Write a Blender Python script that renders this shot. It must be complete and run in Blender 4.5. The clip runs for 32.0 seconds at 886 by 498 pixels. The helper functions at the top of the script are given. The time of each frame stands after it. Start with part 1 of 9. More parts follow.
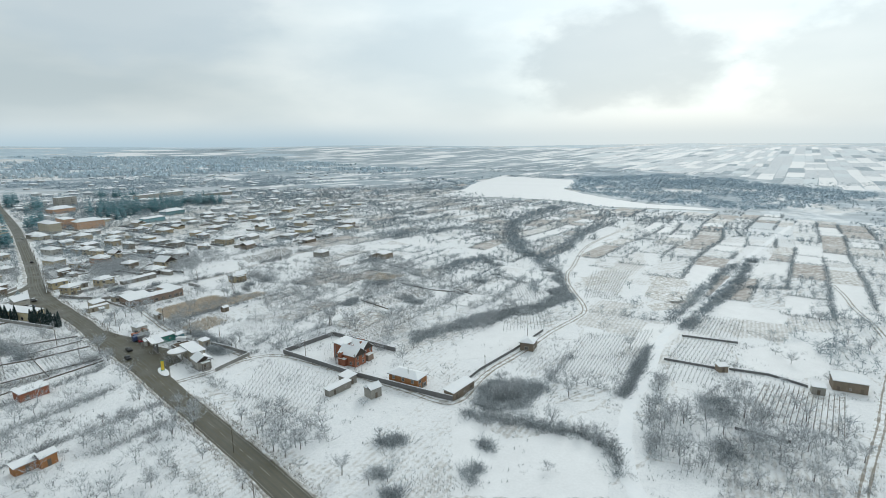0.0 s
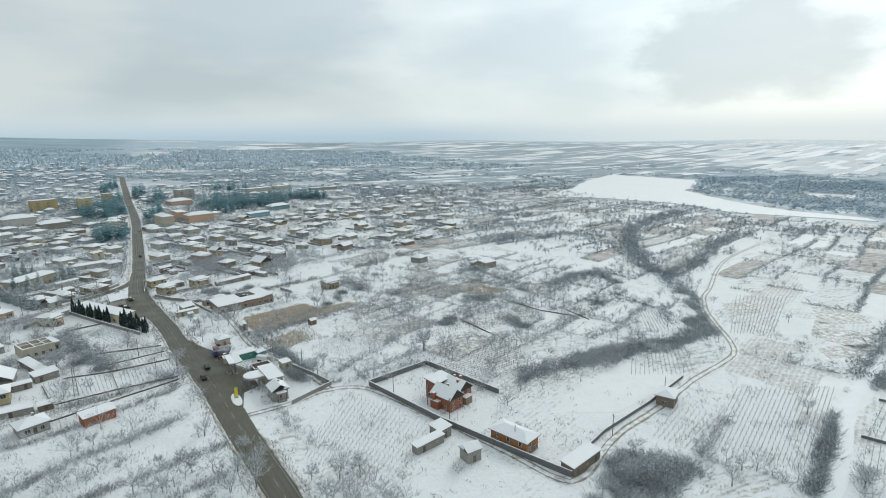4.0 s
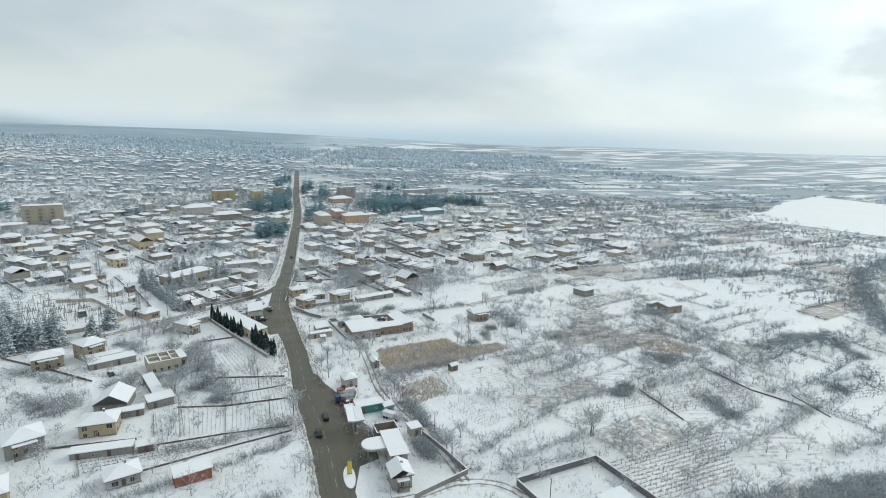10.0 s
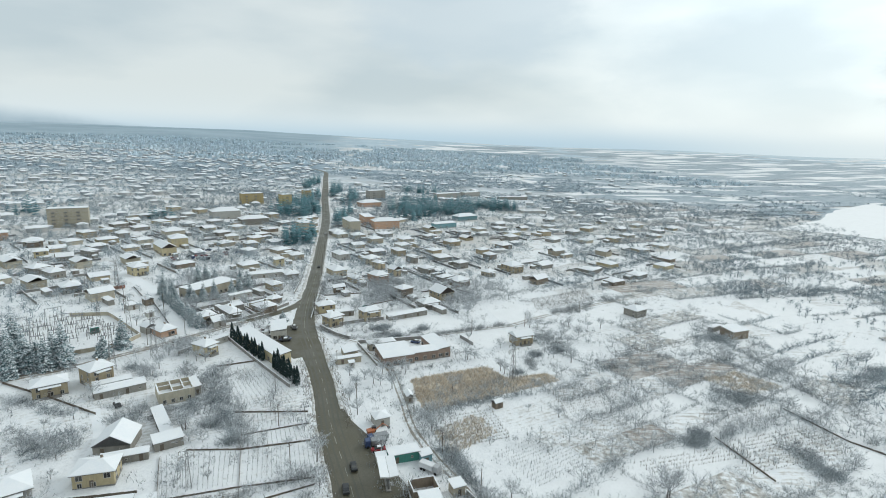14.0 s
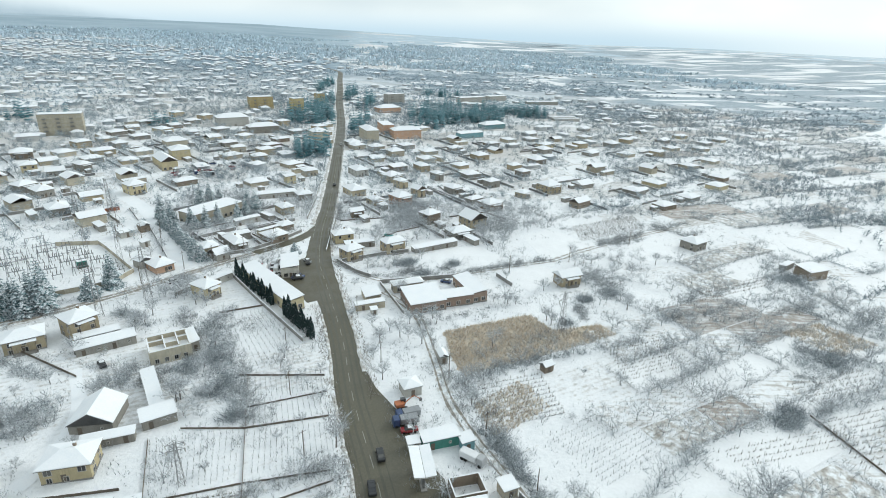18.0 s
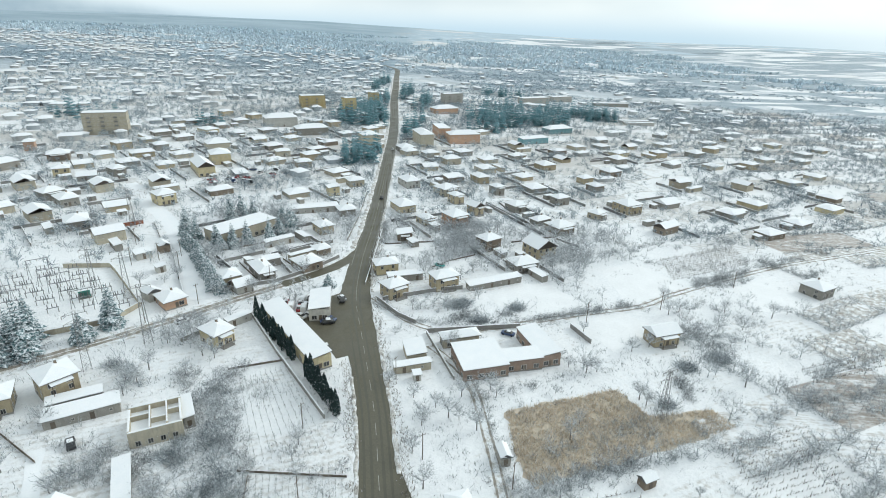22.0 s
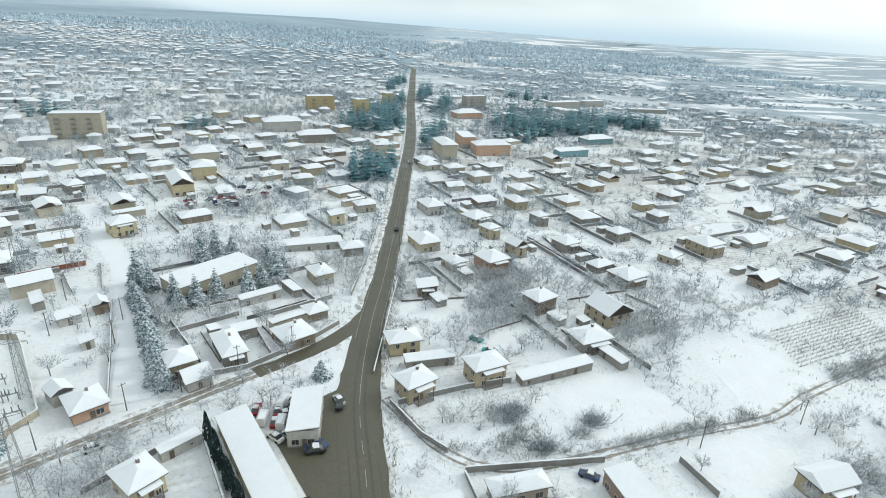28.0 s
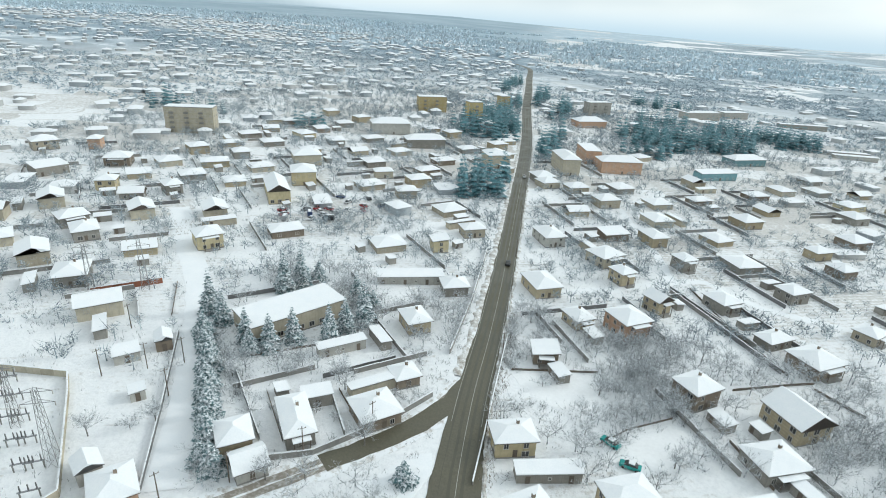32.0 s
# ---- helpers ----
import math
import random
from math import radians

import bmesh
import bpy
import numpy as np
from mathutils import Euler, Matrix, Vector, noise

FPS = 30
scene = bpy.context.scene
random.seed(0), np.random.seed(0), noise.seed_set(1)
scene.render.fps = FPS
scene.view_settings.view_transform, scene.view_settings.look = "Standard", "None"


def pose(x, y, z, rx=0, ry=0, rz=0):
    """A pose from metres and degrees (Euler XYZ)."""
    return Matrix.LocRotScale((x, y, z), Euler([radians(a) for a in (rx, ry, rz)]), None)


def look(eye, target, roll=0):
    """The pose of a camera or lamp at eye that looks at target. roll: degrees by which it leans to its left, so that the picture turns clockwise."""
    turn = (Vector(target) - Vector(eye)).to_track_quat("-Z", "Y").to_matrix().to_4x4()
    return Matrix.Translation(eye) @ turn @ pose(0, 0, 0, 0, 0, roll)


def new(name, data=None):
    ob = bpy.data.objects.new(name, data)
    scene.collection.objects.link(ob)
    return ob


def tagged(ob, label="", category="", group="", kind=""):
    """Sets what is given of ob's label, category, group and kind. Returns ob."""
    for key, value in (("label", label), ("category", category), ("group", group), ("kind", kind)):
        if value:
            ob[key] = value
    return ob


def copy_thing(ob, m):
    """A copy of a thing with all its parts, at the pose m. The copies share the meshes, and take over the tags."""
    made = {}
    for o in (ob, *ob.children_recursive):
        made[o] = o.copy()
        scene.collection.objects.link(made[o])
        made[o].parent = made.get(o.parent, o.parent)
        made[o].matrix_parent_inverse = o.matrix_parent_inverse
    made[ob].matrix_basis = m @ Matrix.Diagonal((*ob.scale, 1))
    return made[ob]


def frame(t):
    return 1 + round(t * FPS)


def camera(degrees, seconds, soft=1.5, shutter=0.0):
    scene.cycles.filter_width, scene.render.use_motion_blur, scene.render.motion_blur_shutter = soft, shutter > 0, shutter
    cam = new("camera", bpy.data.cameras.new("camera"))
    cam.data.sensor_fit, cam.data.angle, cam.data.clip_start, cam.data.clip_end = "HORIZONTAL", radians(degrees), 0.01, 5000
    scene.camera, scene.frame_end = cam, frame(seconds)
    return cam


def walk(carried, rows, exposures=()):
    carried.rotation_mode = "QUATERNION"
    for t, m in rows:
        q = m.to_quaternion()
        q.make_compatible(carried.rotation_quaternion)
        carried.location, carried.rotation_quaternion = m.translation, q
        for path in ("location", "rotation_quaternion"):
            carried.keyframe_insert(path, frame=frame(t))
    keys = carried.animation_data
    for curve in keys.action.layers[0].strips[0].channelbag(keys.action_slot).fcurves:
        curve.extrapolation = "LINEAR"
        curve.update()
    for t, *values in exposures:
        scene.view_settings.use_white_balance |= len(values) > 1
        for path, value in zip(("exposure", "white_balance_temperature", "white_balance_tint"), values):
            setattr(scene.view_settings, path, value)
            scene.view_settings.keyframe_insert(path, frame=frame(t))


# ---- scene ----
cam = camera(77.55, 32.0, soft=1.0)


def heading(x, y, z, yaw, pitch, roll):
    """A camera pose: yaw to the left of +y, pitch up and roll to the left, in degrees."""
    return pose(x, y, z) @ pose(0, 0, 0, 0, 0, yaw) @ pose(0, 0, 0, 90 + pitch, 0, 0) @ pose(0, 0, 0, 0, 0, roll)


walk(cam, [
    (0.0, heading(-21.31, -212.93, 85.85, -33.11, -11.55, -1.03)),
    (0.5, heading(-18.72, -208.46, 85.85, -32.61, -11.59, -1.04)),
    (1.0, heading(-16.34, -203.86, 86.23, -32.07, -11.68, -1.03)),
    (1.5, heading(-14.40, -199.26, 86.45, -30.58, -11.76, -0.87)),
    (2.0, heading(-12.27, -194.66, 86.37, -25.57, -11.97, -2.36)),
    (2.5, heading(-9.98, -190.04, 86.52, -24.46, -12.04, -2.20)),
    (3.0, heading(-8.05, -185.27, 86.67, -24.50, -12.01, -1.65)),
    (3.5, heading(-6.71, -180.64, 86.95, -25.82, -11.83, -0.77)),
    (4.0, heading(-4.82, -175.61, 86.90, -22.59, -11.88, -0.89)),
    (4.5, heading(-3.16, -170.77, 86.93, -16.98, -11.99, -0.86)),
    (6.5, heading(1.33, -151.19, 87.44, -12.06, -12.11, -1.58)),
    (7.0, heading(3.20, -146.83, 87.56, -14.10, -11.79, -0.91)),
    (7.5, heading(2.87, -141.47, 87.76, -14.56, -11.76, -0.39)),
    (8.0, heading(3.10, -136.56, 87.91, -14.91, -11.63, 1.45)),
    (8.5, heading(3.71, -132.26, 88.20, -14.90, -11.54, 1.30)),
    (9.0, heading(3.89, -128.93, 88.58, -14.67, -11.44, 1.15)),
    (9.5, heading(3.95, -126.22, 88.96, -8.93, -11.56, 1.23)),
    (10.0, heading(4.27, -123.97, 89.60, -6.75, -11.61, 1.11)),
    (10.5, heading(4.11, -121.85, 90.01, -6.24, -11.60, 1.12)),
    (11.0, heading(3.89, -119.28, 90.11, -5.93, -11.54, 1.19)),
    (11.5, heading(3.48, -116.46, 90.19, -5.65, -11.52, 1.26)),
    (12.0, heading(2.90, -113.20, 90.42, -5.41, -11.54, 1.32)),
    (12.5, heading(2.55, -109.71, 90.46, -5.22, -11.51, 1.32)),
    (13.0, heading(2.11, -105.78, 90.51, -4.94, -11.50, 1.30)),
    (13.5, heading(1.50, -101.73, 90.78, -4.53, -11.53, 1.30)),
    (15.5, heading(-1.05, -84.12, 90.87, -2.15, -11.59, 1.30)),
    (16.0, heading(-1.49, -79.80, 90.66, -2.12, -20.88, 1.27)),
    (16.5, heading(-2.50, -74.76, 91.13, -2.19, -21.56, 1.42)),
    (17.0, heading(-3.10, -69.74, 91.31, -2.17, -21.57, 1.50)),
    (17.5, heading(-3.78, -64.38, 91.19, -2.30, -21.56, 1.62)),
    (18.0, heading(-4.33, -59.40, 91.20, -2.44, -21.54, 1.69)),
    (18.5, heading(-4.82, -54.30, 91.29, -2.63, -21.59, 1.70)),
    (19.0, heading(-5.18, -49.21, 91.19, -2.87, -21.61, 1.70)),
    (19.5, heading(-5.55, -43.73, 91.00, -3.11, -21.65, 1.72)),
    (20.0, heading(-5.70, -38.29, 90.57, -3.33, -21.65, 1.69)),
    (20.5, heading(-5.90, -32.97, 90.39, -3.55, -21.73, 1.62)),
    (21.0, heading(-6.23, -27.79, 90.08, -1.06, -21.82, 1.66)),
    (21.5, heading(-6.34, -22.32, 89.73, 2.34, -21.92, 1.64)),
    (22.0, heading(-6.75, -16.86, 89.50, 3.34, -21.95, 1.65)),
    (22.5, heading(-7.32, -11.62, 89.36, 3.85, -21.98, 1.75)),
    (23.0, heading(-7.82, -6.46, 89.10, 4.29, -21.99, 1.73)),
    (23.5, heading(-8.73, -1.28, 88.78, 4.54, -22.00, 1.79)),
    (24.0, heading(-9.80, 3.71, 88.67, 4.73, -22.04, 1.89)),
    (24.5, heading(-10.90, 8.80, 88.44, 4.85, -22.08, 1.97)),
    (25.0, heading(-11.97, 13.75, 88.24, 4.90, -22.11, 2.12)),
    (25.5, heading(-13.11, 19.01, 87.77, 4.87, -22.13, 2.14)),
    (27.5, heading(-18.06, 39.23, 85.75, 4.59, -22.08, 2.40)),
    (28.0, heading(-19.37, 44.36, 85.13, 4.47, -22.04, 2.48)),
    (28.5, heading(-20.93, 48.37, 85.53, 4.22, -22.14, 2.78)),
    (29.0, heading(-22.46, 52.96, 85.21, 4.10, -22.11, 2.84)),
    (29.5, heading(-23.93, 57.59, 84.95, 3.99, -22.13, 2.94)),
    (30.0, heading(-25.30, 62.43, 84.73, 3.93, -22.18, 3.00)),
    (30.5, heading(-26.84, 67.35, 84.54, 3.81, -22.19, 3.10)),
    (31.0, heading(-28.10, 72.12, 84.47, 3.78, -22.17, 3.08)),
    (31.5, heading(-29.41, 76.71, 84.27, 3.96, -22.13, 2.91)),
    (32.0, heading(-31.45, 81.40, 83.88, 15.32, -22.65, 3.27)),
], exposures=[(0.0, -0.27, 6150, 5), (4.0, -0.27, 6150, 5), (8.0, -0.20, 6150, 5), (12.0, -0.13, 6150, 5), (16.0, -0.07, 6150, 5), (17.0, 0.06, 6150, 5), (18.2, 0.12, 6150, 5), (25.0, 0.13, 6150, 5), (28.0, 0.11, 6150, 5), (32.0, 0.12, 6150, 5)])

# ---- sky and sun: an overcast winter noon, the sun veiled ahead to the right ----
SUN_AZ, SUN_EL = radians(58), radians(30)


def build_world():
    w = bpy.data.worlds.new("winter_sky")
    scene.world = w
    w.use_nodes = True
    nt = w.node_tree
    nt.nodes.clear()
    N, L = nt.nodes.new, nt.links.new
    sky = N("ShaderNodeTexSky")
    sky.sky_type = "NISHITA"
    sky.sun_disc = False
    sky.sun_elevation, sky.sun_rotation = SUN_EL, SUN_AZ
    sky.air_density, sky.dust_density = 1.0, 2.0
    co = N("ShaderNodeTexCoord")
    sep = N("ShaderNodeSeparateXYZ")
    L(co.outputs["Generated"], sep.inputs[0])
    # cloud sheet: flattened coordinates make the clouds shrink towards the horizon
    mapping = N("ShaderNodeMapping")
    mapping.inputs["Scale"].default_value = (1.0, 1.0, 3.2)
    L(co.outputs["Generated"], mapping.inputs[0])
    big = N("ShaderNodeTexNoise")
    big.inputs["Scale"].default_value, big.inputs["Detail"].default_value = 2.6, 6
    big.inputs["Roughness"].default_value = 0.45
    L(mapping.outputs[0], big.inputs["Vector"])
    ramp = N("ShaderNodeValToRGB")
    ramp.color_ramp.elements[0].position, ramp.color_ramp.elements[0].color = 0.38, (0.62, 0.68, 0.70, 1)
    ramp.color_ramp.elements[1].position, ramp.color_ramp.elements[1].color = 0.58, (0.80, 0.825, 0.81, 1)
    L(big.outputs["Fac"], ramp.inputs[0])
    # brighter towards the veiled sun
    sun = N("ShaderNodeVectorMath")
    sun.operation = "DOT_PRODUCT"
    sun.inputs[1].default_value = (math.sin(SUN_AZ) * math.cos(SUN_EL), math.cos(SUN_AZ) * math.cos(SUN_EL), math.sin(SUN_EL))
    L(co.outputs["Generated"], sun.inputs[0])
    glow = N("ShaderNodeMapRange")
    glow.interpolation_type = "SMOOTHSTEP"
    glow.inputs["From Min"].default_value, glow.inputs["From Max"].default_value = 0.55, 1.0
    glow.inputs["To Min"].default_value, glow.inputs["To Max"].default_value = 0.95, 1.50
    L(sun.outputs["Value"], glow.inputs["Value"])
    lit = N("ShaderNodeVectorMath")
    lit.operation = "SCALE"
    L(ramp.outputs[0], lit.inputs[0])
    L(glow.outputs[0], lit.inputs["Scale"])
    # separate darker clouds drifting low over the plain
    tall = N("ShaderNodeMapping")
    tall.inputs["Scale"].default_value = (1.0, 1.0, 2.0)
    L(co.outputs["Generated"], tall.inputs[0])
    unit = N("ShaderNodeVectorMath")
    unit.operation = "NORMALIZE"
    L(tall.outputs[0], unit.inputs[0])
    torn = N("ShaderNodeTexNoise")
    torn.inputs["Scale"].default_value, torn.inputs["Detail"].default_value, torn.inputs["Roughness"].default_value = 9.0, 6, 0.55
    L(tall.outputs[0], torn.inputs["Vector"])
    sheet = lit.outputs[0]
    for toward, near_cos, far_cos, depth in (((0.765, 0.635, 0.225), 0.9945, 0.982, 0.75), ((0.10, 0.95, 0.42), 0.992, 0.975, 0.55), ((0.935, 0.345, 0.19), 0.9945, 0.985, 0.5), ((0.50, 0.84, 0.20), 0.994, 0.975, 0.35)):
        dot = N("ShaderNodeVectorMath")
        dot.operation = "DOT_PRODUCT"
        dot.inputs[1].default_value = Vector(toward).normalized()
        L(unit.outputs[0], dot.inputs[0])
        rag = N("ShaderNodeMath")
        rag.operation = "MULTIPLY_ADD"
        rag.inputs[1].default_value = 0.034
        L(torn.outputs["Fac"], rag.inputs[0])
        L(dot.outputs["Value"], rag.inputs[2])
        edge = N("ShaderNodeMapRange")
        edge.interpolation_type = "SMOOTHSTEP"
        edge.inputs["From Min"].default_value, edge.inputs["From Max"].default_value = far_cos + 0.017, near_cos + 0.017
        edge.inputs["To Max"].default_value = depth
        L(rag.outputs[0], edge.inputs["Value"])
        over = N("ShaderNodeMix")
        over.data_type = "RGBA"
        over.inputs["B"].default_value = (0.575, 0.655, 0.71, 1)
        L(edge.outputs[0], over.inputs["Factor"])
        L(sheet, over.inputs["A"])
        sheet = over.outputs["Result"]
    # mist on the horizon, paler under the veiled sun
    mist = N("ShaderNodeMapRange")
    mist.interpolation_type = "SMOOTHSTEP"
    mist.inputs["From Min"].default_value, mist.inputs["From Max"].default_value = -0.03, 0.085
    mist.inputs["To Min"].default_value, mist.inputs["To Max"].default_value = 1.0, 0.0
    L(sep.outputs["Z"], mist.inputs["Value"])
    haze = N("ShaderNodeMix")
    haze.data_type = "RGBA"
    haze.inputs["B"].default_value = (0.80, 0.87, 0.90, 1)
    L(mist.outputs[0], haze.inputs["Factor"])
    L(sheet, haze.inputs["A"])
    low = N("ShaderNodeMapRange")
    low.interpolation_type = "SMOOTHSTEP"
    low.inputs["From Min"].default_value, low.inputs["From Max"].default_value = -0.014, 0.034
    low.inputs["To Min"].default_value, low.inputs["To Max"].default_value = 1.0, 0.0
    L(sep.outputs["Z"], low.inputs["Value"])
    side = N("ShaderNodeMapRange")
    side.interpolation_type = "SMOOTHSTEP"
    side.inputs["From Min"].default_value, side.inputs["From Max"].default_value = 0.66, 0.88
    L(sun.outputs["Value"], side.inputs["Value"])
    blue = N("ShaderNodeMix")
    blue.data_type = "RGBA"
    blue.inputs["A"].default_value, blue.inputs["B"].default_value = (0.53, 0.67, 0.765, 1), (0.76, 0.84, 0.875, 1)
    L(side.outputs[0], blue.inputs["Factor"])
    deep = N("ShaderNodeMix")
    deep.data_type = "RGBA"
    L(low.outputs[0], deep.inputs["Factor"])
    L(haze.outputs["Result"], deep.inputs["A"])
    L(blue.outputs["Result"], deep.inputs["B"])
    haze = deep
    thin = N("ShaderNodeMix")
    thin.data_type = "RGBA"
    thin.inputs["Factor"].default_value = 0.9
    air = N("ShaderNodeVectorMath")
    air.operation = "SCALE"
    air.inputs["Scale"].default_value = 0.1
    L(sky.outputs[0], air.inputs[0])
    L(air.outputs[0], thin.inputs["A"])
    L(haze.outputs["Result"], thin.inputs["B"])
    bg = N("ShaderNodeBackground")
    bg.inputs["Strength"].default_value = 1.12
    L(thin.outputs["Result"], bg.inputs["Color"])
    out = N("ShaderNodeOutputWorld")
    L(bg.outputs[0], out.inputs[0])


build_world()
sun_data = bpy.data.lights.new("sun", "SUN")
sun_data.energy, sun_data.angle, sun_data.color = 1.15, radians(12), (1.0, 0.95, 0.88)
sun = new("sun", sun_data)
sun.matrix_world = look((0, 0, 400), (-100 * math.sin(SUN_AZ) * math.cos(SUN_EL), -100 * math.cos(SUN_AZ) * math.cos(SUN_EL), 400 - 100 * math.sin(SUN_EL)))


# ---- materials ----
def material(name, rough=0.9):
    m = bpy.data.materials.new(name)
    m.use_nodes = True
    b = m.node_tree.nodes["Principled BSDF"]
    b.inputs["Roughness"].default_value = rough
    return m, m.node_tree, b


def noise_tex(nt, scale, detail=4, rough=0.55, vector=None):
    n = nt.nodes.new("ShaderNodeTexNoise")
    n.inputs["Scale"].default_value, n.inputs["Detail"].default_value, n.inputs["Roughness"].default_value = scale, detail, rough
    if vector is not None:
        nt.links.new(vector, n.inputs["Vector"])
    return n.outputs["Fac"]


def ramp_of(nt, value, stops):
    r = nt.nodes.new("ShaderNodeValToRGB")
    while len(r.color_ramp.elements) < len(stops):
        r.color_ramp.elements.new(0.5)
    for e, (p, c) in zip(r.color_ramp.elements, stops):
        e.position, e.color = p, (*c, 1)
    nt.links.new(value, r.inputs[0])
    return r.outputs[0]


def mixed(nt, fac, a, b, blend="MIX"):
    m = nt.nodes.new("ShaderNodeMix")
    m.data_type, m.blend_type = "RGBA", blend
    for key, v in (("Factor", fac), ("A", a), ("B", b)):
        if isinstance(v, bpy.types.NodeSocket):
            nt.links.new(v, m.inputs[key])
        else:
            m.inputs[key].default_value = v if key == "Factor" else (*v, 1)
    return m.outputs["Result"]


def bump(nt, b, height, strength=0.4, distance=0.1):
    n = nt.nodes.new("ShaderNodeBump")
    n.inputs["Strength"].default_value, n.inputs["Distance"].default_value = strength, distance
    nt.links.new(height, n.inputs["Height"])
    nt.links.new(n.outputs[0], b.inputs["Normal"])


def place_of(nt):
    return nt.nodes.new("ShaderNodeNewGeometry").outputs["Position"]


def simple(name, colour, dark=0.75, scale=1.5, rough=0.85, vary=0.0, relief=0.0, metal=0.0):
    """A surface of one colour with two scales of wear; vary: how far one piece differs from the next."""
    m, nt, b = material(name, rough)
    p = place_of(nt)
    a = noise_tex(nt, scale, 5, 0.6, p)
    c = noise_tex(nt, scale * 9, 3, 0.6, p)
    low = tuple(v * dark for v in colour)
    col = mixed(nt, ramp_of(nt, a, [(0.3, (0, 0, 0)), (0.7, (1, 1, 1))]), low, colour)
    col = mixed(nt, 0.35, col, ramp_of(nt, c, [(0.3, low), (0.7, tuple(min(1, v * 1.1) for v in colour))]))
    if vary:
        o = nt.nodes.new("ShaderNodeObjectInfo").outputs["Random"]
        col = mixed(nt, 1.0, col, ramp_of(nt, o, [(0, (1 - vary,) * 3), (1, (1, 1, 1))]), "MULTIPLY")
    nt.links.new(col, b.inputs["Base Color"])
    b.inputs["Metallic"].default_value = metal
    if relief:
        bump(nt, b, c, relief, 0.03)
    return m


def snow_ground_material():
    """Fresh snow with dry grass and weeds poking through, in strips of fields."""
    m, nt, b = material("snowy_ground", 0.75)
    p = place_of(nt)
    turn = nt.nodes.new("ShaderNodeMapping")
    turn.inputs["Rotation"].default_value = (0, 0, radians(-28))
    nt.links.new(p, turn.inputs[0])
    br = nt.nodes.new("ShaderNodeTexBrick")
    for key, v in (("Scale", 1.0), ("Mortar Size", 0.9), ("Mortar Smooth", 0.4), ("Bias", 0.0), ("Brick Width", 52.0), ("Row Height", 23.0)):
        br.inputs[key].default_value = v
    br.inputs["Color1"].default_value, br.inputs["Color2"].default_value = (0, 0, 0, 1), (1, 1, 1, 1)
    br.inputs["Mortar"].default_value = (0.8, 0.8, 0.8, 1)
    drift = nt.nodes.new("ShaderNodeTexNoise")
    drift.inputs["Scale"].default_value, drift.inputs["Detail"].default_value = 0.022, 4
    nt.links.new(p, drift.inputs["Vector"])
    bend = nt.nodes.new("ShaderNodeVectorMath")
    bend.operation = "MULTIPLY_ADD"
    nt.links.new(drift.outputs["Color"], bend.inputs[0])
    bend.inputs[1].default_value = (38, 38, 0)
    nt.links.new(turn.outputs[0], bend.inputs[2])
    nt.links.new(bend.outputs[0], br.inputs["Vector"])
    weeds = noise_tex(nt, 0.5, 8, 0.75, p)
    broad = noise_tex(nt, 0.03, 5, 0.55, p)
    # how much grass shows: by field and by broad patches
    lift = nt.nodes.new("ShaderNodeMath")
    lift.operation = "MULTIPLY_ADD"
    nt.links.new(ramp_of(nt, br.outputs["Color"], [(0.35, (0, 0, 0)), (0.95, (1, 1, 1))]), lift.inputs[0])
    lift.inputs[1].default_value = 0.22
    nt.links.new(weeds, lift.inputs[2])
    furrow = nt.nodes.new("ShaderNodeMath")
    furrow.operation = "MULTIPLY"
    rows = nt.nodes.new("ShaderNodeTexWave")
    rows.bands_direction = "Y"
    rows.inputs["Scale"].default_value, rows.inputs["Distortion"].default_value, rows.inputs["Detail"].default_value = 0.17, 1.2, 3
    nt.links.new(turn.outputs[0], rows.inputs["Vector"])
    lift2 = nt.nodes.new("ShaderNodeMath")
    lift2.operation = "MULTIPLY_ADD"
    nt.links.new(broad, lift2.inputs[0])
    lift2.inputs[1].default_value = 0.30
    nt.links.new(lift.outputs[0], lift2.inputs[2])
    nt.links.new(ramp_of(nt, br.outputs["Color"], [(0.45, (0, 0, 0)), (0.75, (1, 1, 1))]), furrow.inputs[0])
    nt.links.new(rows.outputs["Fac"], furrow.inputs[1])
    tilled = nt.nodes.new("ShaderNodeMath")
    tilled.operation = "MULTIPLY_ADD"
    nt.links.new(furrow.outputs[0], tilled.inputs[0])
    tilled.inputs[1].default_value = 0.10
    nt.links.new(lift2.outputs[0], tilled.inputs[2])
    # gardens of the town hold more weeds and litter than the fields
    sep = nt.nodes.new("ShaderNodeSeparateXYZ")
    nt.links.new(p, sep.inputs[0])
    town = nt.nodes.new("ShaderNodeMapRange")
    town.interpolation_type = "SMOOTHSTEP"
    town.inputs["From Min"].default_value, town.inputs["From Max"].default_value = 220.0, 420.0
    town.inputs["To Min"].default_value, town.inputs["To Max"].default_value = 0.0, 0.17
    nt.links.new(sep.outputs["Y"], town.inputs["Value"])
    lift3 = nt.nodes.new("ShaderNodeMath")
    nt.links.new(tilled.outputs[0], lift3.inputs[0])
    nt.links.new(town.outputs[0], lift3.inputs[1])
    # the plots around the crossroads lie under deeper snow
    mid = nt.nodes.new("ShaderNodeVectorMath")
    mid.operation = "DISTANCE"
    mid.inputs[1].default_value = (-20, 80, 0)
    nt.links.new(p, mid.inputs[0])
    deep = nt.nodes.new("ShaderNodeMapRange")
    deep.interpolation_type = "SMOOTHSTEP"
    deep.inputs["From Min"].default_value, deep.inputs["From Max"].default_value = 90.0, 300.0
    deep.inputs["To Min"].default_value, deep.inputs["To Max"].default_value = -0.10, 0.0
    nt.links.new(mid.outputs["Value"], deep.inputs["Value"])
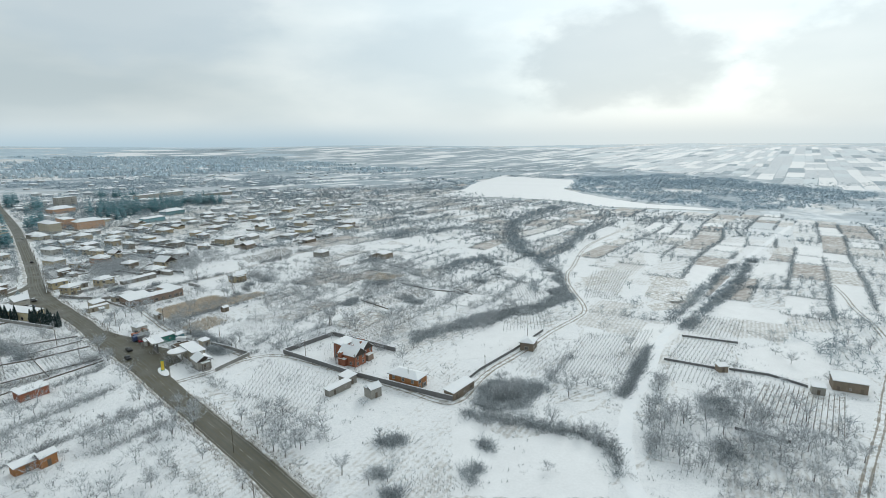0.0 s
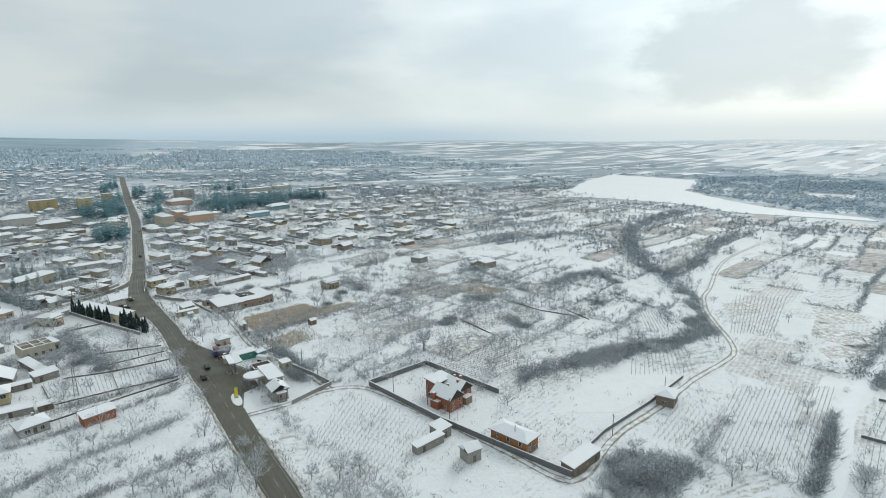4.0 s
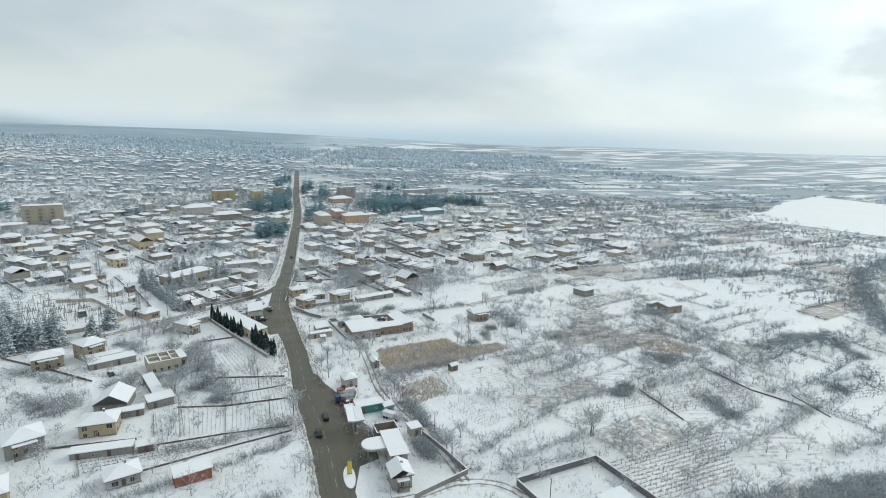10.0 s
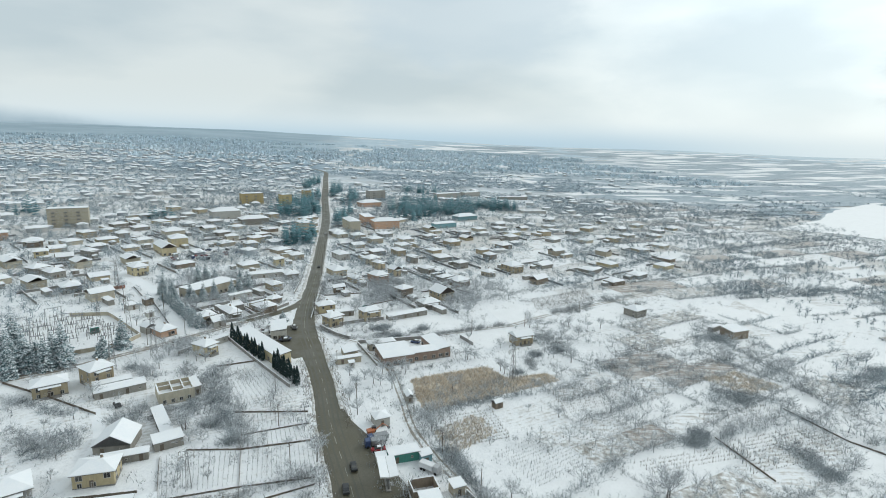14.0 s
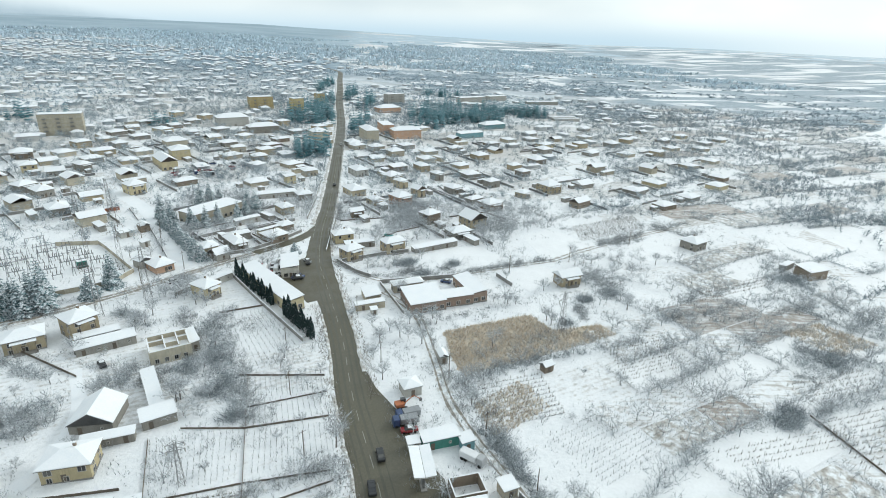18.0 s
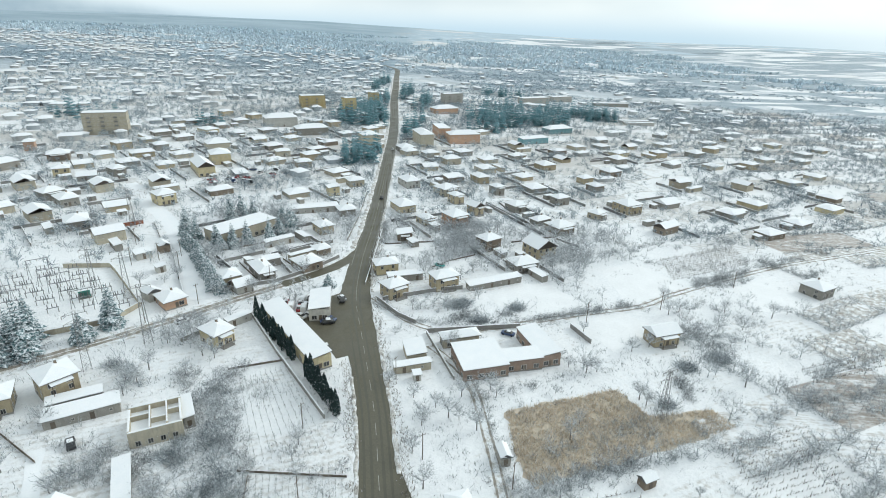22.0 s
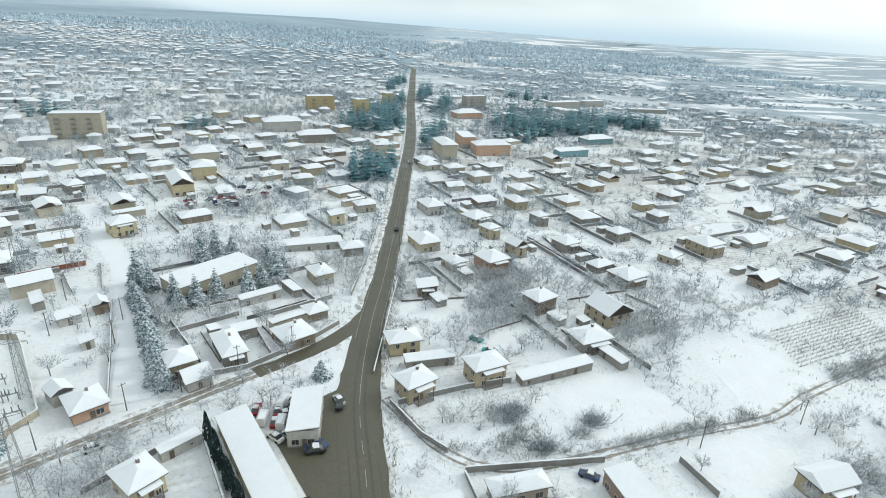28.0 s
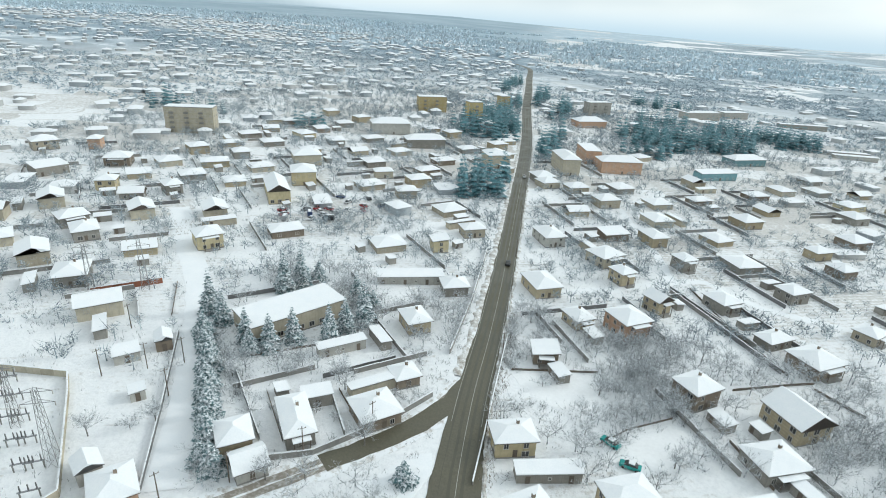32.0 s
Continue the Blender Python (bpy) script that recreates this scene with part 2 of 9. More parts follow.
    lift4 = nt.nodes.new("ShaderNodeMath")
    nt.links.new(lift3.outputs[0], lift4.inputs[0])
    nt.links.new(deep.outputs[0], lift4.inputs[1])
    snow = ramp_of(nt, noise_tex(nt, 0.2, 5, 0.6, p), [(0.3, (0.73, 0.75, 0.77)), (0.7, (0.83, 0.84, 0.85))])
    crust = noise_tex(nt, 1.1, 6, 0.7, p)
    snow = mixed(nt, 0.5, snow, ramp_of(nt, crust, [(0.3, (0.64, 0.66, 0.68)), (0.55, (0.84, 0.85, 0.86))]))
    grass = ramp_of(nt, noise_tex(nt, 0.9, 3, 0.6, p), [(0.3, (0.38, 0.365, 0.34)), (0.7, (0.60, 0.58, 0.55))])
    show = ramp_of(nt, lift4.outputs[0], [(0.80, (0, 0, 0)), (0.98, (0.8, 0.8, 0.8))])
    near = mixed(nt, show, snow, grass)
    # distant land cover: woods and hedged orchards in long bands between open fields
    band = nt.nodes.new("ShaderNodeMapping")
    band.inputs["Rotation"].default_value = (0, 0, radians(-35))
    band.inputs["Scale"].default_value = (0.0020, 0.0031, 0.003)
    nt.links.new(p, band.inputs[0])
    woods = noise_tex(nt, 1.0, 8, 0.64, band.outputs[0])
    dist = nt.nodes.new("ShaderNodeVectorMath")
    dist.operation = "DISTANCE"
    dist.inputs[1].default_value = (-60, 120, 0)
    nt.links.new(p, dist.inputs[0])
    out = nt.nodes.new("ShaderNodeMapRange")
    out.interpolation_type = "SMOOTHSTEP"
    out.inputs["From Min"].default_value, out.inputs["From Max"].default_value = 420.0, 1100.0
    nt.links.new(dist.outputs["Value"], out.inputs["Value"])
    cover = nt.nodes.new("ShaderNodeMath")
    cover.operation = "MULTIPLY"
    nt.links.new(ramp_of(nt, woods, [(0.425, (0, 0, 0)), (0.475, (0.94, 0.94, 0.94))]), cover.inputs[0])
    nt.links.new(out.outputs[0], cover.inputs[1])
    # the plain towards the river is open fields with thin hedges
    east = nt.nodes.new("ShaderNodeVectorMath")
    east.operation = "DOT_PRODUCT"
    east.inputs[1].default_value = (0.70, -0.62, 0)
    nt.links.new(p, east.inputs[0])
    bare = nt.nodes.new("ShaderNodeMapRange")
    bare.interpolation_type = "SMOOTHSTEP"
    bare.inputs["From Min"].default_value, bare.inputs["From Max"].default_value = 350.0, 1100.0
    bare.inputs["To Min"].default_value, bare.inputs["To Max"].default_value = 1.0, 0.62
    nt.links.new(east.outputs["Value"], bare.inputs["Value"])
    open_plain = nt.nodes.new("ShaderNodeMath")
    open_plain.operation = "MULTIPLY"
    nt.links.new(cover.outputs[0], open_plain.inputs[0])
    nt.links.new(bare.outputs[0], open_plain.inputs[1])
    # the wood colours carry the blue of the distance haze
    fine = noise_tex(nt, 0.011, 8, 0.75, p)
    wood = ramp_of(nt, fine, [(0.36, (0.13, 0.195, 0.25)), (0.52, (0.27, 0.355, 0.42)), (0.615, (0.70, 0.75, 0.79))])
    # wooded foothills behind the town, their mist put into a blue-grey colour
    west = nt.nodes.new("ShaderNodeVectorMath")
    west.operation = "DOT_PRODUCT"
    west.inputs[1].default_value = (-0.95, -0.05, 0)
    nt.links.new(p, west.inputs[0])
    left = nt.nodes.new("ShaderNodeMapRange")
    left.interpolation_type = "SMOOTHSTEP"
    left.inputs["From Min"].default_value, left.inputs["From Max"].default_value = 60.0, 420.0
    nt.links.new(west.outputs["Value"], left.inputs["Value"])
    back = nt.nodes.new("ShaderNodeMapRange")
    back.interpolation_type = "SMOOTHSTEP"
    back.inputs["From Min"].default_value, back.inputs["From Max"].default_value = 2080.0, 2380.0
    nt.links.new(dist.outputs["Value"], back.inputs["Value"])
    foot = nt.nodes.new("ShaderNodeMath")
    foot.operation = "MULTIPLY"
    nt.links.new(left.outputs[0], foot.inputs[0])
    nt.links.new(back.outputs[0], foot.inputs[1])
    # haze put into the colour: distant woods fade to a pale blue-grey
    far_haze = nt.nodes.new("ShaderNodeMapRange")
    far_haze.interpolation_type = "SMOOTHSTEP"
    far_haze.inputs["From Min"].default_value, far_haze.inputs["From Max"].default_value = 1500.0, 3300.0
    far_haze.inputs["To Max"].default_value = 0.72
    nt.links.new(dist.outputs["Value"], far_haze.inputs["Value"])
    wood = mixed(nt, far_haze.outputs[0], wood, (0.45, 0.56, 0.635))
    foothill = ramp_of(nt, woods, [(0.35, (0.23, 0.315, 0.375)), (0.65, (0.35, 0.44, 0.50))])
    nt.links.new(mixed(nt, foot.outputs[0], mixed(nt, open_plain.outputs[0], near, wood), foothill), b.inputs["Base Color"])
    bump(nt, b, crust, 0.8, 0.3)
    return m


def asphalt_material():
    m, nt, b = material("wet_asphalt", 0.55)
    p = place_of(nt)
    a = noise_tex(nt, 0.12, 5, 0.6, p)
    g = noise_tex(nt, 2.2, 5, 0.65, p)
    col = ramp_of(nt, a, [(0.3, (0.070, 0.067, 0.044)), (0.62, (0.108, 0.104, 0.070)), (0.8, (0.155, 0.148, 0.108))])
    col = mixed(nt, 0.5, col, ramp_of(nt, g, [(0.3, (0.075, 0.067, 0.048)), (0.7, (0.15, 0.135, 0.10))]))
    nt.links.new(col, b.inputs["Base Color"])
    nt.links.new(ramp_of(nt, a, [(0.35, (0.35,) * 3), (0.65, (0.75,) * 3)]), b.inputs["Roughness"])
    bump(nt, b, g, 0.2, 0.02)
    return m


def slush_material(name="slushy_snow", dirt=0.5):
    m, nt, b = material(name, 0.7)
    p = place_of(nt)
    a = noise_tex(nt, 0.5, 7, 0.7, p)
    col = ramp_of(nt, a, [(dirt - 0.14, (0.24, 0.215, 0.18)), (dirt + 0.02, (0.55, 0.54, 0.52)), (dirt + 0.12, (0.80, 0.82, 0.84))])
    nt.links.new(col, b.inputs["Base Color"])
    bump(nt, b, a, 0.5, 0.12)
    return m


def roof_snow_material():
    m, nt, b = material("roof_snow", 0.7)
    p = place_of(nt)
    a = noise_tex(nt, 0.35, 5, 0.6, p)
    c = noise_tex(nt, 3.0, 4, 0.6, p)
    nt.links.new(mixed(nt, 0.4, ramp_of(nt, a, [(0.3, (0.76, 0.79, 0.82)), (0.7, (0.84, 0.85, 0.86))]), ramp_of(nt, c, [(0.25, (0.72, 0.75, 0.78)), (0.6, (0.85, 0.86, 0.87))])), b.inputs["Base Color"])
    bump(nt, b, c, 0.3, 0.06)
    return m


def wall_material(name, colour, seam=0.0):
    """Plaster or masonry with rain streaks and patches, a little different on each house."""
    m, nt, b = material(name, 0.9)
    p = place_of(nt)
    a = noise_tex(nt, 0.6, 6, 0.6, p)
    st = nt.nodes.new("ShaderNodeMapping")
    st.inputs["Scale"].default_value = (2.5, 2.5, 0.3)
    nt.links.new(p, st.inputs[0])
    s = noise_tex(nt, 1.0, 4, 0.6, st.outputs[0])
    low = tuple(v * 0.6 for v in colour)
    col = mixed(nt, ramp_of(nt, a, [(0.3, (0, 0, 0)), (0.65, (1, 1, 1))]), tuple(v * 0.78 for v in colour), colour)
    col = mixed(nt, ramp_of(nt, s, [(0.28, (0.5,) * 3), (0.5, (0, 0, 0))]), col, low)
    o = nt.nodes.new("ShaderNodeObjectInfo").outputs["Random"]
    col = mixed(nt, 1.0, col, ramp_of(nt, o, [(0, (0.72, 0.70, 0.68)), (1, (1, 1, 1))]), "MULTIPLY")
    if seam:
        br = nt.nodes.new("ShaderNodeTexBrick")
        br.inputs["Scale"].default_value, br.inputs["Brick Width"].default_value, br.inputs["Row Height"].default_value = 1.0, seam, seam * 0.5
        br.inputs["Mortar Size"].default_value = 0.02
        tc = nt.nodes.new("ShaderNodeTexCoord")
        rot = nt.nodes.new("ShaderNodeMapping")
        rot.inputs["Rotation"].default_value = (radians(90), 0, 0)
        nt.links.new(tc.outputs["Object"], rot.inputs[0])
        nt.links.new(rot.outputs[0], br.inputs["Vector"])
        col = mixed(nt, 0.5, col, mixed(nt, br.outputs["Fac"], col, tuple(v * 0.55 for v in colour)))
    nt.links.new(col, b.inputs["Base Color"])
    bump(nt, b, a, 0.3, 0.03)
    return m


def glass_material():
    m, nt, b = material("window_glass", 0.08)
    b.inputs["Base Color"].default_value = (0.035, 0.04, 0.045, 1)
    b.inputs["Specular IOR Level"].default_value = 0.6
    o = nt.nodes.new("ShaderNodeObjectInfo").outputs["Random"]
    nt.links.new(ramp_of(nt, o, [(0, (0.03, 0.033, 0.038)), (1, (0.11, 0.11, 0.105))]), b.inputs["Base Color"])
    return m


def vary_leaf(name, dark, light, scale=0.8, frost=0.0):
    """Twigs or needles; each clump differs a little, and snow lies on what faces up."""
    m, nt, b = material(name, 0.9)
    p = place_of(nt)
    a = noise_tex(nt, scale, 4, 0.6, p)
    col = ramp_of(nt, a, [(0.3, dark), (0.7, light)])
    i = nt.nodes.new("ShaderNodeNewGeometry").outputs["Random Per Island"]
    col = mixed(nt, 1.0, col, ramp_of(nt, i, [(0, (0.7, 0.7, 0.7)), (1, (1.2, 1.2, 1.2))]), "MULTIPLY")
    if frost:
        s = noise_tex(nt, 1.7, 5, 0.7, p)
        col = mixed(nt, ramp_of(nt, s, [(0.62 - frost, (0, 0, 0)), (0.68 - frost * 0.6, (1, 1, 1))]), col, (0.74, 0.77, 0.80))
    nt.links.new(col, b.inputs["Base Color"])
    return m


M_GROUND = snow_ground_material()
M_ASPHALT = asphalt_material()
M_WETTRACK = simple("wet_wheel_track", (0.086, 0.082, 0.057), 0.75, 0.6, 0.4)
M_SLUSH = slush_material("slushy_snow", 0.48)
M_TRACK = slush_material("trodden_snow", 0.40)
M_MUD = slush_material("muddy_slush", 0.62)
M_ROOFSNOW = roof_snow_material()
M_LITTER = simple("dry_grass_litter", (0.64, 0.56, 0.45), 0.62, 0.9)
M_WEEDY = slush_material("fallow_weeds", 0.47)
M_OPENSNOW = simple("wind_packed_snow", (0.82, 0.83, 0.84), 0.89, 0.16, 0.7, relief=0.5)
M_WALLS = {
    "yellow": wall_material("yellow_plaster", (0.68, 0.59, 0.38)),
    "ochre": wall_material("ochre_tuff", (0.56, 0.48, 0.33), 0.8),
    "beige": wall_material("beige_plaster", (0.57, 0.52, 0.41)),
    "grey": wall_material("grey_block", (0.37, 0.355, 0.32), 0.7),
    "brown": wall_material("brown_stone", (0.32, 0.265, 0.205), 0.6),
    "white": wall_material("whitewash", (0.54, 0.53, 0.49)),
    "brick": wall_material("red_brick", (0.38, 0.15, 0.085), 0.5),
    "orange": wall_material("orange_brick", (0.50, 0.24, 0.10), 0.5),
    "peach": wall_material("peach_plaster", (0.66, 0.44, 0.31)),
    "golden": wall_material("golden_plaster", (0.62, 0.50, 0.25)),
    "panel": wall_material("concrete_panel", (0.62, 0.57, 0.45), 3.0),
}
M_GLASS = glass_material()
M_FRAME = simple("painted_frame", (0.55, 0.53, 0.49), rough=0.6)
M_WOOD = simple("grey_timber", (0.20, 0.165, 0.13), 0.6, 3.0, vary=0.3)
M_FASCIA = simple("dark_fascia", (0.12, 0.10, 0.085), 0.7)
M_CONCRETE = simple("old_concrete", (0.33, 0.32, 0.30), 0.7, 0.8, vary=0.2, relief=0.3)
M_METAL = simple("galvanised_metal", (0.36, 0.37, 0.38), 0.7, 1.0, 0.45, metal=0.6)
M_STEEL = simple("weathered_steel", (0.20, 0.20, 0.20), 0.7, 1.0, 0.6, metal=0.3)
M_LATTICE = simple("dull_galvanised_lattice", (0.30, 0.30, 0.30), 0.8, 1.0, 0.7)
M_TWIG = vary_leaf("bare_twigs", (0.185, 0.20, 0.21), (0.40, 0.422, 0.432), 0.15, 0.17)
M_BARK = simple("grey_bark", (0.23, 0.215, 0.20), 0.6, 2.0)
M_SHRUB = vary_leaf("frosted_scrub", (0.235, 0.25, 0.258), (0.45, 0.468, 0.476), 0.1, 0.12)
M_CONIFER = vary_leaf("snowy_fir_needles", (0.040, 0.098, 0.108), (0.105, 0.185, 0.198), 0.5, 0.17)
M_PARKFIR = vary_leaf("blue_green_fir_needles", (0.045, 0.145, 0.175), (0.115, 0.26, 0.295), 0.5, 0.06)
M_CYPRESS = vary_leaf("dark_cypress_leaves", (0.014, 0.034, 0.034), (0.042, 0.078, 0.075), 0.9, 0.02)
M_PAINT = simple("road_paint", (0.44, 0.44, 0.40), 0.6, 1.0)
M_DRYGRASS = vary_leaf("dry_brown_grass", (0.55, 0.46, 0.35), (0.80, 0.70, 0.56), 0.3, 0.12)
M_VINE = vary_leaf("pruned_vines", (0.20, 0.175, 0.15), (0.36, 0.335, 0.30), 0.3, 0.08)
M_THICKET = vary_leaf("dense_thicket_twigs", (0.175, 0.205, 0.222), (0.37, 0.41, 0.43), 0.12, 0.13)


def stubble_material(name, dry, cover, turn):
    """Snow with dry stalks showing through in rows; cover: how much of the snow they hide."""
    m, nt, b = material(name, 0.85)
    p = place_of(nt)
    rot = nt.nodes.new("ShaderNodeMapping")
    rot.inputs["Rotation"].default_value = (0, 0, radians(-turn))
    rot.inputs["Scale"].default_value = (0.10, 0.75, 0.5)
    nt.links.new(p, rot.inputs[0])
    rows = noise_tex(nt, 1.0, 5, 0.7, rot.outputs[0])
    grain = noise_tex(nt, 0.55, 6, 0.7, p)
    both = nt.nodes.new("ShaderNodeMath")
    both.operation = "MULTIPLY_ADD"
    nt.links.new(rows, both.inputs[0])
    both.inputs[1].default_value = 0.55
    half = nt.nodes.new("ShaderNodeMath")
    half.operation = "MULTIPLY"
    half.inputs[1].default_value = 0.45
    nt.links.new(grain, half.inputs[0])
    nt.links.new(half.outputs[0], both.inputs[2])
    stalks = ramp_of(nt, noise_tex(nt, 1.6, 3, 0.6, p), [(0.3, tuple(v * 0.72 for v in dry)), (0.7, dry)])
    snow = ramp_of(nt, grain, [(0.3, (0.74, 0.76, 0.78)), (0.65, (0.85, 0.86, 0.87))])
    col = mixed(nt, ramp_of(nt, both.outputs[0], [(0.62 - cover, (0, 0, 0)), (0.76 - cover, (1, 1, 1))]), snow, stalks)
    nt.links.new(col, b.inputs["Base Color"])
    bump(nt, b, grain, 0.6, 0.2)
    return m


M_STUBBLE = stubble_material("snowy_stubble", (0.47, 0.44, 0.40), 0.13, 24)
M_BROWNPLOT = stubble_material("brown_stalks_in_snow", (0.42, 0.375, 0.335), 0.23, 24)
# distance haze is put into these tree and wood colours as blue-grey
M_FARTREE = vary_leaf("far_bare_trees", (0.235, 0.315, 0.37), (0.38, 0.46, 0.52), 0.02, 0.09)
M_FARWOOD = vary_leaf("far_haze_blue_snowy_woods", (0.31, 0.42, 0.50), (0.47, 0.575, 0.645), 0.004, 0.06)
M_HAZEWOOD = vary_leaf("haze_pale_snowy_woods", (0.50, 0.61, 0.685), (0.62, 0.705, 0.76), 0.004, 0.05)
# bluer copy of the bare twigs, a haze tint for the farther trees
M_MIDTWIG = vary_leaf("haze_blue_snowy_twigs", (0.145, 0.192, 0.222), (0.335, 0.395, 0.428), 0.06, 0.11)
M_VINEROW = vary_leaf("snowy_vine_rows", (0.30, 0.292, 0.282), (0.50, 0.492, 0.478), 0.3, 0.16)
# distant walls: haze is put in as paler, blue-grey colours
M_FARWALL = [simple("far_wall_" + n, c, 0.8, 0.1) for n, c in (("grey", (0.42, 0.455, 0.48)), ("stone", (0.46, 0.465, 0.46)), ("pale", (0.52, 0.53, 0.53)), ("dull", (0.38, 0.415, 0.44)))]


# ---- the lie of the land ----
def smooth(a, b, v):
    s = np.clip((v - a) / (b - a), 0.0, 1.0)
    return s * s * (3 - 2 * s)


def land(x, y):
    """Height of the ground: it falls gently from the foothills towards the river; the far rim is raised to fit the
    camera's horizon.
    """
    x, y = np.asarray(x, float), np.asarray(y, float)
    z = -0.033 * np.clip(x, -1300, 800) + 0.0074 * np.clip(y, -500, 900)
    z = z + 26 * smooth(1900, 4400, -x + 0.25 * y) * (0.8 + 0.2 * np.sin(y / 620.0) + 0.12 * np.sin(x / 310.0 + y / 410.0))
    z = z - 10 * smooth(900, 1300, x) + (50 - 34 * smooth(300, 2200, x - 0.35 * y)) * smooth(2300, 4600, np.hypot(x, y))
    return z


def gz(x, y):
    return float(land(x, y))


def mesh_of(name, verts, faces, mats=(), slots=None, smooth_shade=False):
    """A mesh from arrays; faces of one size as an (n, k) array, or a list."""
    me = bpy.data.meshes.new(name)
    verts = np.asarray(verts, np.float32)
    if isinstance(faces, np.ndarray):
        k = faces.shape[1]
        me.vertices.add(len(verts))
        me.vertices.foreach_set("co", verts.ravel())
        me.loops.add(faces.size)
        me.loops.foreach_set("vertex_index", faces.astype(np.int32).ravel())
        me.polygons.add(len(faces))
        me.polygons.foreach_set("loop_start", np.arange(0, faces.size, k, dtype=np.int32))
        me.update(calc_edges=True)
    else:
        me.from_pydata([tuple(map(float, v)) for v in verts], [], faces)
    for m in mats:
        me.materials.append(m)
    if slots is not None:
        me.polygons.foreach_set("material_index", np.asarray(slots, np.int32))
    if smooth_shade:
        me.polygons.foreach_set("use_smooth", np.ones(len(me.polygons), bool))
    me.update()
    return me


def part(name, bm, mat, parent, label=""):
    """Links a bmesh or a mesh as one part under a thing or under a part."""
    if isinstance(bm, bmesh.types.BMesh):
        me = bpy.data.meshes.new(name)
        bm.to_mesh(me)
        bm.free()
    else:
        me = bm
    if mat is not None and not me.materials:
        me.materials.append(mat)
    ob = new(name, me)
    ob.parent = parent
    if label:
        tagged(ob, label)
    return ob


def empty(name, x, y, z=None, rz=0.0):
    ob = new(name)
    ob.empty_display_size = 1.0
    ob.matrix_basis = pose(x, y, gz(x, y) if z is None else z, 0, 0, rz)
    return ob


def build_ground():
    r = np.unique(np.concatenate([np.linspace(-4600, -900, 38), np.linspace(-900, 900, 121), np.linspace(900, 4600, 38)]))
    n = len(r)
    x, y = np.meshgrid(r, r)
    z = land(x, y)
    v = np.stack([x, y, z], -1).reshape(-1, 3)
    i = np.arange(n * n).reshape(n, n)
    f = np.stack([i[:-1, :-1], i[:-1, 1:], i[1:, 1:], i[1:, :-1]], -1).reshape(-1, 4)
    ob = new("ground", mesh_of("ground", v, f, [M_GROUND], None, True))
    tagged(ob, "snow-covered farmland with dry grass showing through the snow", "ground", kind="structure")


build_ground()


def misty_slope_material():
    """A mountain side lost in mist, put in as a blue-grey glow that thins out with height."""
    m = bpy.data.materials.new("glowing_misty_mountain")
    m.use_nodes = True
    nt = m.node_tree
    nt.nodes.clear()
    p = place_of(nt)
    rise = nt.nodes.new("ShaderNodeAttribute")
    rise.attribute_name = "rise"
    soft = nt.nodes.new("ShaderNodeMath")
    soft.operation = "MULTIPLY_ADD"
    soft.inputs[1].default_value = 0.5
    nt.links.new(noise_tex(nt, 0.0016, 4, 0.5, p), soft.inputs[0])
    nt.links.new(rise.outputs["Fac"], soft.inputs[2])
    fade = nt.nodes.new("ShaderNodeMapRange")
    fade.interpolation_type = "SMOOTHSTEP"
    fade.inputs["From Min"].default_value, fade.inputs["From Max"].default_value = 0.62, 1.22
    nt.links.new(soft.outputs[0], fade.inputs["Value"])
    # the slope emits its misty tone itself instead of being lit
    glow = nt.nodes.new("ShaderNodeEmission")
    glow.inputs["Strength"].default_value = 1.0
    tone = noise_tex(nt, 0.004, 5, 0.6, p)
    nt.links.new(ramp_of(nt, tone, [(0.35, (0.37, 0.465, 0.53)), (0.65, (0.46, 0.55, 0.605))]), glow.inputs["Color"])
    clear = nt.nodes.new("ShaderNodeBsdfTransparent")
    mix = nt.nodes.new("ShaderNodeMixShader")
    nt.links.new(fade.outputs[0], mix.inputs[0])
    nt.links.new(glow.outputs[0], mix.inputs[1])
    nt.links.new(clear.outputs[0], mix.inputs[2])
    out = nt.nodes.new("ShaderNodeOutputMaterial")
    nt.links.new(mix.outputs[0], out.inputs[0])
    return m


def build_mountain():
    v, rise, n = [], [], 90
    for k in range(n + 1):
        deg = 6 + 78 * k / n
        az = radians(deg)
        ridge = 30 + 420 * float(smooth(8, 56, deg)) + 14 * math.sin(k * 0.35) * float(smooth(20, 40, deg))
        for j in range(9):
            r = 4250 + 30 * j
            v.append((-math.sin(az) * r, math.cos(az) * r, -20 + (ridge + 20) * j / 8))
            rise.append(j / 8)
    i = np.arange(len(v)).reshape(-1, 9)
    f = np.stack([i[:-1, :-1], i[:-1, 1:], i[1:, 1:], i[1:, :-1]], -1).reshape(-1, 4)
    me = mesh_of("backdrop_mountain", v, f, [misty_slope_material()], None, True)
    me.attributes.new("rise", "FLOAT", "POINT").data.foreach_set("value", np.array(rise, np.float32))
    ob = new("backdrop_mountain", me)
    tagged(ob, "self-lit backdrop of a mountain side fading into low grey cloud", "mountain", kind="structure")


build_mountain()


def smooth_line(pts, step=3.0):
    """A curve through the points (x, y, ...), sampled every step metres."""
    p = np.array(pts, float)
    q = [p[0]]
    for k in range(len(p) - 1):
        a, b = p[max(k - 1, 0)], p[k]
        c, d = p[k + 1], p[min(k + 2, len(p) - 1)]
        m = max(1, int(np.linalg.norm((c - b)[:2]) / step))
        for j in range(1, m + 1):
            t = j / m
            q.append(0.5 * (2 * b + (c - a) * t + (2 * a - 5 * b + 4 * c - d) * t * t + (3 * b - a - 3 * c + d) * t ** 3))
    return np.array(q)


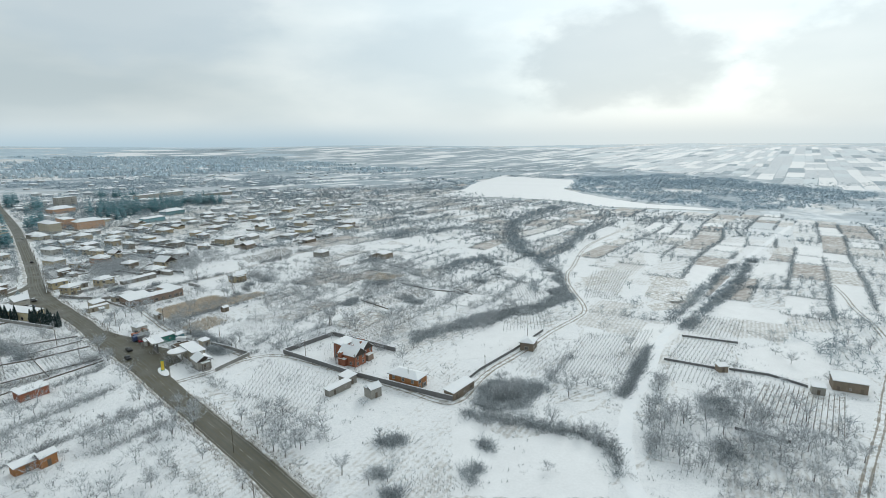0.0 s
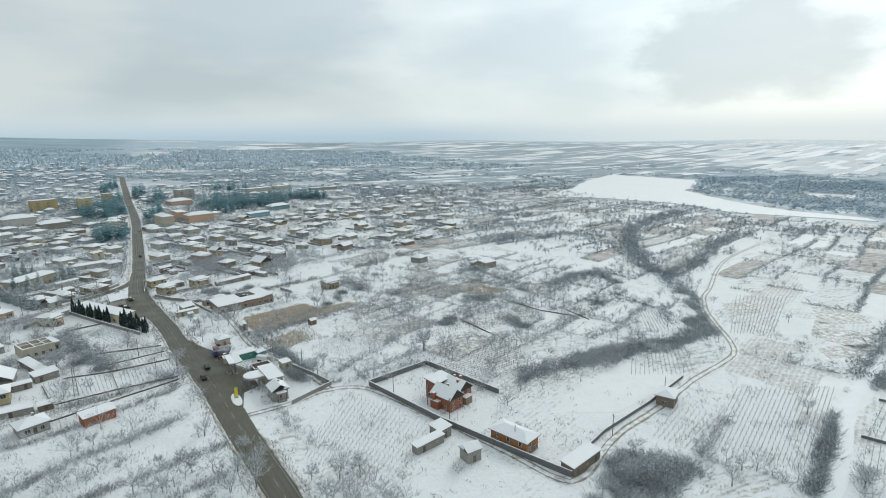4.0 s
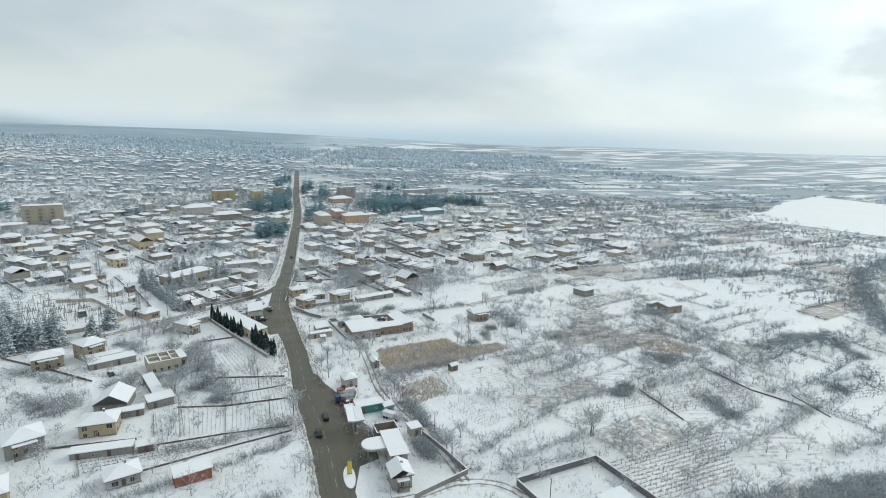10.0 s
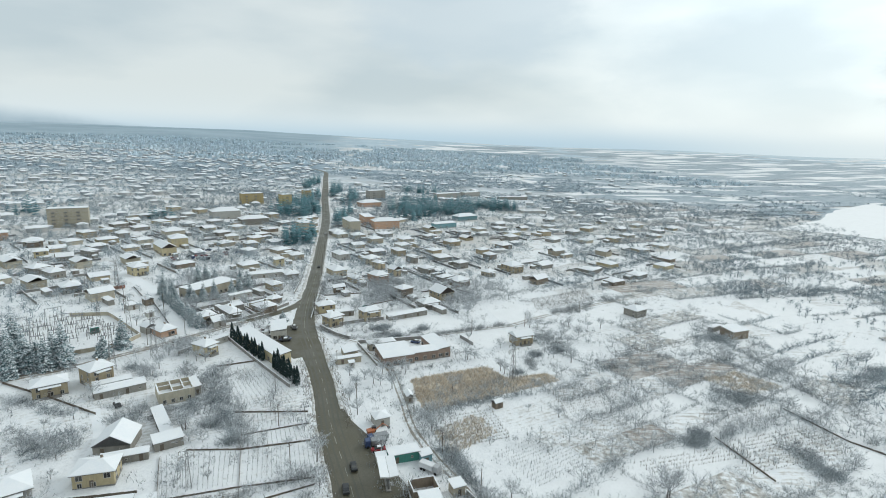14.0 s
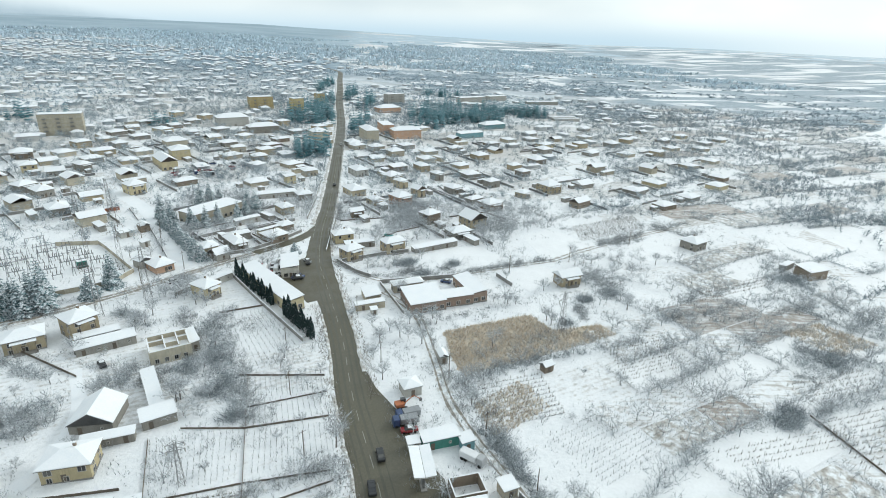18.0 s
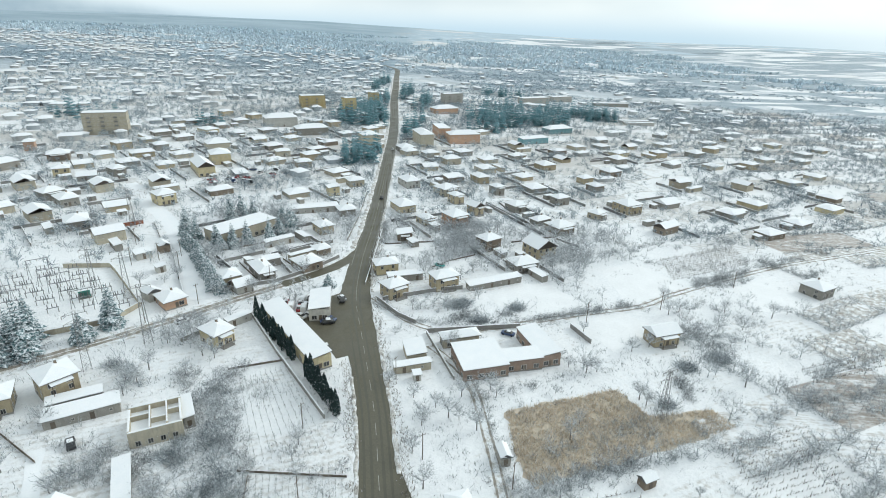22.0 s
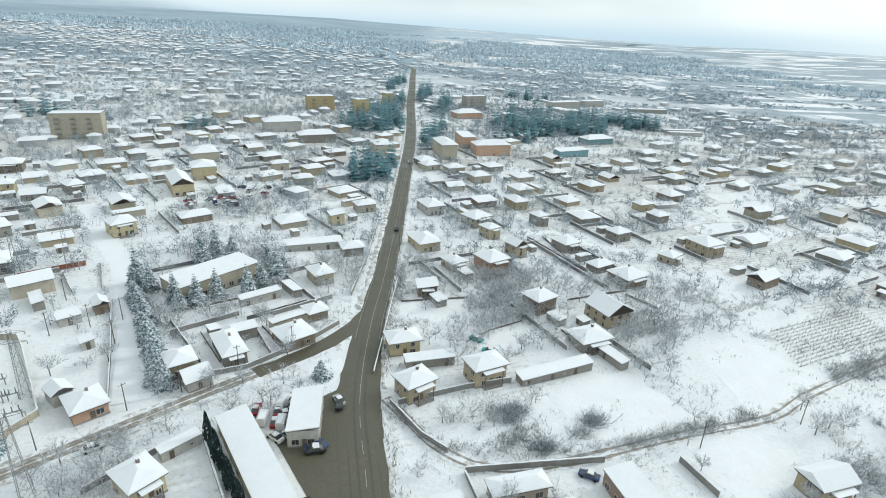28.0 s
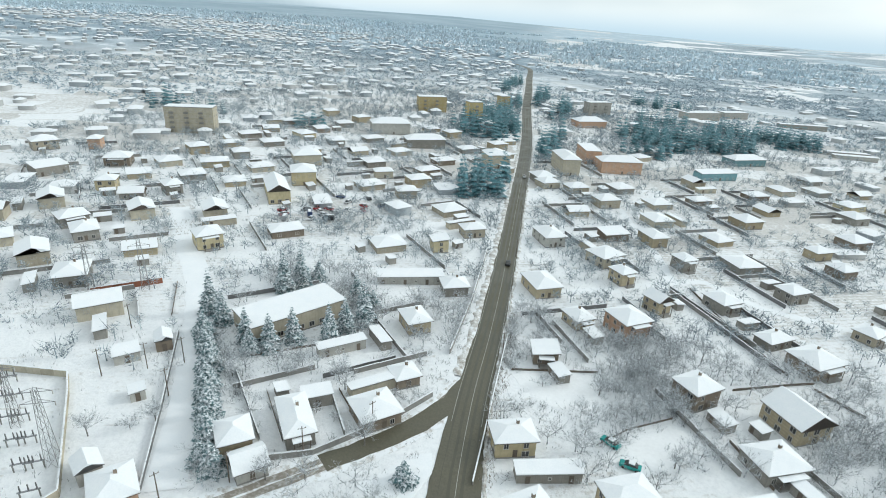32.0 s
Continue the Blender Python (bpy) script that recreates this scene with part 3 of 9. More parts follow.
def normals_of(line):
    d = np.gradient(line[:, :2], axis=0)
    d /= np.linalg.norm(d, axis=1, keepdims=True) + 1e-9
    return np.stack([d[:, 1], -d[:, 0]], 1)


def ribbon(name, pts, half, lift, mat, rough_edge=0.0, cols=5, crown=0.0, seed=1, step=3.0):
    """A strip of road or path along a curve; pts rows may carry their own half width."""
    line = smooth_line([(*p[:2], p[2] if len(p) > 2 else half) for p in pts], step)
    nrm = normals_of(line)
    rng = np.random.RandomState(seed)
    rows = []
    for k, (x, y, h) in enumerate(line):
        a, b = h + rng.uniform(-1, 1) * rough_edge, h + rng.uniform(-1, 1) * rough_edge
        u = np.linspace(-a, b, cols)
        px, py = x + nrm[k, 0] * u, y + nrm[k, 1] * u
        pz = land(px, py) + lift + crown * (1 - (u / h) ** 2)
        rows.append(np.stack([px, py, pz], 1))
    v = np.concatenate(rows)
    i = np.arange(len(v)).reshape(len(line), cols)
    f = np.stack([i[:-1, :-1], i[:-1, 1:], i[1:, 1:], i[1:, :-1]], -1).reshape(-1, 4)
    return new(name, mesh_of(name, v, f, [mat], None, True))


ROAD = [(70, -420, 4.0), (38, -230, 4.0), (12.8, -90, 4.0), (5.2, -52, 4.0), (-3.5, -12, 4.2), (-12.0, 28, 4.6), (-21.5, 60, 4.2), (-29.0, 92, 3.9), (-38.5, 124, 4.6),
        (-46.0, 150, 5.2), (-50.5, 182, 4.2), (-53.0, 215, 3.8), (-56.8, 255, 3.8), (-65.0, 330, 3.8), (-77.5, 440, 3.9), (-91, 535, 4), (-106, 632, 4.2), (-124, 765, 4.3), (-143, 900, 4.4), (-162, 1040, 4.4), (-176, 1090, 4.2), (-205, 1150, 4.0)]
road = ribbon("road", ROAD, 4, 0.10, M_ASPHALT, 0.25, 7, 0.06)
tagged(road, "wet grey-brown asphalt road cleared of snow", "road", kind="structure")

for off in (-2.75, -1.15, 1.35, 2.9):
    line = smooth_line([p for p in ROAD if -300 < p[1] < 700], 6.0)
    line[:, :2] += normals_of(line) * off
    tagged(ribbon("road_track", [tuple(q[:2]) for q in line], 0.3, 0.166 - 0.06 * (off / 4.0) ** 2, M_WETTRACK, 0.08, 3, 0.0, 5), "darker wet wheel track worn along the asphalt", "wheel track", kind="structure")


def road_x(y):
    ys = [p[1] for p in ROAD]
    return float(np.interp(y, ys, [p[0] for p in ROAD]))


def roughen(pts, step, amount, seed):
    """An outline with its edges broken into short uneven lengths."""
    r = random.Random(seed)
    out = []
    for (x1, y1), (x2, y2) in zip(pts, pts[1:] + pts[:1]):
        n = max(1, int(math.hypot(x2 - x1, y2 - y1) / step))
        out += [(x1 + (x2 - x1) * k / n + r.uniform(-amount, amount), y1 + (y2 - y1) * k / n + r.uniform(-amount, amount)) for k in range(n)]
    return out


def poly_sheet(name, pts, lift, mat, label, category):
    """A flat patch of ground with the given outline, following the slope."""
    bm = bmesh.new()
    vs = [bm.verts.new((x, y, gz(x, y) + lift)) for x, y in pts]
    low = [bm.verts.new((x, y, gz(x, y) - 0.3)) for x, y in pts]
    bm.faces.new(vs)
    for k in range(len(vs)):
        j = (k + 1) % len(vs)
        bm.faces.new((vs[k], low[k], low[j], vs[j]))
    bmesh.ops.recalc_face_normals(bm, faces=bm.faces)
    bmesh.ops.triangulate(bm, faces=bm.faces)
    me = bpy.data.meshes.new(name)
    bm.to_mesh(me)
    bm.free()
    me.materials.append(mat)
    return tagged(new(name, me), label, category, kind="structure")


poly_sheet("pavement_station", [(-7, -16), (-2.6, -4), (-1.2, 14), (4, 17.5), (3, 24), (1.5, 34), (-3.5, 41), (-10, 57), (-16, 66), (-20.5, 76), (-23, 60), (-15, 30)], 0.06, M_ASPHALT, "wet brown asphalt forecourt beside the road", "forecourt")
poly_sheet("pavement_depot", [(-59, 132), (-57, 146), (-52, 152), (-49, 166), (-43, 150), (-36, 118), (-43.5, 113), (-47, 118)], 0.06, M_ASPHALT, "muddy asphalt yard beside the road", "yard")
poly_sheet("verge_junction", [(-65, 152), (-57.5, 163), (-54.2, 165), (-52.6, 160), (-54.5, 152.5), (-61, 150.5)], 0.16, M_ROOFSNOW, "snow-covered triangle of ground at the junction", "verge")

LANES = [
    ("road_side", [(-300, -30), (-220, 24), (-150, 78), (-123, 98), (-102, 120), (-84, 141.5), (-70, 158), (-60, 171), (-53, 190)], 3.4, M_TRACK, "side street of trodden snow with brown wheel tracks", 0.4),
    ("road_cul", [(-96, 139), (-110, 163), (-126, 186), (-142, 206), (-162, 226), (-190, 255)], 3.8, M_ROOFSNOW, "snow-covered residential street", 0.3),
    ("path_lane", [(-40, 151), (-34, 145), (-25, 136.4), (-14, 133.2), (3, 138.2), (28, 150.2), (53.5, 161.2), (71, 174.8), (123, 209), (172, 234), (300, 298), (420, 352)], 2.0, M_TRACK, "narrow lane of trodden snow between gardens", 0.4),
]
LANES += [
    ("path_fields", [(-1, -3), (12, 0), (27, 6), (40, 1), (54, -26), (66, -52), (72, -66.5), (79, -69), (100, -56), (127, -46), (155, -34), (179, -26), (193, -20), (204.5, -8), (219, 13), (233, 31), (253, 50), (268, 60), (350, 118), (470, 170)], 1.9, M_TRACK, "farm lane of trodden snow between walls and vineyards", 0.4),
    ("path_station", [(27, 6), (20, 25), (5, 57), (-0.5, 84), (-6, 108), (-18, 124)], 1.8, M_TRACK, "farm track of trodden snow behind the filling station", 0.4),
    ("path_gardens", [(-51, 233), (-37, 248), (-17, 260), (-2, 272), (12, 279), (25, 268), (36, 265), (60, 262)], 1.9, M_ROOFSNOW, "snowy garden lane between houses", 0.4),
    ("path_upper", [(-18, 352), (-12, 329), (-2, 290), (-1, 274)], 1.7, M_ROOFSNOW, "narrow snowy lane between houses", 0.4),
]
LANES += [
    ("path_east", [(240, -138), (211, -146), (180, -155), (148, -163), (120, -171)], 1.8, M_TRACK, "farm track of trodden snow with brown ruts", 0.4),
    ("path_meadow", [(378, -62), (352, -79), (329, -92), (303, -110), (283, -122)], 1.6, M_TRACK, "farm track of trodden snow across the meadows", 0.4),
    ("path_farm", [(-97, 70), (-94, 65), (-86, 52), (-84, 38), (-85, 29.5), (-93, 25), (-120, 12)], 1.7, M_ROOFSNOW, "snow-covered farm lane between sheds", 0.4),
    ("path_orchard", [(80, -190), (82, -150), (88, -133), (101, -120.5), (111, -112), (124.5, -103), (139, -96), (160, -85), (185, -71), (211, -59.8), (253, -46.6), (277, -40), (325, -23), (365, -8), (436, 20), (647, 88)], 2.3, M_ROOFSNOW, "broad snow-covered track between vineyards", 0.4),
]
for nm, pts, half, mat, lab, ragged in LANES:
    tagged(ribbon(nm, pts, half, 0.07, mat, ragged, 5, 0.03), lab, "lane", kind="structure")


for nm, pts, half, mat, lab, ragged in LANES:
    if nm in ("path_orchard", "road_cul", "path_farm", "path_gardens", "path_upper"):
        continue
    for off in (-0.95, 0.95):
        line = smooth_line([(*p[:2], 0) for p in pts], 3.0)
        line[:, :2] += normals_of(line) * off
        w = 0.75 if nm == "road_side" else 0.32
        tagged(ribbon(nm + "_rut", [tuple(q[:2]) for q in line[::2]], w, 0.125, M_MUD, 0.2, 3, 0.0, 3), "wheel rut of brown slush", "wheel rut", kind="structure")
tagged(ribbon("road_mouth", [(-73, 154.5), (-69, 159.5), (-61.5, 169), (-56, 179), (-52, 194)], 2.3, 0.135, M_ASPHALT, 0.4, 5, 0.0, 6), "wet brown asphalt of the side street at the junction", "road", kind="structure")


def bank(side, y0, y1, gap, width, height, seed):
    """The ploughed heap of snow along one side of the road."""
    line = smooth_line(ROAD, 2.0)
    line = line[(line[:, 1] > y0) & (line[:, 1] < y1)]
    nrm = normals_of(line)
    rng = np.random.RandomState(seed)
    prof = np.array([(-0.5, 0.0), (-0.3, 0.7), (0.0, 1.0), (0.25, 0.75), (0.5, 0.0)])
    rows = []
    for k, (x, y, h) in enumerate(line):
        e = h + gap + rng.uniform(-0.3, 0.3)
        hh, ww = height * rng.uniform(0.5, 1.4), width * rng.uniform(0.7, 1.3)
        u = side * (e + ww * (prof[:, 0] + 0.5))
        px, py = x + nrm[k, 0] * u, y + nrm[k, 1] * u
        rows.append(np.stack([px, py, land(px, py) + prof[:, 1] * hh - 0.02], 1))
    v = np.concatenate(rows)
    i = np.arange(len(v)).reshape(-1, 5)
    f = np.stack([i[:-1, :-1], i[:-1, 1:], i[1:, 1:], i[1:, :-1]], -1).reshape(-1, 4)
    if side < 0:
        f = f[:, ::-1]
    tagged(new("verge_bank", mesh_of("verge_bank", v, np.ascontiguousarray(f), [M_SLUSH], None, True)), "ploughed ridge of dirty snow along the road", "snow bank", kind="structure")


bank(1, -300, -14, -0.1, 1.1, 0.28, 1)
bank(-1, -300, 108, -0.1, 1.1, 0.28, 2)
bank(1, 70, 132, -0.1, 1.2, 0.3, 3)
bank(1, 152, 900, -0.1, 1.0, 0.28, 4)
bank(-1, 192, 900, -0.1, 2.2, 0.3, 5)


def road_markings():
    line = smooth_line(ROAD, 2.0)
    nrm = normals_of(line)
    v, f = [], []
    for off, dashed in ((0.2, True), (-3.3, False), (3.3, False)):
        for k in range(len(line) - 1):
            if line[k, 1] < -250 or line[k, 1] > 420 or (dashed and line[k, 1] < 150 and k % 4 < 2) or (not dashed and not (175 < line[k, 1] < 420 or line[k, 1] < -20)):
                continue
            for q in (k, k + 1):
                for s in (-0.055, 0.055):
                    u = off + s
                    x, y = line[q, 0] + nrm[q, 0] * u, line[q, 1] + nrm[q, 1] * u
                    v.append((x, y, gz(x, y) + 0.165))
            n = len(v)
            f.append((n - 4, n - 3, n - 1, n - 2))
    tagged(new("road_marking", mesh_of("road_marking", v, np.array(f), [M_PAINT])), "worn white lines painted on the asphalt", "road marking", kind="structure")


road_markings()


# ---- houses ----
M_WALLS["green"] = wall_material("green_sheet", (0.10, 0.32, 0.27))
M_WALLS["teal"] = wall_material("teal_plaster", (0.22, 0.40, 0.44))
M_WALLS["brick2"] = wall_material("weathered_brick", (0.40, 0.30, 0.24), 0.5)
WORDS = {"yellow": "yellow plastered", "ochre": "ochre stone", "beige": "beige plastered", "grey": "grey block", "brown": "brown stone", "white": "whitewashed", "brick": "red brick",
         "orange": "orange brick", "peach": "peach plastered", "golden": "golden plastered", "panel": "concrete panel", "green": "green sheet-metal", "teal": "teal plastered", "brick2": "weathered brick"}
PLACED = []


def box_mesh(name, w, d, z0, z1, mat, bevel=0.0, taper=1.0):
    v = []
    for z, s in ((z0, 1.0), (z1, taper)):
        for sx, sy in ((-1, -1), (1, -1), (1, 1), (-1, 1)):
            v.append((sx * w / 2 * s, sy * d / 2 * s, z))
    f = [(3, 2, 1, 0), (4, 5, 6, 7), (0, 1, 5, 4), (1, 2, 6, 5), (2, 3, 7, 6), (3, 0, 4, 7)]
    return mesh_of(name, v, f, [mat])


def roof_mesh(name, w, d, z, kind, over, thick, mat, sag=0.0, rise_k=0.2, seed=0):
    """A hipped, gabled, lean-to or flat roof as a solid of even thickness."""
    W, D = w / 2 + over, d / 2 + over
    rng = np.random.RandomState(seed)
    if kind == "flat":
        top = [(-W, -D, z), (W, -D, z), (W, D, z), (-W, D, z)]
        faces = [(0, 1, 2, 3)]
    elif kind == "shed":
        r = 0.10 * min(2 * W, 2 * D)
        top = [(-W, -D, z), (W, -D, z), (W, D, z + r), (-W, D, z + r)] if W >= D else [(-W, -D, z), (W, -D, z + r), (W, D, z + r), (-W, D, z)]
        faces = [(0, 1, 2, 3)]
    else:
        r = rise_k * min(2 * W, 2 * D) * (1.45 if kind == "gable" else 1.0)
        run = 0.0 if kind == "gable" else min(W, D) * 0.96
        if W >= D:
            ends = [(-W + run, 0, z + r), (W - run, 0, z + r)]
            faces = [(0, 1, 5, 4), (1, 2, 5), (2, 3, 4, 5), (3, 0, 4)]
        else:
            ends = [(0, -D + run, z + r), (0, D - run, z + r)]
            faces = [(0, 1, 4), (1, 2, 5, 4), (2, 3, 5), (3, 0, 4, 5)]
        top = [(-W, -D, z), (W, -D, z), (W, D, z), (-W, D, z)] + ends
    n = len(top)
    v = [(x + rng.uniform(-sag, sag), y + rng.uniform(-sag, sag), q + thick + rng.uniform(-sag, sag) * 0.4) for x, y, q in top] + top
    f = [tuple(a) for a in faces]
    f += [tuple(n + b for b in reversed(a)) for a in faces]
    f += [(k, n + k, n + (k + 1) % 4, (k + 1) % 4)[::-1] for k in range(4)]
    me = mesh_of(name, v, [tuple(a) for a in f], [mat])
    bm = bmesh.new()
    bm.from_mesh(me)
    bmesh.ops.recalc_face_normals(bm, faces=bm.faces)
    bm.to_mesh(me)
    bm.free()
    return me


def frame_mesh(name, w, h, bar=0.09, depth=0.1):
    """A window frame with a mullion, in one piece, standing in the xz plane and facing -y."""
    bm = bmesh.new()
    xs = [-w / 2, -w / 2 + bar, -bar * 0.35, bar * 0.35, w / 2 - bar, w / 2]
    zs = [-h / 2, -h / 2 + bar, h / 2 - bar, h / 2]
    vs = [[bm.verts.new((x, 0, z)) for z in zs] for x in xs]
    for i in range(5):
        for j in range(3):
            if j == 1 and i in (1, 3):
                continue
            bm.faces.new((vs[i][j], vs[i + 1][j], vs[i + 1][j + 1], vs[i][j + 1]))
    got = bmesh.ops.extrude_face_region(bm, geom=bm.faces[:])
    for v in got["geom"]:
        if isinstance(v, bmesh.types.BMVert):
            v.co.y -= depth
    bmesh.ops.recalc_face_normals(bm, faces=bm.faces)
    me = bpy.data.meshes.new(name)
    bm.to_mesh(me)
    bm.free()
    me.materials.append(M_FRAME)
    return me


WIN = {s: frame_mesh("window_frame", s[0], s[1]) for s in ((1.1, 1.4), (1.6, 1.5), (0.7, 0.7), (1.5, 1.2))}
PANE = {s: box_mesh("pane", s[0] - 0.12, 0.03, -s[1] / 2 + 0.06, s[1] / 2 - 0.06, M_GLASS) for s in WIN}
DOOR = box_mesh("door", 0.95, 0.08, 0.0, 2.05, M_WOOD)
CHIM = box_mesh("chimney", 0.55, 0.55, -1.2, 1.0, M_WALLS["brown"])
CHIMCAP = box_mesh("chimney_snow", 0.62, 0.62, 1.0, 1.14, M_ROOFSNOW, taper=0.85)


def add_window(parent, x, y, z, turn, size, pane=True):
    ob = new("window", WIN[size])
    ob.parent = parent
    ob.matrix_basis = pose(x, y, z, 0, 0, turn)
    if pane:
        g = new("pane", PANE[size])
        g.parent = ob
        g.matrix_basis = pose(0, -0.02, 0)


def facade(parent, w, d, h, big, rng, near):
    floors = max(1, int(h // (2.9 if big else 2.0)))
    fh = h / floors
    for turn, half, wid in ((0, d / 2, w), (90, w / 2, d), (180, d / 2, w), (270, w / 2, d)):
        n = int(wid // (3.0 if near else 4.2))
        n = min(n, 9 if big else 3)
        if turn == 180 and not big:
            n = min(n, 1)
        for fl in range(floors):
            for k in range(n):
                if not big and rng.random() < 0.15:
                    continue
                u = (k + 0.5) / n * wid - wid / 2
                z = fl * fh + min(1.5, fh * 0.52)
                a = radians(turn)
                px, py = math.cos(a) * u + math.sin(a) * (half + 0.01), math.sin(a) * u - math.cos(a) * (half + 0.01)
                add_window(parent, px, py, z, turn, (1.6, 1.5) if big or rng.random() < 0.25 else (1.1, 1.4), near)


def house(x, y, rz, w, d, h, col, kind, big=False):
    rng = random.Random(int(x * 7 + y * 13))
    PLACED.append((x, y, max(w, d) / 2))
    w, d, h = w - (0.4 if big else 0.9), d - (0.4 if big else 0.9), h * (0.95 if big else 0.94)
    z = min(gz(x + math.cos(radians(rz)) * a - math.sin(radians(rz)) * b, y + math.sin(radians(rz)) * a + math.cos(radians(rz)) * b) for a in (-w / 2, w / 2) for b in (-d / 2, d / 2))
    name = "building" if big else "house"
    ob = empty(name, x, y, z, rz)
    storeys = "two-storey" if h >= 4.0 and not big else ("large" if big else "single-storey")
    shape = {"hip": "hipped", "gable": "gabled", "shed": "lean-to", "flat": "flat"}[kind]
    tagged(ob, f"{storeys} {WORDS[col]} {name} under a snowy {shape} roof", name)
    near = y < 300 and x < 150
    part("wall", box_mesh("wall", w, d, -0.3, h, M_WALLS[col]), None, ob)
    part("plinth", box_mesh("plinth", w + 0.16, d + 0.16, -0.5, 0.45, M_CONCRETE), None, ob)
    over = 0.25 if big and kind != "hip" else 0.55
    if kind == "gable":
        W, D = w / 2, d / 2
        r = 0.29 * min(w + 1.1, d + 1.1) - 0.25
        if w >= d:
            v, f = [(-W, -D, h), (-W, D, h), (-W, 0, h + r), (W, -D, h), (W, D, h), (W, 0, h + r)], [(0, 2, 1), (3, 4, 5), (0, 3, 5, 2), (1, 2, 5, 4), (0, 1, 4, 3)]
        else:
            v, f = [(-W, -D, h), (W, -D, h), (0, -D, h + r), (-W, D, h), (W, D, h), (0, D, h + r)], [(0, 1, 2), (3, 5, 4), (1, 4, 5, 2), (0, 2, 5, 3), (0, 3, 4, 1)]
        part("gable", mesh_of("gable", v, f, [M_WALLS[col]]), None, ob)
    seed = int(abs(x * 3 + y))
    part("roof", roof_mesh("roof", w, d, h, kind, over, 0.12, M_FASCIA, rise_k=0.2), None, ob, "dark sheet roof under the snow")
    part("snow_cover", roof_mesh("snow_cover", w, d, h + 0.125, kind, over - 0.02, 0.2, M_ROOFSNOW, 0.05, seed=seed), None, ob, "thick even layer of snow")
    facade(ob, w, d, h, big, rng, near)
    dr = new("door", DOOR)
    dr.parent = ob
    dr.matrix_basis = pose(w * rng.uniform(-0.06, 0.06), -d / 2 - 0.03, 0.15)
    if not big and kind in ("hip", "gable") and near and rng.random() < 0.6:
        c = new("chimney", CHIM)
        c.parent = ob
        c.matrix_basis = pose(w * 0.12, d * 0.1, h + 0.15 * min(w, d) + 0.5)
        s = new("chimney_snow", CHIMCAP)
        s.parent = c
    if near and not big and h > 3 and rng.random() < 0.5:
        # a veranda under the eaves, with posts and a floor
        g = part("veranda", box_mesh("veranda", w * 0.6, 1.6, -0.3, 0.35, M_CONCRETE), None, ob)
        g.matrix_basis = pose(0, -d / 2 - 0.88, 0)
        for s in (-1, 1):
            q = part("post", box_mesh("post", 0.14, 0.14, 0.35, h - 0.35, M_WOOD), None, ob)
            q.matrix_basis = pose(s * w * 0.28, -d / 2 - 1.5, 0)
        rr = part("veranda_roof", box_mesh("veranda_roof", w * 0.64, 1.9, h - 0.35, h - 0.18, M_ROOFSNOW), None, ob)
        rr.matrix_basis = pose(0, -d / 2 - 0.95, 0)
    return ob


def shed(x, y, rz, w, d, h, col, kind):
    PLACED.append((x, y, max(w, d) / 2))
    z = min(gz(x + a, y + b) for a in (-w / 2, w / 2) for b in (-d / 2, d / 2))
    ob = empty("shed", x, y, z, rz)
    long = "long low" if max(w, d) > 9 else "small"
    tagged(ob, f"{long} {WORDS[col]} shed with a snow-covered roof", "shed")
    part("wall", box_mesh("wall", w, d, -0.3, h, M_WALLS[col]), None, ob)
    if kind in ("gable", "shed"):
        part("gable", roof_mesh("gable", w - 0.3, d - 0.3, h - 0.02, kind, 0.14, 0.02, M_WALLS[col]), None, ob)
    part("roof", roof_mesh("roof", w, d, h + 0.02, kind if kind != "flat" else "shed", 0.3, 0.08, M_STEEL), None, ob)
    part("snow_cover", roof_mesh("snow_cover", w, d, h + 0.105, kind if kind != "flat" else "shed", 0.28, 0.18, M_ROOFSNOW, 0.04, seed=int(abs(x))), None, ob, "thick layer of snow")
    n = max(1, int(w // 3.5))
    for k in range(min(n, 6)):
        u = (k + 0.5) / n * w - w / 2
        if k % 2 == 0:
            dr = new("door", DOOR)
            dr.parent = ob
            dr.matrix_basis = pose(u, -d / 2 - 0.03, 0)
        else:
            add_window(ob, u, -d / 2 - 0.01, min(1.5, h * 0.55), 0, (0.7, 0.7))
    return ob


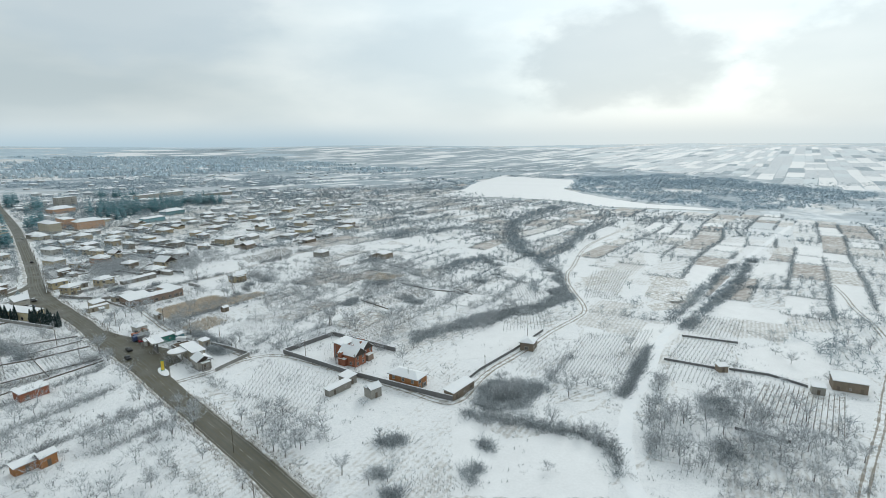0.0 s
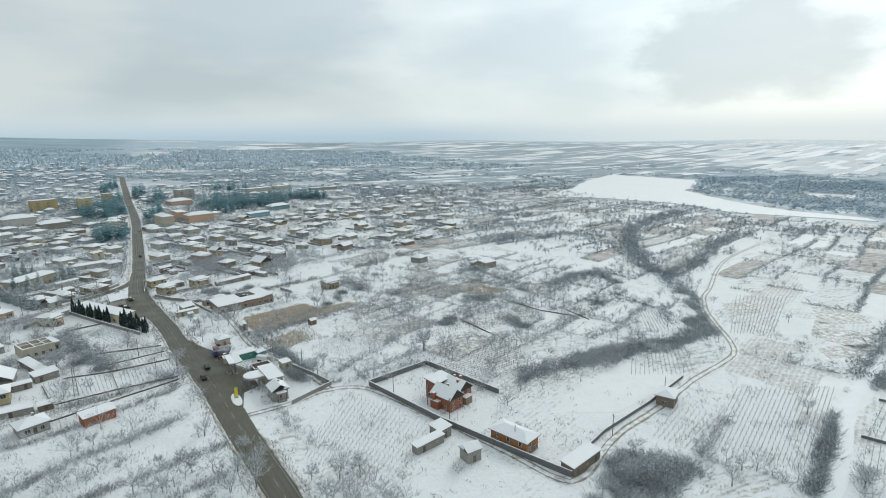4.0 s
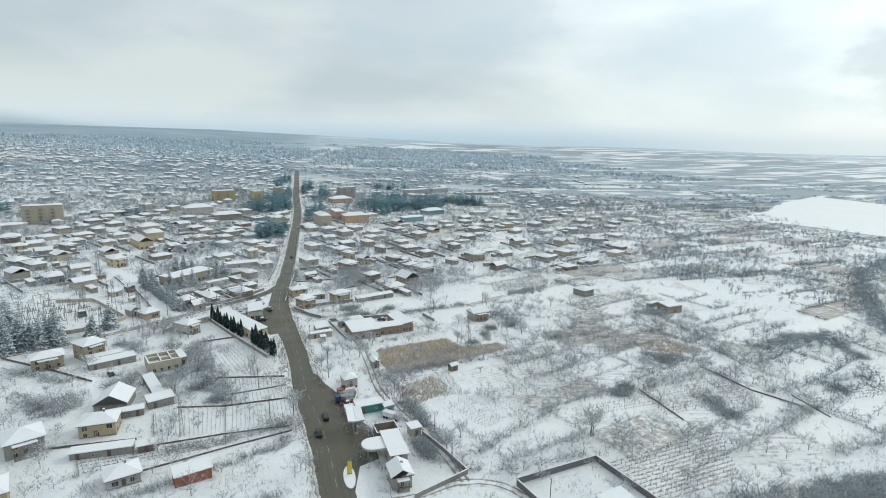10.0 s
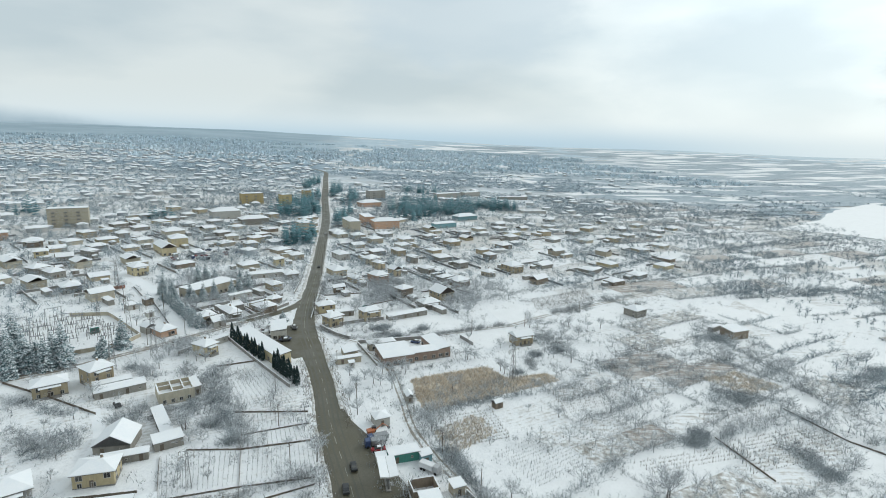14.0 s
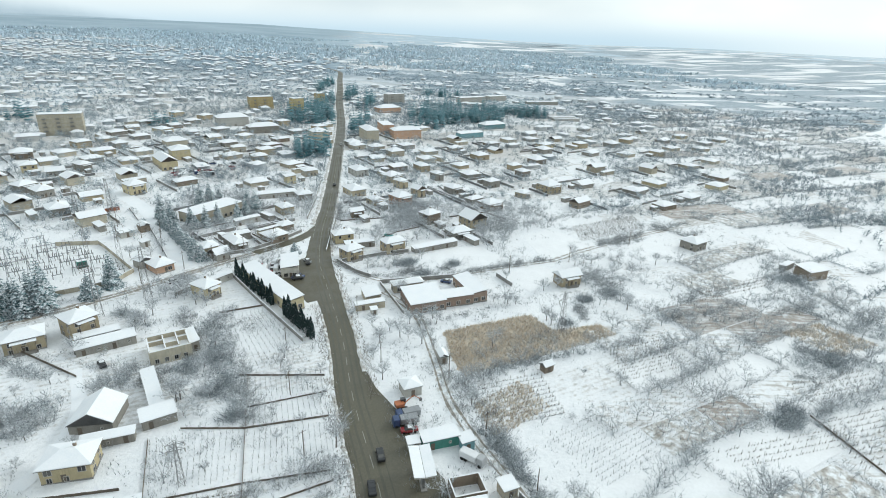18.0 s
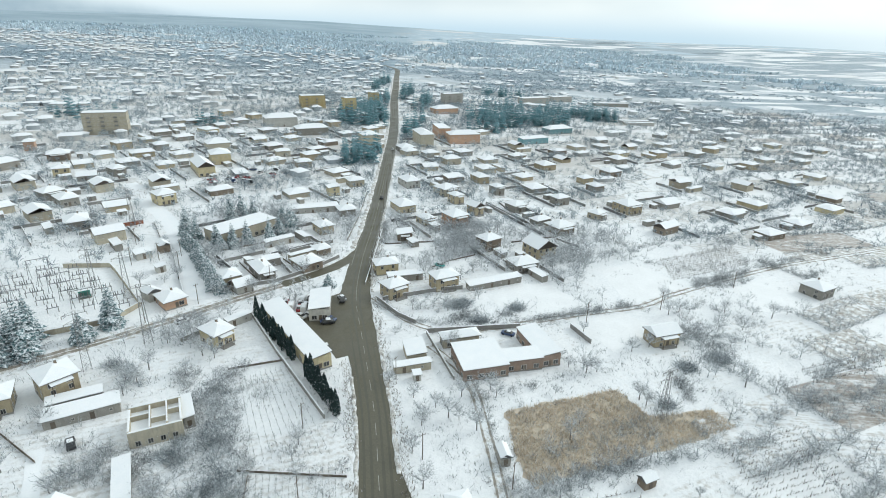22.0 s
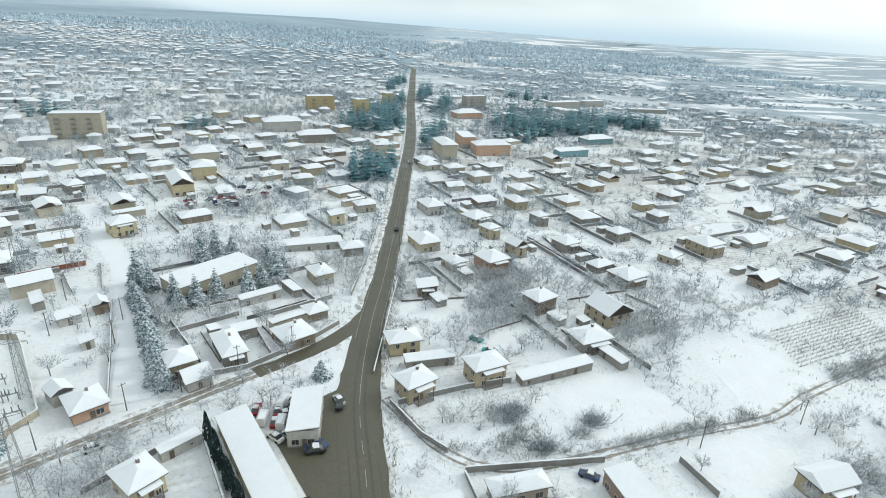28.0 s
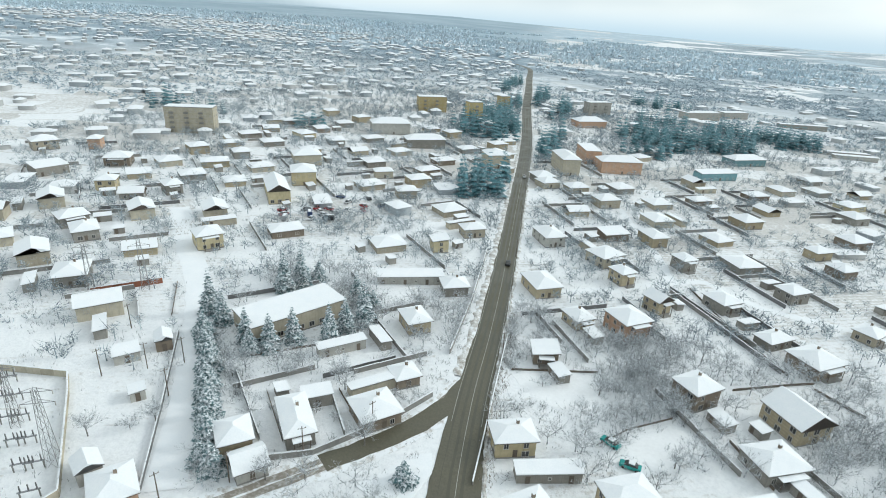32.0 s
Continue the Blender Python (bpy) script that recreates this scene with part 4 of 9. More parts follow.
def ruin(x, y, rz, w, d, h, col, kind):
    """A roofless masonry shell: outer walls, cross walls and snow on their tops."""
    PLACED.append((x, y, max(w, d) / 2))
    ob = empty("unfinished_house", x, y, gz(x, y) - 0.1, rz)
    tagged(ob, "roofless grey stone house shell with snow on its walls", "house shell")
    t = 0.45
    runs = [(0, -d / 2 + t / 2, w, t), (0, d / 2 - t / 2, w, t), (-w / 2 + t / 2, 0, t, d - 2 * t), (w / 2 - t / 2, 0, t, d - 2 * t), (-w * 0.1, 0, t * 0.7, d - 2 * t), (w * 0.22, d * 0.05, t * 0.7, d - 2 * t),
            (-w * 0.3, d * 0.12, w * 0.36, t * 0.7), (w * 0.06, -d * 0.1, w * 0.28, t * 0.7), (w * 0.36, d * 0.1, w * 0.24, t * 0.7)]
    for k, (cx, cy, sx, sy) in enumerate(runs):
        zz = h if k < 4 else h - 0.06
        a = part("wall", box_mesh("wall", sx, sy, -0.4, zz, M_WALLS["beige"]), None, ob)
        a.matrix_basis = pose(cx, cy, 0)
        s = part("snow_cap", box_mesh("snow_cap", sx * 0.995, sy * 0.9, zz, zz + 0.16, M_ROOFSNOW, taper=0.97), None, ob)
        s.matrix_basis = pose(cx, cy, 0)
    part("floor_slab", box_mesh("floor_slab", w - 2 * t, d - 2 * t, h * 0.60, h * 0.64, M_CONCRETE), None, ob)
    part("snow_cover", box_mesh("snow_cover", w - 2 * t, d - 2 * t, h * 0.64, h * 0.68, M_ROOFSNOW), None, ob)
    for k in range(4):
        add_window(ob, (k - 1.5) * w / 4.4, -d / 2 - 0.01, h * 0.28, 0, (1.1, 1.4), True)


house(-39.4, 172.8, 24, 9.2, 7.0, 4.5, "yellow", "hip")
shed(-31.3, 167.3, 21, 12.9, 3.1, 2.6, "grey", "shed")
house(-33.3, 154.5, 42, 8.6, 7.2, 5.0, "ochre", "hip")
house(-16.7, 164.0, 32, 9.8, 7.2, 5.5, "ochre", "hip")
shed(1.7, 168.9, 30, 22.0, 3.3, 2.6, "grey", "shed")
house(13.1, 186.7, 29, 10.9, 8.8, 3.5, "grey", "hip")
house(21.3, 203.2, 33, 10.5, 11.3, 5.0, "ochre", "gable")
house(-0.2, 204.9, 41, 8.9, 8.1, 5.5, "brown", "hip")
house(33.8, 233.4, 37, 11.1, 10.4, 4.0, "brown", "hip")
house(-37.0, 208.0, 14, 7.1, 7.2, 3.5, "brown", "shed")
house(-29.9, 230.3, 40, 6.8, 8.3, 3.5, "ochre", "hip")
house(-16.0, 231.6, 39, 9.8, 10.4, 6.0, "peach", "hip")
house(-6.6, 249.6, 44, 6.5, 7.2, 5.0, "ochre", "gable")
house(14.3, 260.8, 38, 8.5, 9.4, 4.0, "grey", "hip")
house(39.4, 278.4, 36, 9.1, 7.8, 4.5, "grey", "hip")
house(25.5, 242.4, 39, 9.8, 6.5, 3.0, "grey", "hip")
house(56.0, 258.5, 47, 8.3, 7.2, 3.5, "beige", "hip")
house(-43.0, 247.4, 33, 9.5, 12.8, 4.0, "ochre", "hip")
house(-23.4, 280.7, 46, 11.1, 10.2, 4.5, "beige", "hip")
house(-17.3, 266.1, 42, 6.6, 7.6, 5.0, "ochre", "hip")
house(-4.8, 311.1, 32, 8.0, 11.5, 4.5, "ochre", "hip")
house(5.1, 288.9, 37, 6.7, 7.5, 5.0, "grey", "hip")
house(-45.6, 291.7, 33, 9.2, 13.5, 4.5, "white", "hip")
house(-20.7, 308.0, 33, 11.5, 8.1, 3.5, "brown", "shed")
house(-40.3, 369.1, 33, 11.5, 9.5, 3.5, "beige", "hip")
house(-24.8, 352.6, 33, 11.5, 10.1, 4.5, "beige", "hip")
house(-59.2, 379.3, 33, 11.2, 11.5, 4.0, "grey", "hip")
house(-55.2, 370.3, 38, 10.9, 10.0, 3.5, "beige", "hip")
house(21.7, 382.2, 33, 11.5, 8.3, 3.0, "brown", "hip")
house(39.4, 357.2, 33, 11.3, 11.5, 4.0, "ochre", "hip")
house(61.5, 327.8, 33, 9.2, 7.4, 4.0, "ochre", "hip")
house(64.7, 310.9, 34, 8.1, 8.9, 4.0, "brown", "hip")
house(82.5, 352.0, 33, 11.5, 10.5, 4.0, "brown", "hip")
house(95.9, 393.2, 33, 10.8, 11.5, 4.0, "grey", "hip")
house(-91.2, 152.8, 42, 6.9, 7.8, 4.0, "ochre", "hip")
house(-84.9, 148.3, 48, 6.5, 6.5, 3.0, "white", "gable")
house(-83.0, 161.8, 40, 6.5, 13.5, 3.5, "grey", "hip")
shed(-82.7, 170.3, 38, 6.2, 3.6, 3.0, "grey", "shed")
house(-69.0, 170.6, 46, 9.5, 9.3, 3.5, "brown", "hip")
house(-67.5, 184.8, 42, 6.5, 6.5, 3.0, "brown", "hip")
house(-73.3, 208.8, 40, 7.1, 9.3, 4.0, "ochre", "hip")
house(-68.8, 233.7, 28, 8.5, 7.7, 3.5, "grey", "hip")
house(-105.2, 197.6, 57, 27.4, 12.2, 5.8, "beige", "flat", True)
shed(-86.6, 190.3, 45, 12.3, 2.6, 2.8, "white", "shed")
shed(-83.9, 234.5, 24, 21.2, 4.9, 3.0, "white", "shed")
house(-156.9, 229.9, 51, 9.3, 9.7, 5.5, "yellow", "hip")
house(-196.9, 217.6, 53, 8.6, 11.4, 4.0, "grey", "hip")
house(-209.8, 224.3, 63, 10.0, 9.3, 4.0, "grey", "hip")
house(-173.8, 191.8, 40, 9.5, 11.5, 4.0, "grey", "hip")
house(-164.9, 286.2, 38, 9.5, 22.0, 6.0, "yellow", "gable", True)
house(-165.7, 310.5, 33, 11.5, 13.5, 7.0, "yellow", "hip", True)
house(-229.7, 259.5, 33, 8.4, 8.5, 5.0, "yellow", "hip")
house(-213.0, 255.5, 33, 9.8, 6.7, 3.0, "grey", "gable")
house(-205.5, 269.1, 56, 7.5, 10.0, 4.5, "grey", "hip")
house(-254.0, 290.4, 33, 12.0, 11.2, 4.5, "brown", "hip")
house(-181.1, 340.8, 39, 14.3, 11.8, 6.0, "beige", "hip", True)
house(-115.0, 315.5, 33, 9.9, 8.4, 4.0, "beige", "hip")
house(-136.0, 338.8, 33, 9.8, 7.1, 4.0, "beige", "hip")
house(-82.7, 263.0, 30, 6.5, 6.9, 5.0, "yellow", "shed")
house(-75.2, 283.3, 34, 9.4, 7.8, 4.0, "beige", "hip")
house(-89.3, 396.4, 30, 12.6, 14.0, 8.0, "beige", "hip", True)
house(-215.3, 332.1, 45, 8.8, 9.6, 4.0, "grey", "hip")
house(-284.1, 306.3, 33, 6.6, 9.1, 6.0, "peach", "hip")
house(-303.5, 293.0, 61, 12.0, 11.3, 5.0, "beige", "hip")
shed(-266.8, 264.0, 70, 12.9, 10.0, 4.0, "grey", "shed")
house(-38.0, 445.9, 18, 10.0, 24.0, 9.0, "peach", "flat", True)
house(-19.3, 426.4, 20, 25.0, 13.0, 8.0, "peach", "hip", True)
house(-49.6, 409.1, 22, 10.6, 24.0, 10.0, "beige", "hip", True)
house(-44.0, 571.4, 31, 26.0, 15.0, 6.0, "peach", "hip", True)
house(65.0, 502.1, 31, 26.0, 12.8, 5.0, "teal", "hip", True)
house(38.3, 444.2, 31, 25.6, 8.3, 5.0, "teal", "shed", True)
house(60, 702, 31, 40.0, 13.0, 8.0, "white", "flat", True)
house(98, 742, 31, 30.0, 12.0, 7.0, "white", "flat", True)
house(160, 724, 12, 46.0, 9.0, 5.0, "grey", "flat", True)
house(160, 582, 8, 32.0, 7.0, 3.5, "white", "flat", True)
house(158, 594, 8, 32.0, 7.0, 3.5, "white", "flat", True)
house(-173.3, 441.8, 31, 26.0, 15.0, 8.0, "white", "hip", True)
house(-139.6, 416.5, 31, 24.9, 12.6, 6.0, "grey", "hip", True)
shed(-127.0, 174.8, 45, 3.7, 4.6, 3.0, "brown", "gable")
shed(-131.1, 167.4, 49, 5.5, 4.3, 2.5, "white", "shed")
shed(-118.6, 157.4, 48, 3.0, 3.2, 2.2, "white", "shed")
house(-102.6, 135.1, 50, 7.6, 8.8, 3.2, "peach", "hip")
shed(-110.4, 137.3, 58, 4.1, 4.6, 3.0, "white", "gable")
house(-79.0, 116.7, 58, 7.0, 8.5, 4.5, "yellow", "hip")
shed(-77.2, 127.2, 53, 7.8, 2.0, 2.5, "white", "shed")
house(-58.3, 121.7, 40, 6.6, 38.5, 4.5, "yellow", "shed", True)
house(-55.1, 139.2, 13, 6.8, 14.4, 4.5, "white", "shed", True)
house(-3.4, 115.5, 20, 13.3, 12.4, 4.0, "brick2", "shed", True)
house(13.9, 126.2, 22, 6.5, 16.8, 4.2, "brick2", "shed", True)
house(8.3, 117.7, 18, 11.6, 5.6, 4.0, "brick2", "shed", True)
house(-9.4, 126.8, 21, 11.5, 4.2, 3.5, "beige", "hip", True)
shed(-21.9, 117.9, 17, 5.4, 8.0, 3.0, "beige", "shed")
shed(-21.7, 111.0, 22, 10.2, 2.0, 2.5, "beige", "shed")
shed(-20.0, 107.0, 16, 2.0, 2.0, 2.0, "white", "shed")
house(53.7, 138.2, 22, 9.8, 6.7, 4.5, "ochre", "gable")
house(-105.8, 88.5, 54, 8.4, 8.9, 6.5, "ochre", "hip")
shed(-94.7, 81.4, 34, 15.1, 4.2, 2.6, "grey", "shed")
shed(-98.9, 85.0, 34, 11.2, 2.8, 2.6, "grey", "shed")
shed(-72, 60, -58, 19, 3.0, 2.6, "grey", "shed")
shed(-66.5, 50.5, 32, 7.5, 4.6, 2.6, "grey", "shed")
shed(-74.0, 42.6, 20, 10.6, 2.4, 2.2, "grey", "shed")
shed(-71, 22.0, 11, 15, 2.8, 2.2, "grey", "shed")
shed(-60.5, 24.0, 20, 4.0, 2.6, 2.0, "brown", "shed")
ruin(-76.0, 79.4, 30, 10.8, 9.7, 4.2, "ochre", "ruin")
shed(-71.4, 84.4, 33, 2.2, 8.6, 3.0, "grey", "shed")
shed(-80.0, 50.2, 8, 9.4, 9.8, 2.7, "grey", "gable")
house(-77.2, 34.4, 13, 10.2, 8.0, 4.3, "yellow", "hip")
house(-92.6, 25.2, 35, 9.6, 9.4, 4.8, "grey", "hip")
house(-116.4, 80.2, 33, 10.5, 7.9, 4.5, "ochre", "hip")
house(-60.9, 10.2, 29, 8.4, 7.2, 3.0, "white", "hip")
shed(-44.0, 10.3, 28, 8.8, 4.6, 3.0, "brick", "shed")
house(-86.0, 1.3, 31, 7.5, 8.9, 5.0, "yellow", "hip")
shed(-38.2, -41.0, 30, 4.2, 3.0, 3.0, "orange", "gable")
shed(-42.8, -41.4, 25, 5.9, 2.9, 2.4, "orange", "shed")
house(8.3, 18.1, 12, 5.4, 13.6, 5.1, "beige", "flat")
house(9.4, 6.6, 12, 6.0, 6.6, 4.0, "white", "gable")
shed(0.6, 45.2, 17, 8.6, 3.4, 2.8, "green", "shed")
shed(6.9, 44.4, 17, 3.0, 3.2, 2.6, "teal", "shed")
shed(-5.6, 43.4, 14, 2.6, 2.2, 2.2, "white", "shed")
shed(14.7, 30.4, 22, 3.3, 3.2, 2.7, "beige", "flat")
shed(-6.8, 64.9, 22, 4.8, 4.7, 2.8, "white", "hip")
house(69.8, -48.2, 25, 6.9, 13.4, 4.5, "orange", "hip")
shed(51.8, -35.3, 16, 4.2, 5.2, 2.8, "grey", "shed")
shed(45.8, -40.6, 20, 10.2, 2.4, 2.6, "grey", "shed")
shed(54.7, -50.2, 10, 4.5, 4.0, 3.5, "grey", "gable")
shed(81.7, -64.0, 20, 12.8, 4.1, 3.0, "brown", "shed")
house(132.1, -44.1, 33, 8.1, 6.5, 4.0, "brown", "hip")
shed(205.2, -136.4, -59, 10.6, 6.9, 4.0, "brown", "shed")
shed(191.3, -132.2, -58, 4.1, 3.2, 3.0, "grey", "shed")
shed(180.7, -102.4, -31, 3.7, 3.0, 2.5, "brown", "shed")
house(126.6, 184.6, 33, 9.8, 9.2, 4.3, "grey", "hip")
house(165.6, 155.4, 18, 10.8, 8.2, 4.4, "brown", "shed", True)
house(75.0, 273.5, 33, 12.0, 11.6, 5.5, "ochre", "hip")
house(86.9, 244.2, 38, 12.0, 7.2, 4.0, "brown", "gable")
house(167.2, 436.5, 33, 11.5, 11.5, 4.0, "grey", "hip")
shed(2.3, 80.1, 15, 2.2, 3.9, 2.6, "grey", "gable")
shed(32.9, 76.9, 29, 3.2, 2.3, 2.2, "brown", "gable")

# ---- the rest of the town: houses in the same style, set out along the gardens ----
def near_road(x, y, gap):
    return abs(x - road_x(y)) < gap


SEG = np.array([(*p[:2], *q[:2], half) for _, pts, half, *_ in LANES for p, q in zip(pts[:-1], pts[1:])], float)
SEG_D = SEG[:, 2:4] - SEG[:, 0:2]
SEG_L = (SEG_D ** 2).sum(1)


def near_lane(x, y, gap):
    px, py = x - SEG[:, 0], y - SEG[:, 1]
    t = np.clip((px * SEG_D[:, 0] + py * SEG_D[:, 1]) / SEG_L, 0, 1)
    dx, dy = px - SEG_D[:, 0] * t, py - SEG_D[:, 1] * t
    return bool(np.any(dx * dx + dy * dy < (SEG[:, 4] + gap) ** 2))


def is_town(x, y):
    """Where houses stand thickly."""
    rx = road_x(y)
    if x > rx:
        return y > 250 and x < 35 + 0.42 * (y - 230)
    if x < -150 and y > 175 - (x + 150) * 0.35:
        return True
    return y > 232 - 0.2 * (x - rx)


PLACED_GRID = {}
PLACED_SEEN = []


def clear_of(x, y, r):
    """Whether no building stands within r of the spot."""
    for a, b, c in PLACED[len(PLACED_SEEN):]:
        PLACED_SEEN.append(1)
        for i in (-1, 0, 1):
            for j in (-1, 0, 1):
                PLACED_GRID.setdefault((int(a // 50) + i, int(b // 50) + j), []).append((a, b, c))
    return all((x - a) ** 2 + (y - b) ** 2 > (r + c) ** 2 for a, b, c in PLACED_GRID.get((int(x // 50), int(y // 50)), ()))


KEEP_FREE = [(-120, 285, 34), (-60, 450, 30), (-20, 430, 40), (60, 560, 75), (-120, 500, 45), (-85, 345, 32), (-45, 570, 30), (55, 480, 40), (-290, 400, 35), (110, 620, 60), (-150, 440, 22)]
TEMPLATES = []
rng_town = random.Random(11)
for k in range(12):
    w, d = rng_town.uniform(9.5, 13.0), rng_town.uniform(8.0, 11.0)
    h = rng_town.choice((2.1, 2.3, 2.4, 2.5, 2.8, 4.0))
    col = ("grey", "beige", "ochre", "brown", "beige", "grey", "yellow", "beige", "ochre", "beige", "grey", "ochre")[k]
    kind = "hip" if k % 4 else "gable"
    TEMPLATES.append((w, d, h, col, kind))


def town_house(w, d, h, col, kind):
    """A plainer house, for the streets the camera only sees from afar."""
    ob = empty("house", 0, 0, -50.0, 0)
    tagged(ob, f"{WORDS[col]} house with a snowy {'hipped' if kind == 'hip' else 'gabled'} roof among gardens", "house", "houses of the town")
    part("wall", box_mesh("wall", w, d, -0.8, h, M_WALLS[col]), None, ob)
    part("roof", roof_mesh("roof", w, d, h, kind, 0.5, 0.12, M_FASCIA, rise_k=0.13), None, ob)
    part("snow_cover", roof_mesh("snow_cover", w, d, h + 0.125, kind, 0.48, 0.2, M_ROOFSNOW, 0.05, 0.13, seed=int(w * 10)), None, ob)
    for u in (-0.28, 0.28):
        add_window(ob, u * w, -d / 2 - 0.01, h - 1.35, 0, (1.5, 1.2), False)
    add_window(ob, -w / 2 - 0.01, 0, h - 1.35, 270, (1.5, 1.2), False)
    return ob


TOWN = [town_house(*q) for q in TEMPLATES]
used = set()
count = 0
tries = 0
while count < 140 and tries < 12000:
    tries += 1
    y = rng_town.uniform(170, 470)
    x = rng_town.uniform(-240, 150)
    if not is_town(x, y) or near_road(x, y, 13) or near_lane(x, y, 8) or not clear_of(x, y, 14.5 if x < road_x(y) else 18.0):
        continue
    if any((x - a) ** 2 + (y - b) ** 2 < c * c for a, b, c in KEEP_FREE):
        continue
    k = rng_town.randrange(len(TOWN))
    m = pose(x, y, gz(x, y), 0, 0, (34 if x > road_x(y) else 46) + rng_town.gauss(0, 5) + 90 * rng_town.randrange(2))
    if k not in used:
        TOWN[k].matrix_basis = m
        used.add(k)
    else:
        copy_thing(TOWN[k], m)
    PLACED.append((x, y, 6.0))
    count += 1


count = 0
while count < 26 and tries < 30000:
    tries += 1
    y, x = rng_town.uniform(245, 520), rng_town.uniform(40, 360)
    if is_town(x, y) or near_lane(x, y, 6) or not clear_of(x, y, 24) or x > 120 + 0.5 * (y - 245) + 60 * rng_town.random():
        continue
    copy_thing(TOWN[rng_town.choice([k for k in used])], pose(x, y, gz(x, y), 0, 0, 34 + rng_town.gauss(0, 5) + 90 * rng_town.randrange(2)))
    PLACED.append((x, y, 6.0))
    count += 1
YARD = []
for w, d, h in ((5.5, 3.2, 2.1), (8.5, 2.8, 2.3), (3.4, 2.6, 2.0), (12.0, 3.0, 2.4)):
    ob = empty("outbuilding", 0, 0, -60.0)
    tagged(ob, f"{'long' if w > 8 else 'small'} grey outbuilding with a snowy lean-to roof in a yard", "shed", "outbuildings of the town")
    part("wall", box_mesh("wall", w, d, -0.5, h, M_WALLS["grey" if w < 9 else "beige"]), None, ob)
    part("roof", roof_mesh("roof", w, d, h + 0.02, "shed", 0.25, 0.08, M_STEEL), None, ob)
    part("snow_cover", roof_mesh("snow_cover", w, d, h + 0.105, "shed", 0.24, 0.17, M_ROOFSNOW, 0.04, seed=int(w * 9)), None, ob)
    dr = new("door", DOOR)
    dr.parent = ob
    dr.matrix_basis = pose(-w / 4, -d / 2 - 0.03, 0)
    YARD.append(ob)
yard_used = set()
for hx, hy, hr in list(PLACED):
    if not 150 < hy < 430 or rng_town.random() < 0.35:
        continue
    a = radians(34 if hx > road_x(hy) else 46) + 1.5708 * rng_town.randrange(4)
    x, y = hx + math.cos(a) * (hr + 4.5), hy + math.sin(a) * (hr + 4.5)
    k = rng_town.choice((0, 0, 1, 2, 2, 3))
    if near_road(x, y, 9) or near_lane(x, y, 4) or not clear_of(x, y, 3.6):
        continue
    m = pose(x, y, gz(x, y), 0, 0, math.degrees(a) + 90 * rng_town.randrange(2))
    if k in yard_used:
        copy_thing(YARD[k], m)
    else:
        YARD[k].matrix_basis = m
        yard_used.add(k)
    PLACED.append((x, y, 3.5))


def far_houses(name, spots, seed):
    """Distant roofs as one sheet of small houses: walls and hipped snowy roofs."""
    r = np.random.RandomState(seed)
    n = len(spots)
    w, d, h = r.uniform(7.0, 14.5, n), r.uniform(5, 10, n), r.uniform(2.0, 3.8, n)
    a = np.radians(r.normal(40, 9, n) + 90 * r.randint(0, 2, n))
    bx = np.array([-1, 1, 1, -1, -1, 1, 1, -1, -1.12, 1.12, 1.12, -1.12, -0.35, 0.35]) * 0.5
    by = np.array([-1, -1, 1, 1, -1, -1, 1, 1, -1.12, -1.12, 1.12, 1.12, 0, 0]) * 0.5
    bz = np.array([-0.5, -0.5, -0.5, -0.5, 1, 1, 1, 1, 1, 1, 1, 1, 1.45, 1.45])
    X, Y = bx[None] * w[:, None], by[None] * d[:, None]
    px = spots[:, 0][:, None] + np.cos(a)[:, None] * X - np.sin(a)[:, None] * Y
    py = spots[:, 1][:, None] + np.sin(a)[:, None] * X + np.cos(a)[:, None] * Y
    pz = land(spots[:, 0], spots[:, 1])[:, None] + bz[None] * h[:, None]
    v = np.stack([px, py, pz], -1).reshape(-1, 3)
    quads = np.array([(0, 1, 5, 4), (1, 2, 6, 5), (2, 3, 7, 6), (3, 0, 4, 7), (8, 9, 13, 12), (10, 11, 12, 13), (9, 10, 13, 13), (11, 8, 12, 12)])
    tri = np.array([(0, 1, 5), (0, 5, 4), (1, 2, 6), (1, 6, 5), (2, 3, 7), (2, 7, 6), (3, 0, 4), (3, 4, 7), (8, 9, 13), (8, 13, 12), (10, 11, 12), (10, 12, 13), (9, 10, 13), (11, 8, 12)])
    f = (tri[None] + 14 * np.arange(n)[:, None, None]).reshape(-1, 3)
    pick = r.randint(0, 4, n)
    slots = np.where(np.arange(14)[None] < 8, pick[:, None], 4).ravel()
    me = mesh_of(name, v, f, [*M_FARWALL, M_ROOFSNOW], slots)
    return tagged(new(name, me), "distant houses of the town with snowy roofs", "houses", kind="stuff")


r_far = np.random.RandomState(5)


def thin_out(p, gap):
    """Drops points that lie closer than gap to an earlier one."""
    seen, out = {}, []
    for x, y in p:
        c = (int(x // gap), int(y // gap))
        if c not in seen:
            seen[c] = 1
            out.append((x, y))
    return np.array(out)


def keep_where(p, test):
    return np.array([q for q in p if test(*q)])


def far_left(x, y):
    rx = road_x(min(y, 2900))
    return x < rx - 14 and y > 260 + 0.25 * (x + 335) - 60 and math.hypot(x, y) < 1720 + 0.35 * max(0, -x - 300) and clear_of(x, y, 9)


far_a = thin_out(np.stack([r_far.uniform(-1700, -60, 15000), r_far.uniform(60, 2300, 15000)], 1), 17.0)
far_a = keep_where(far_a, far_left)
far_houses("far_houses_hillside", far_a[r_far.rand(len(far_a)) < 0.38 + 0.3 * np.array([noise.noise(Vector((x / 90, y / 90, 0))) for x, y in far_a])], 1)
far_b = thin_out(np.stack([r_far.uniform(-260, 700, 11000), r_far.uniform(330, 2400, 11000)], 1), 29.0)
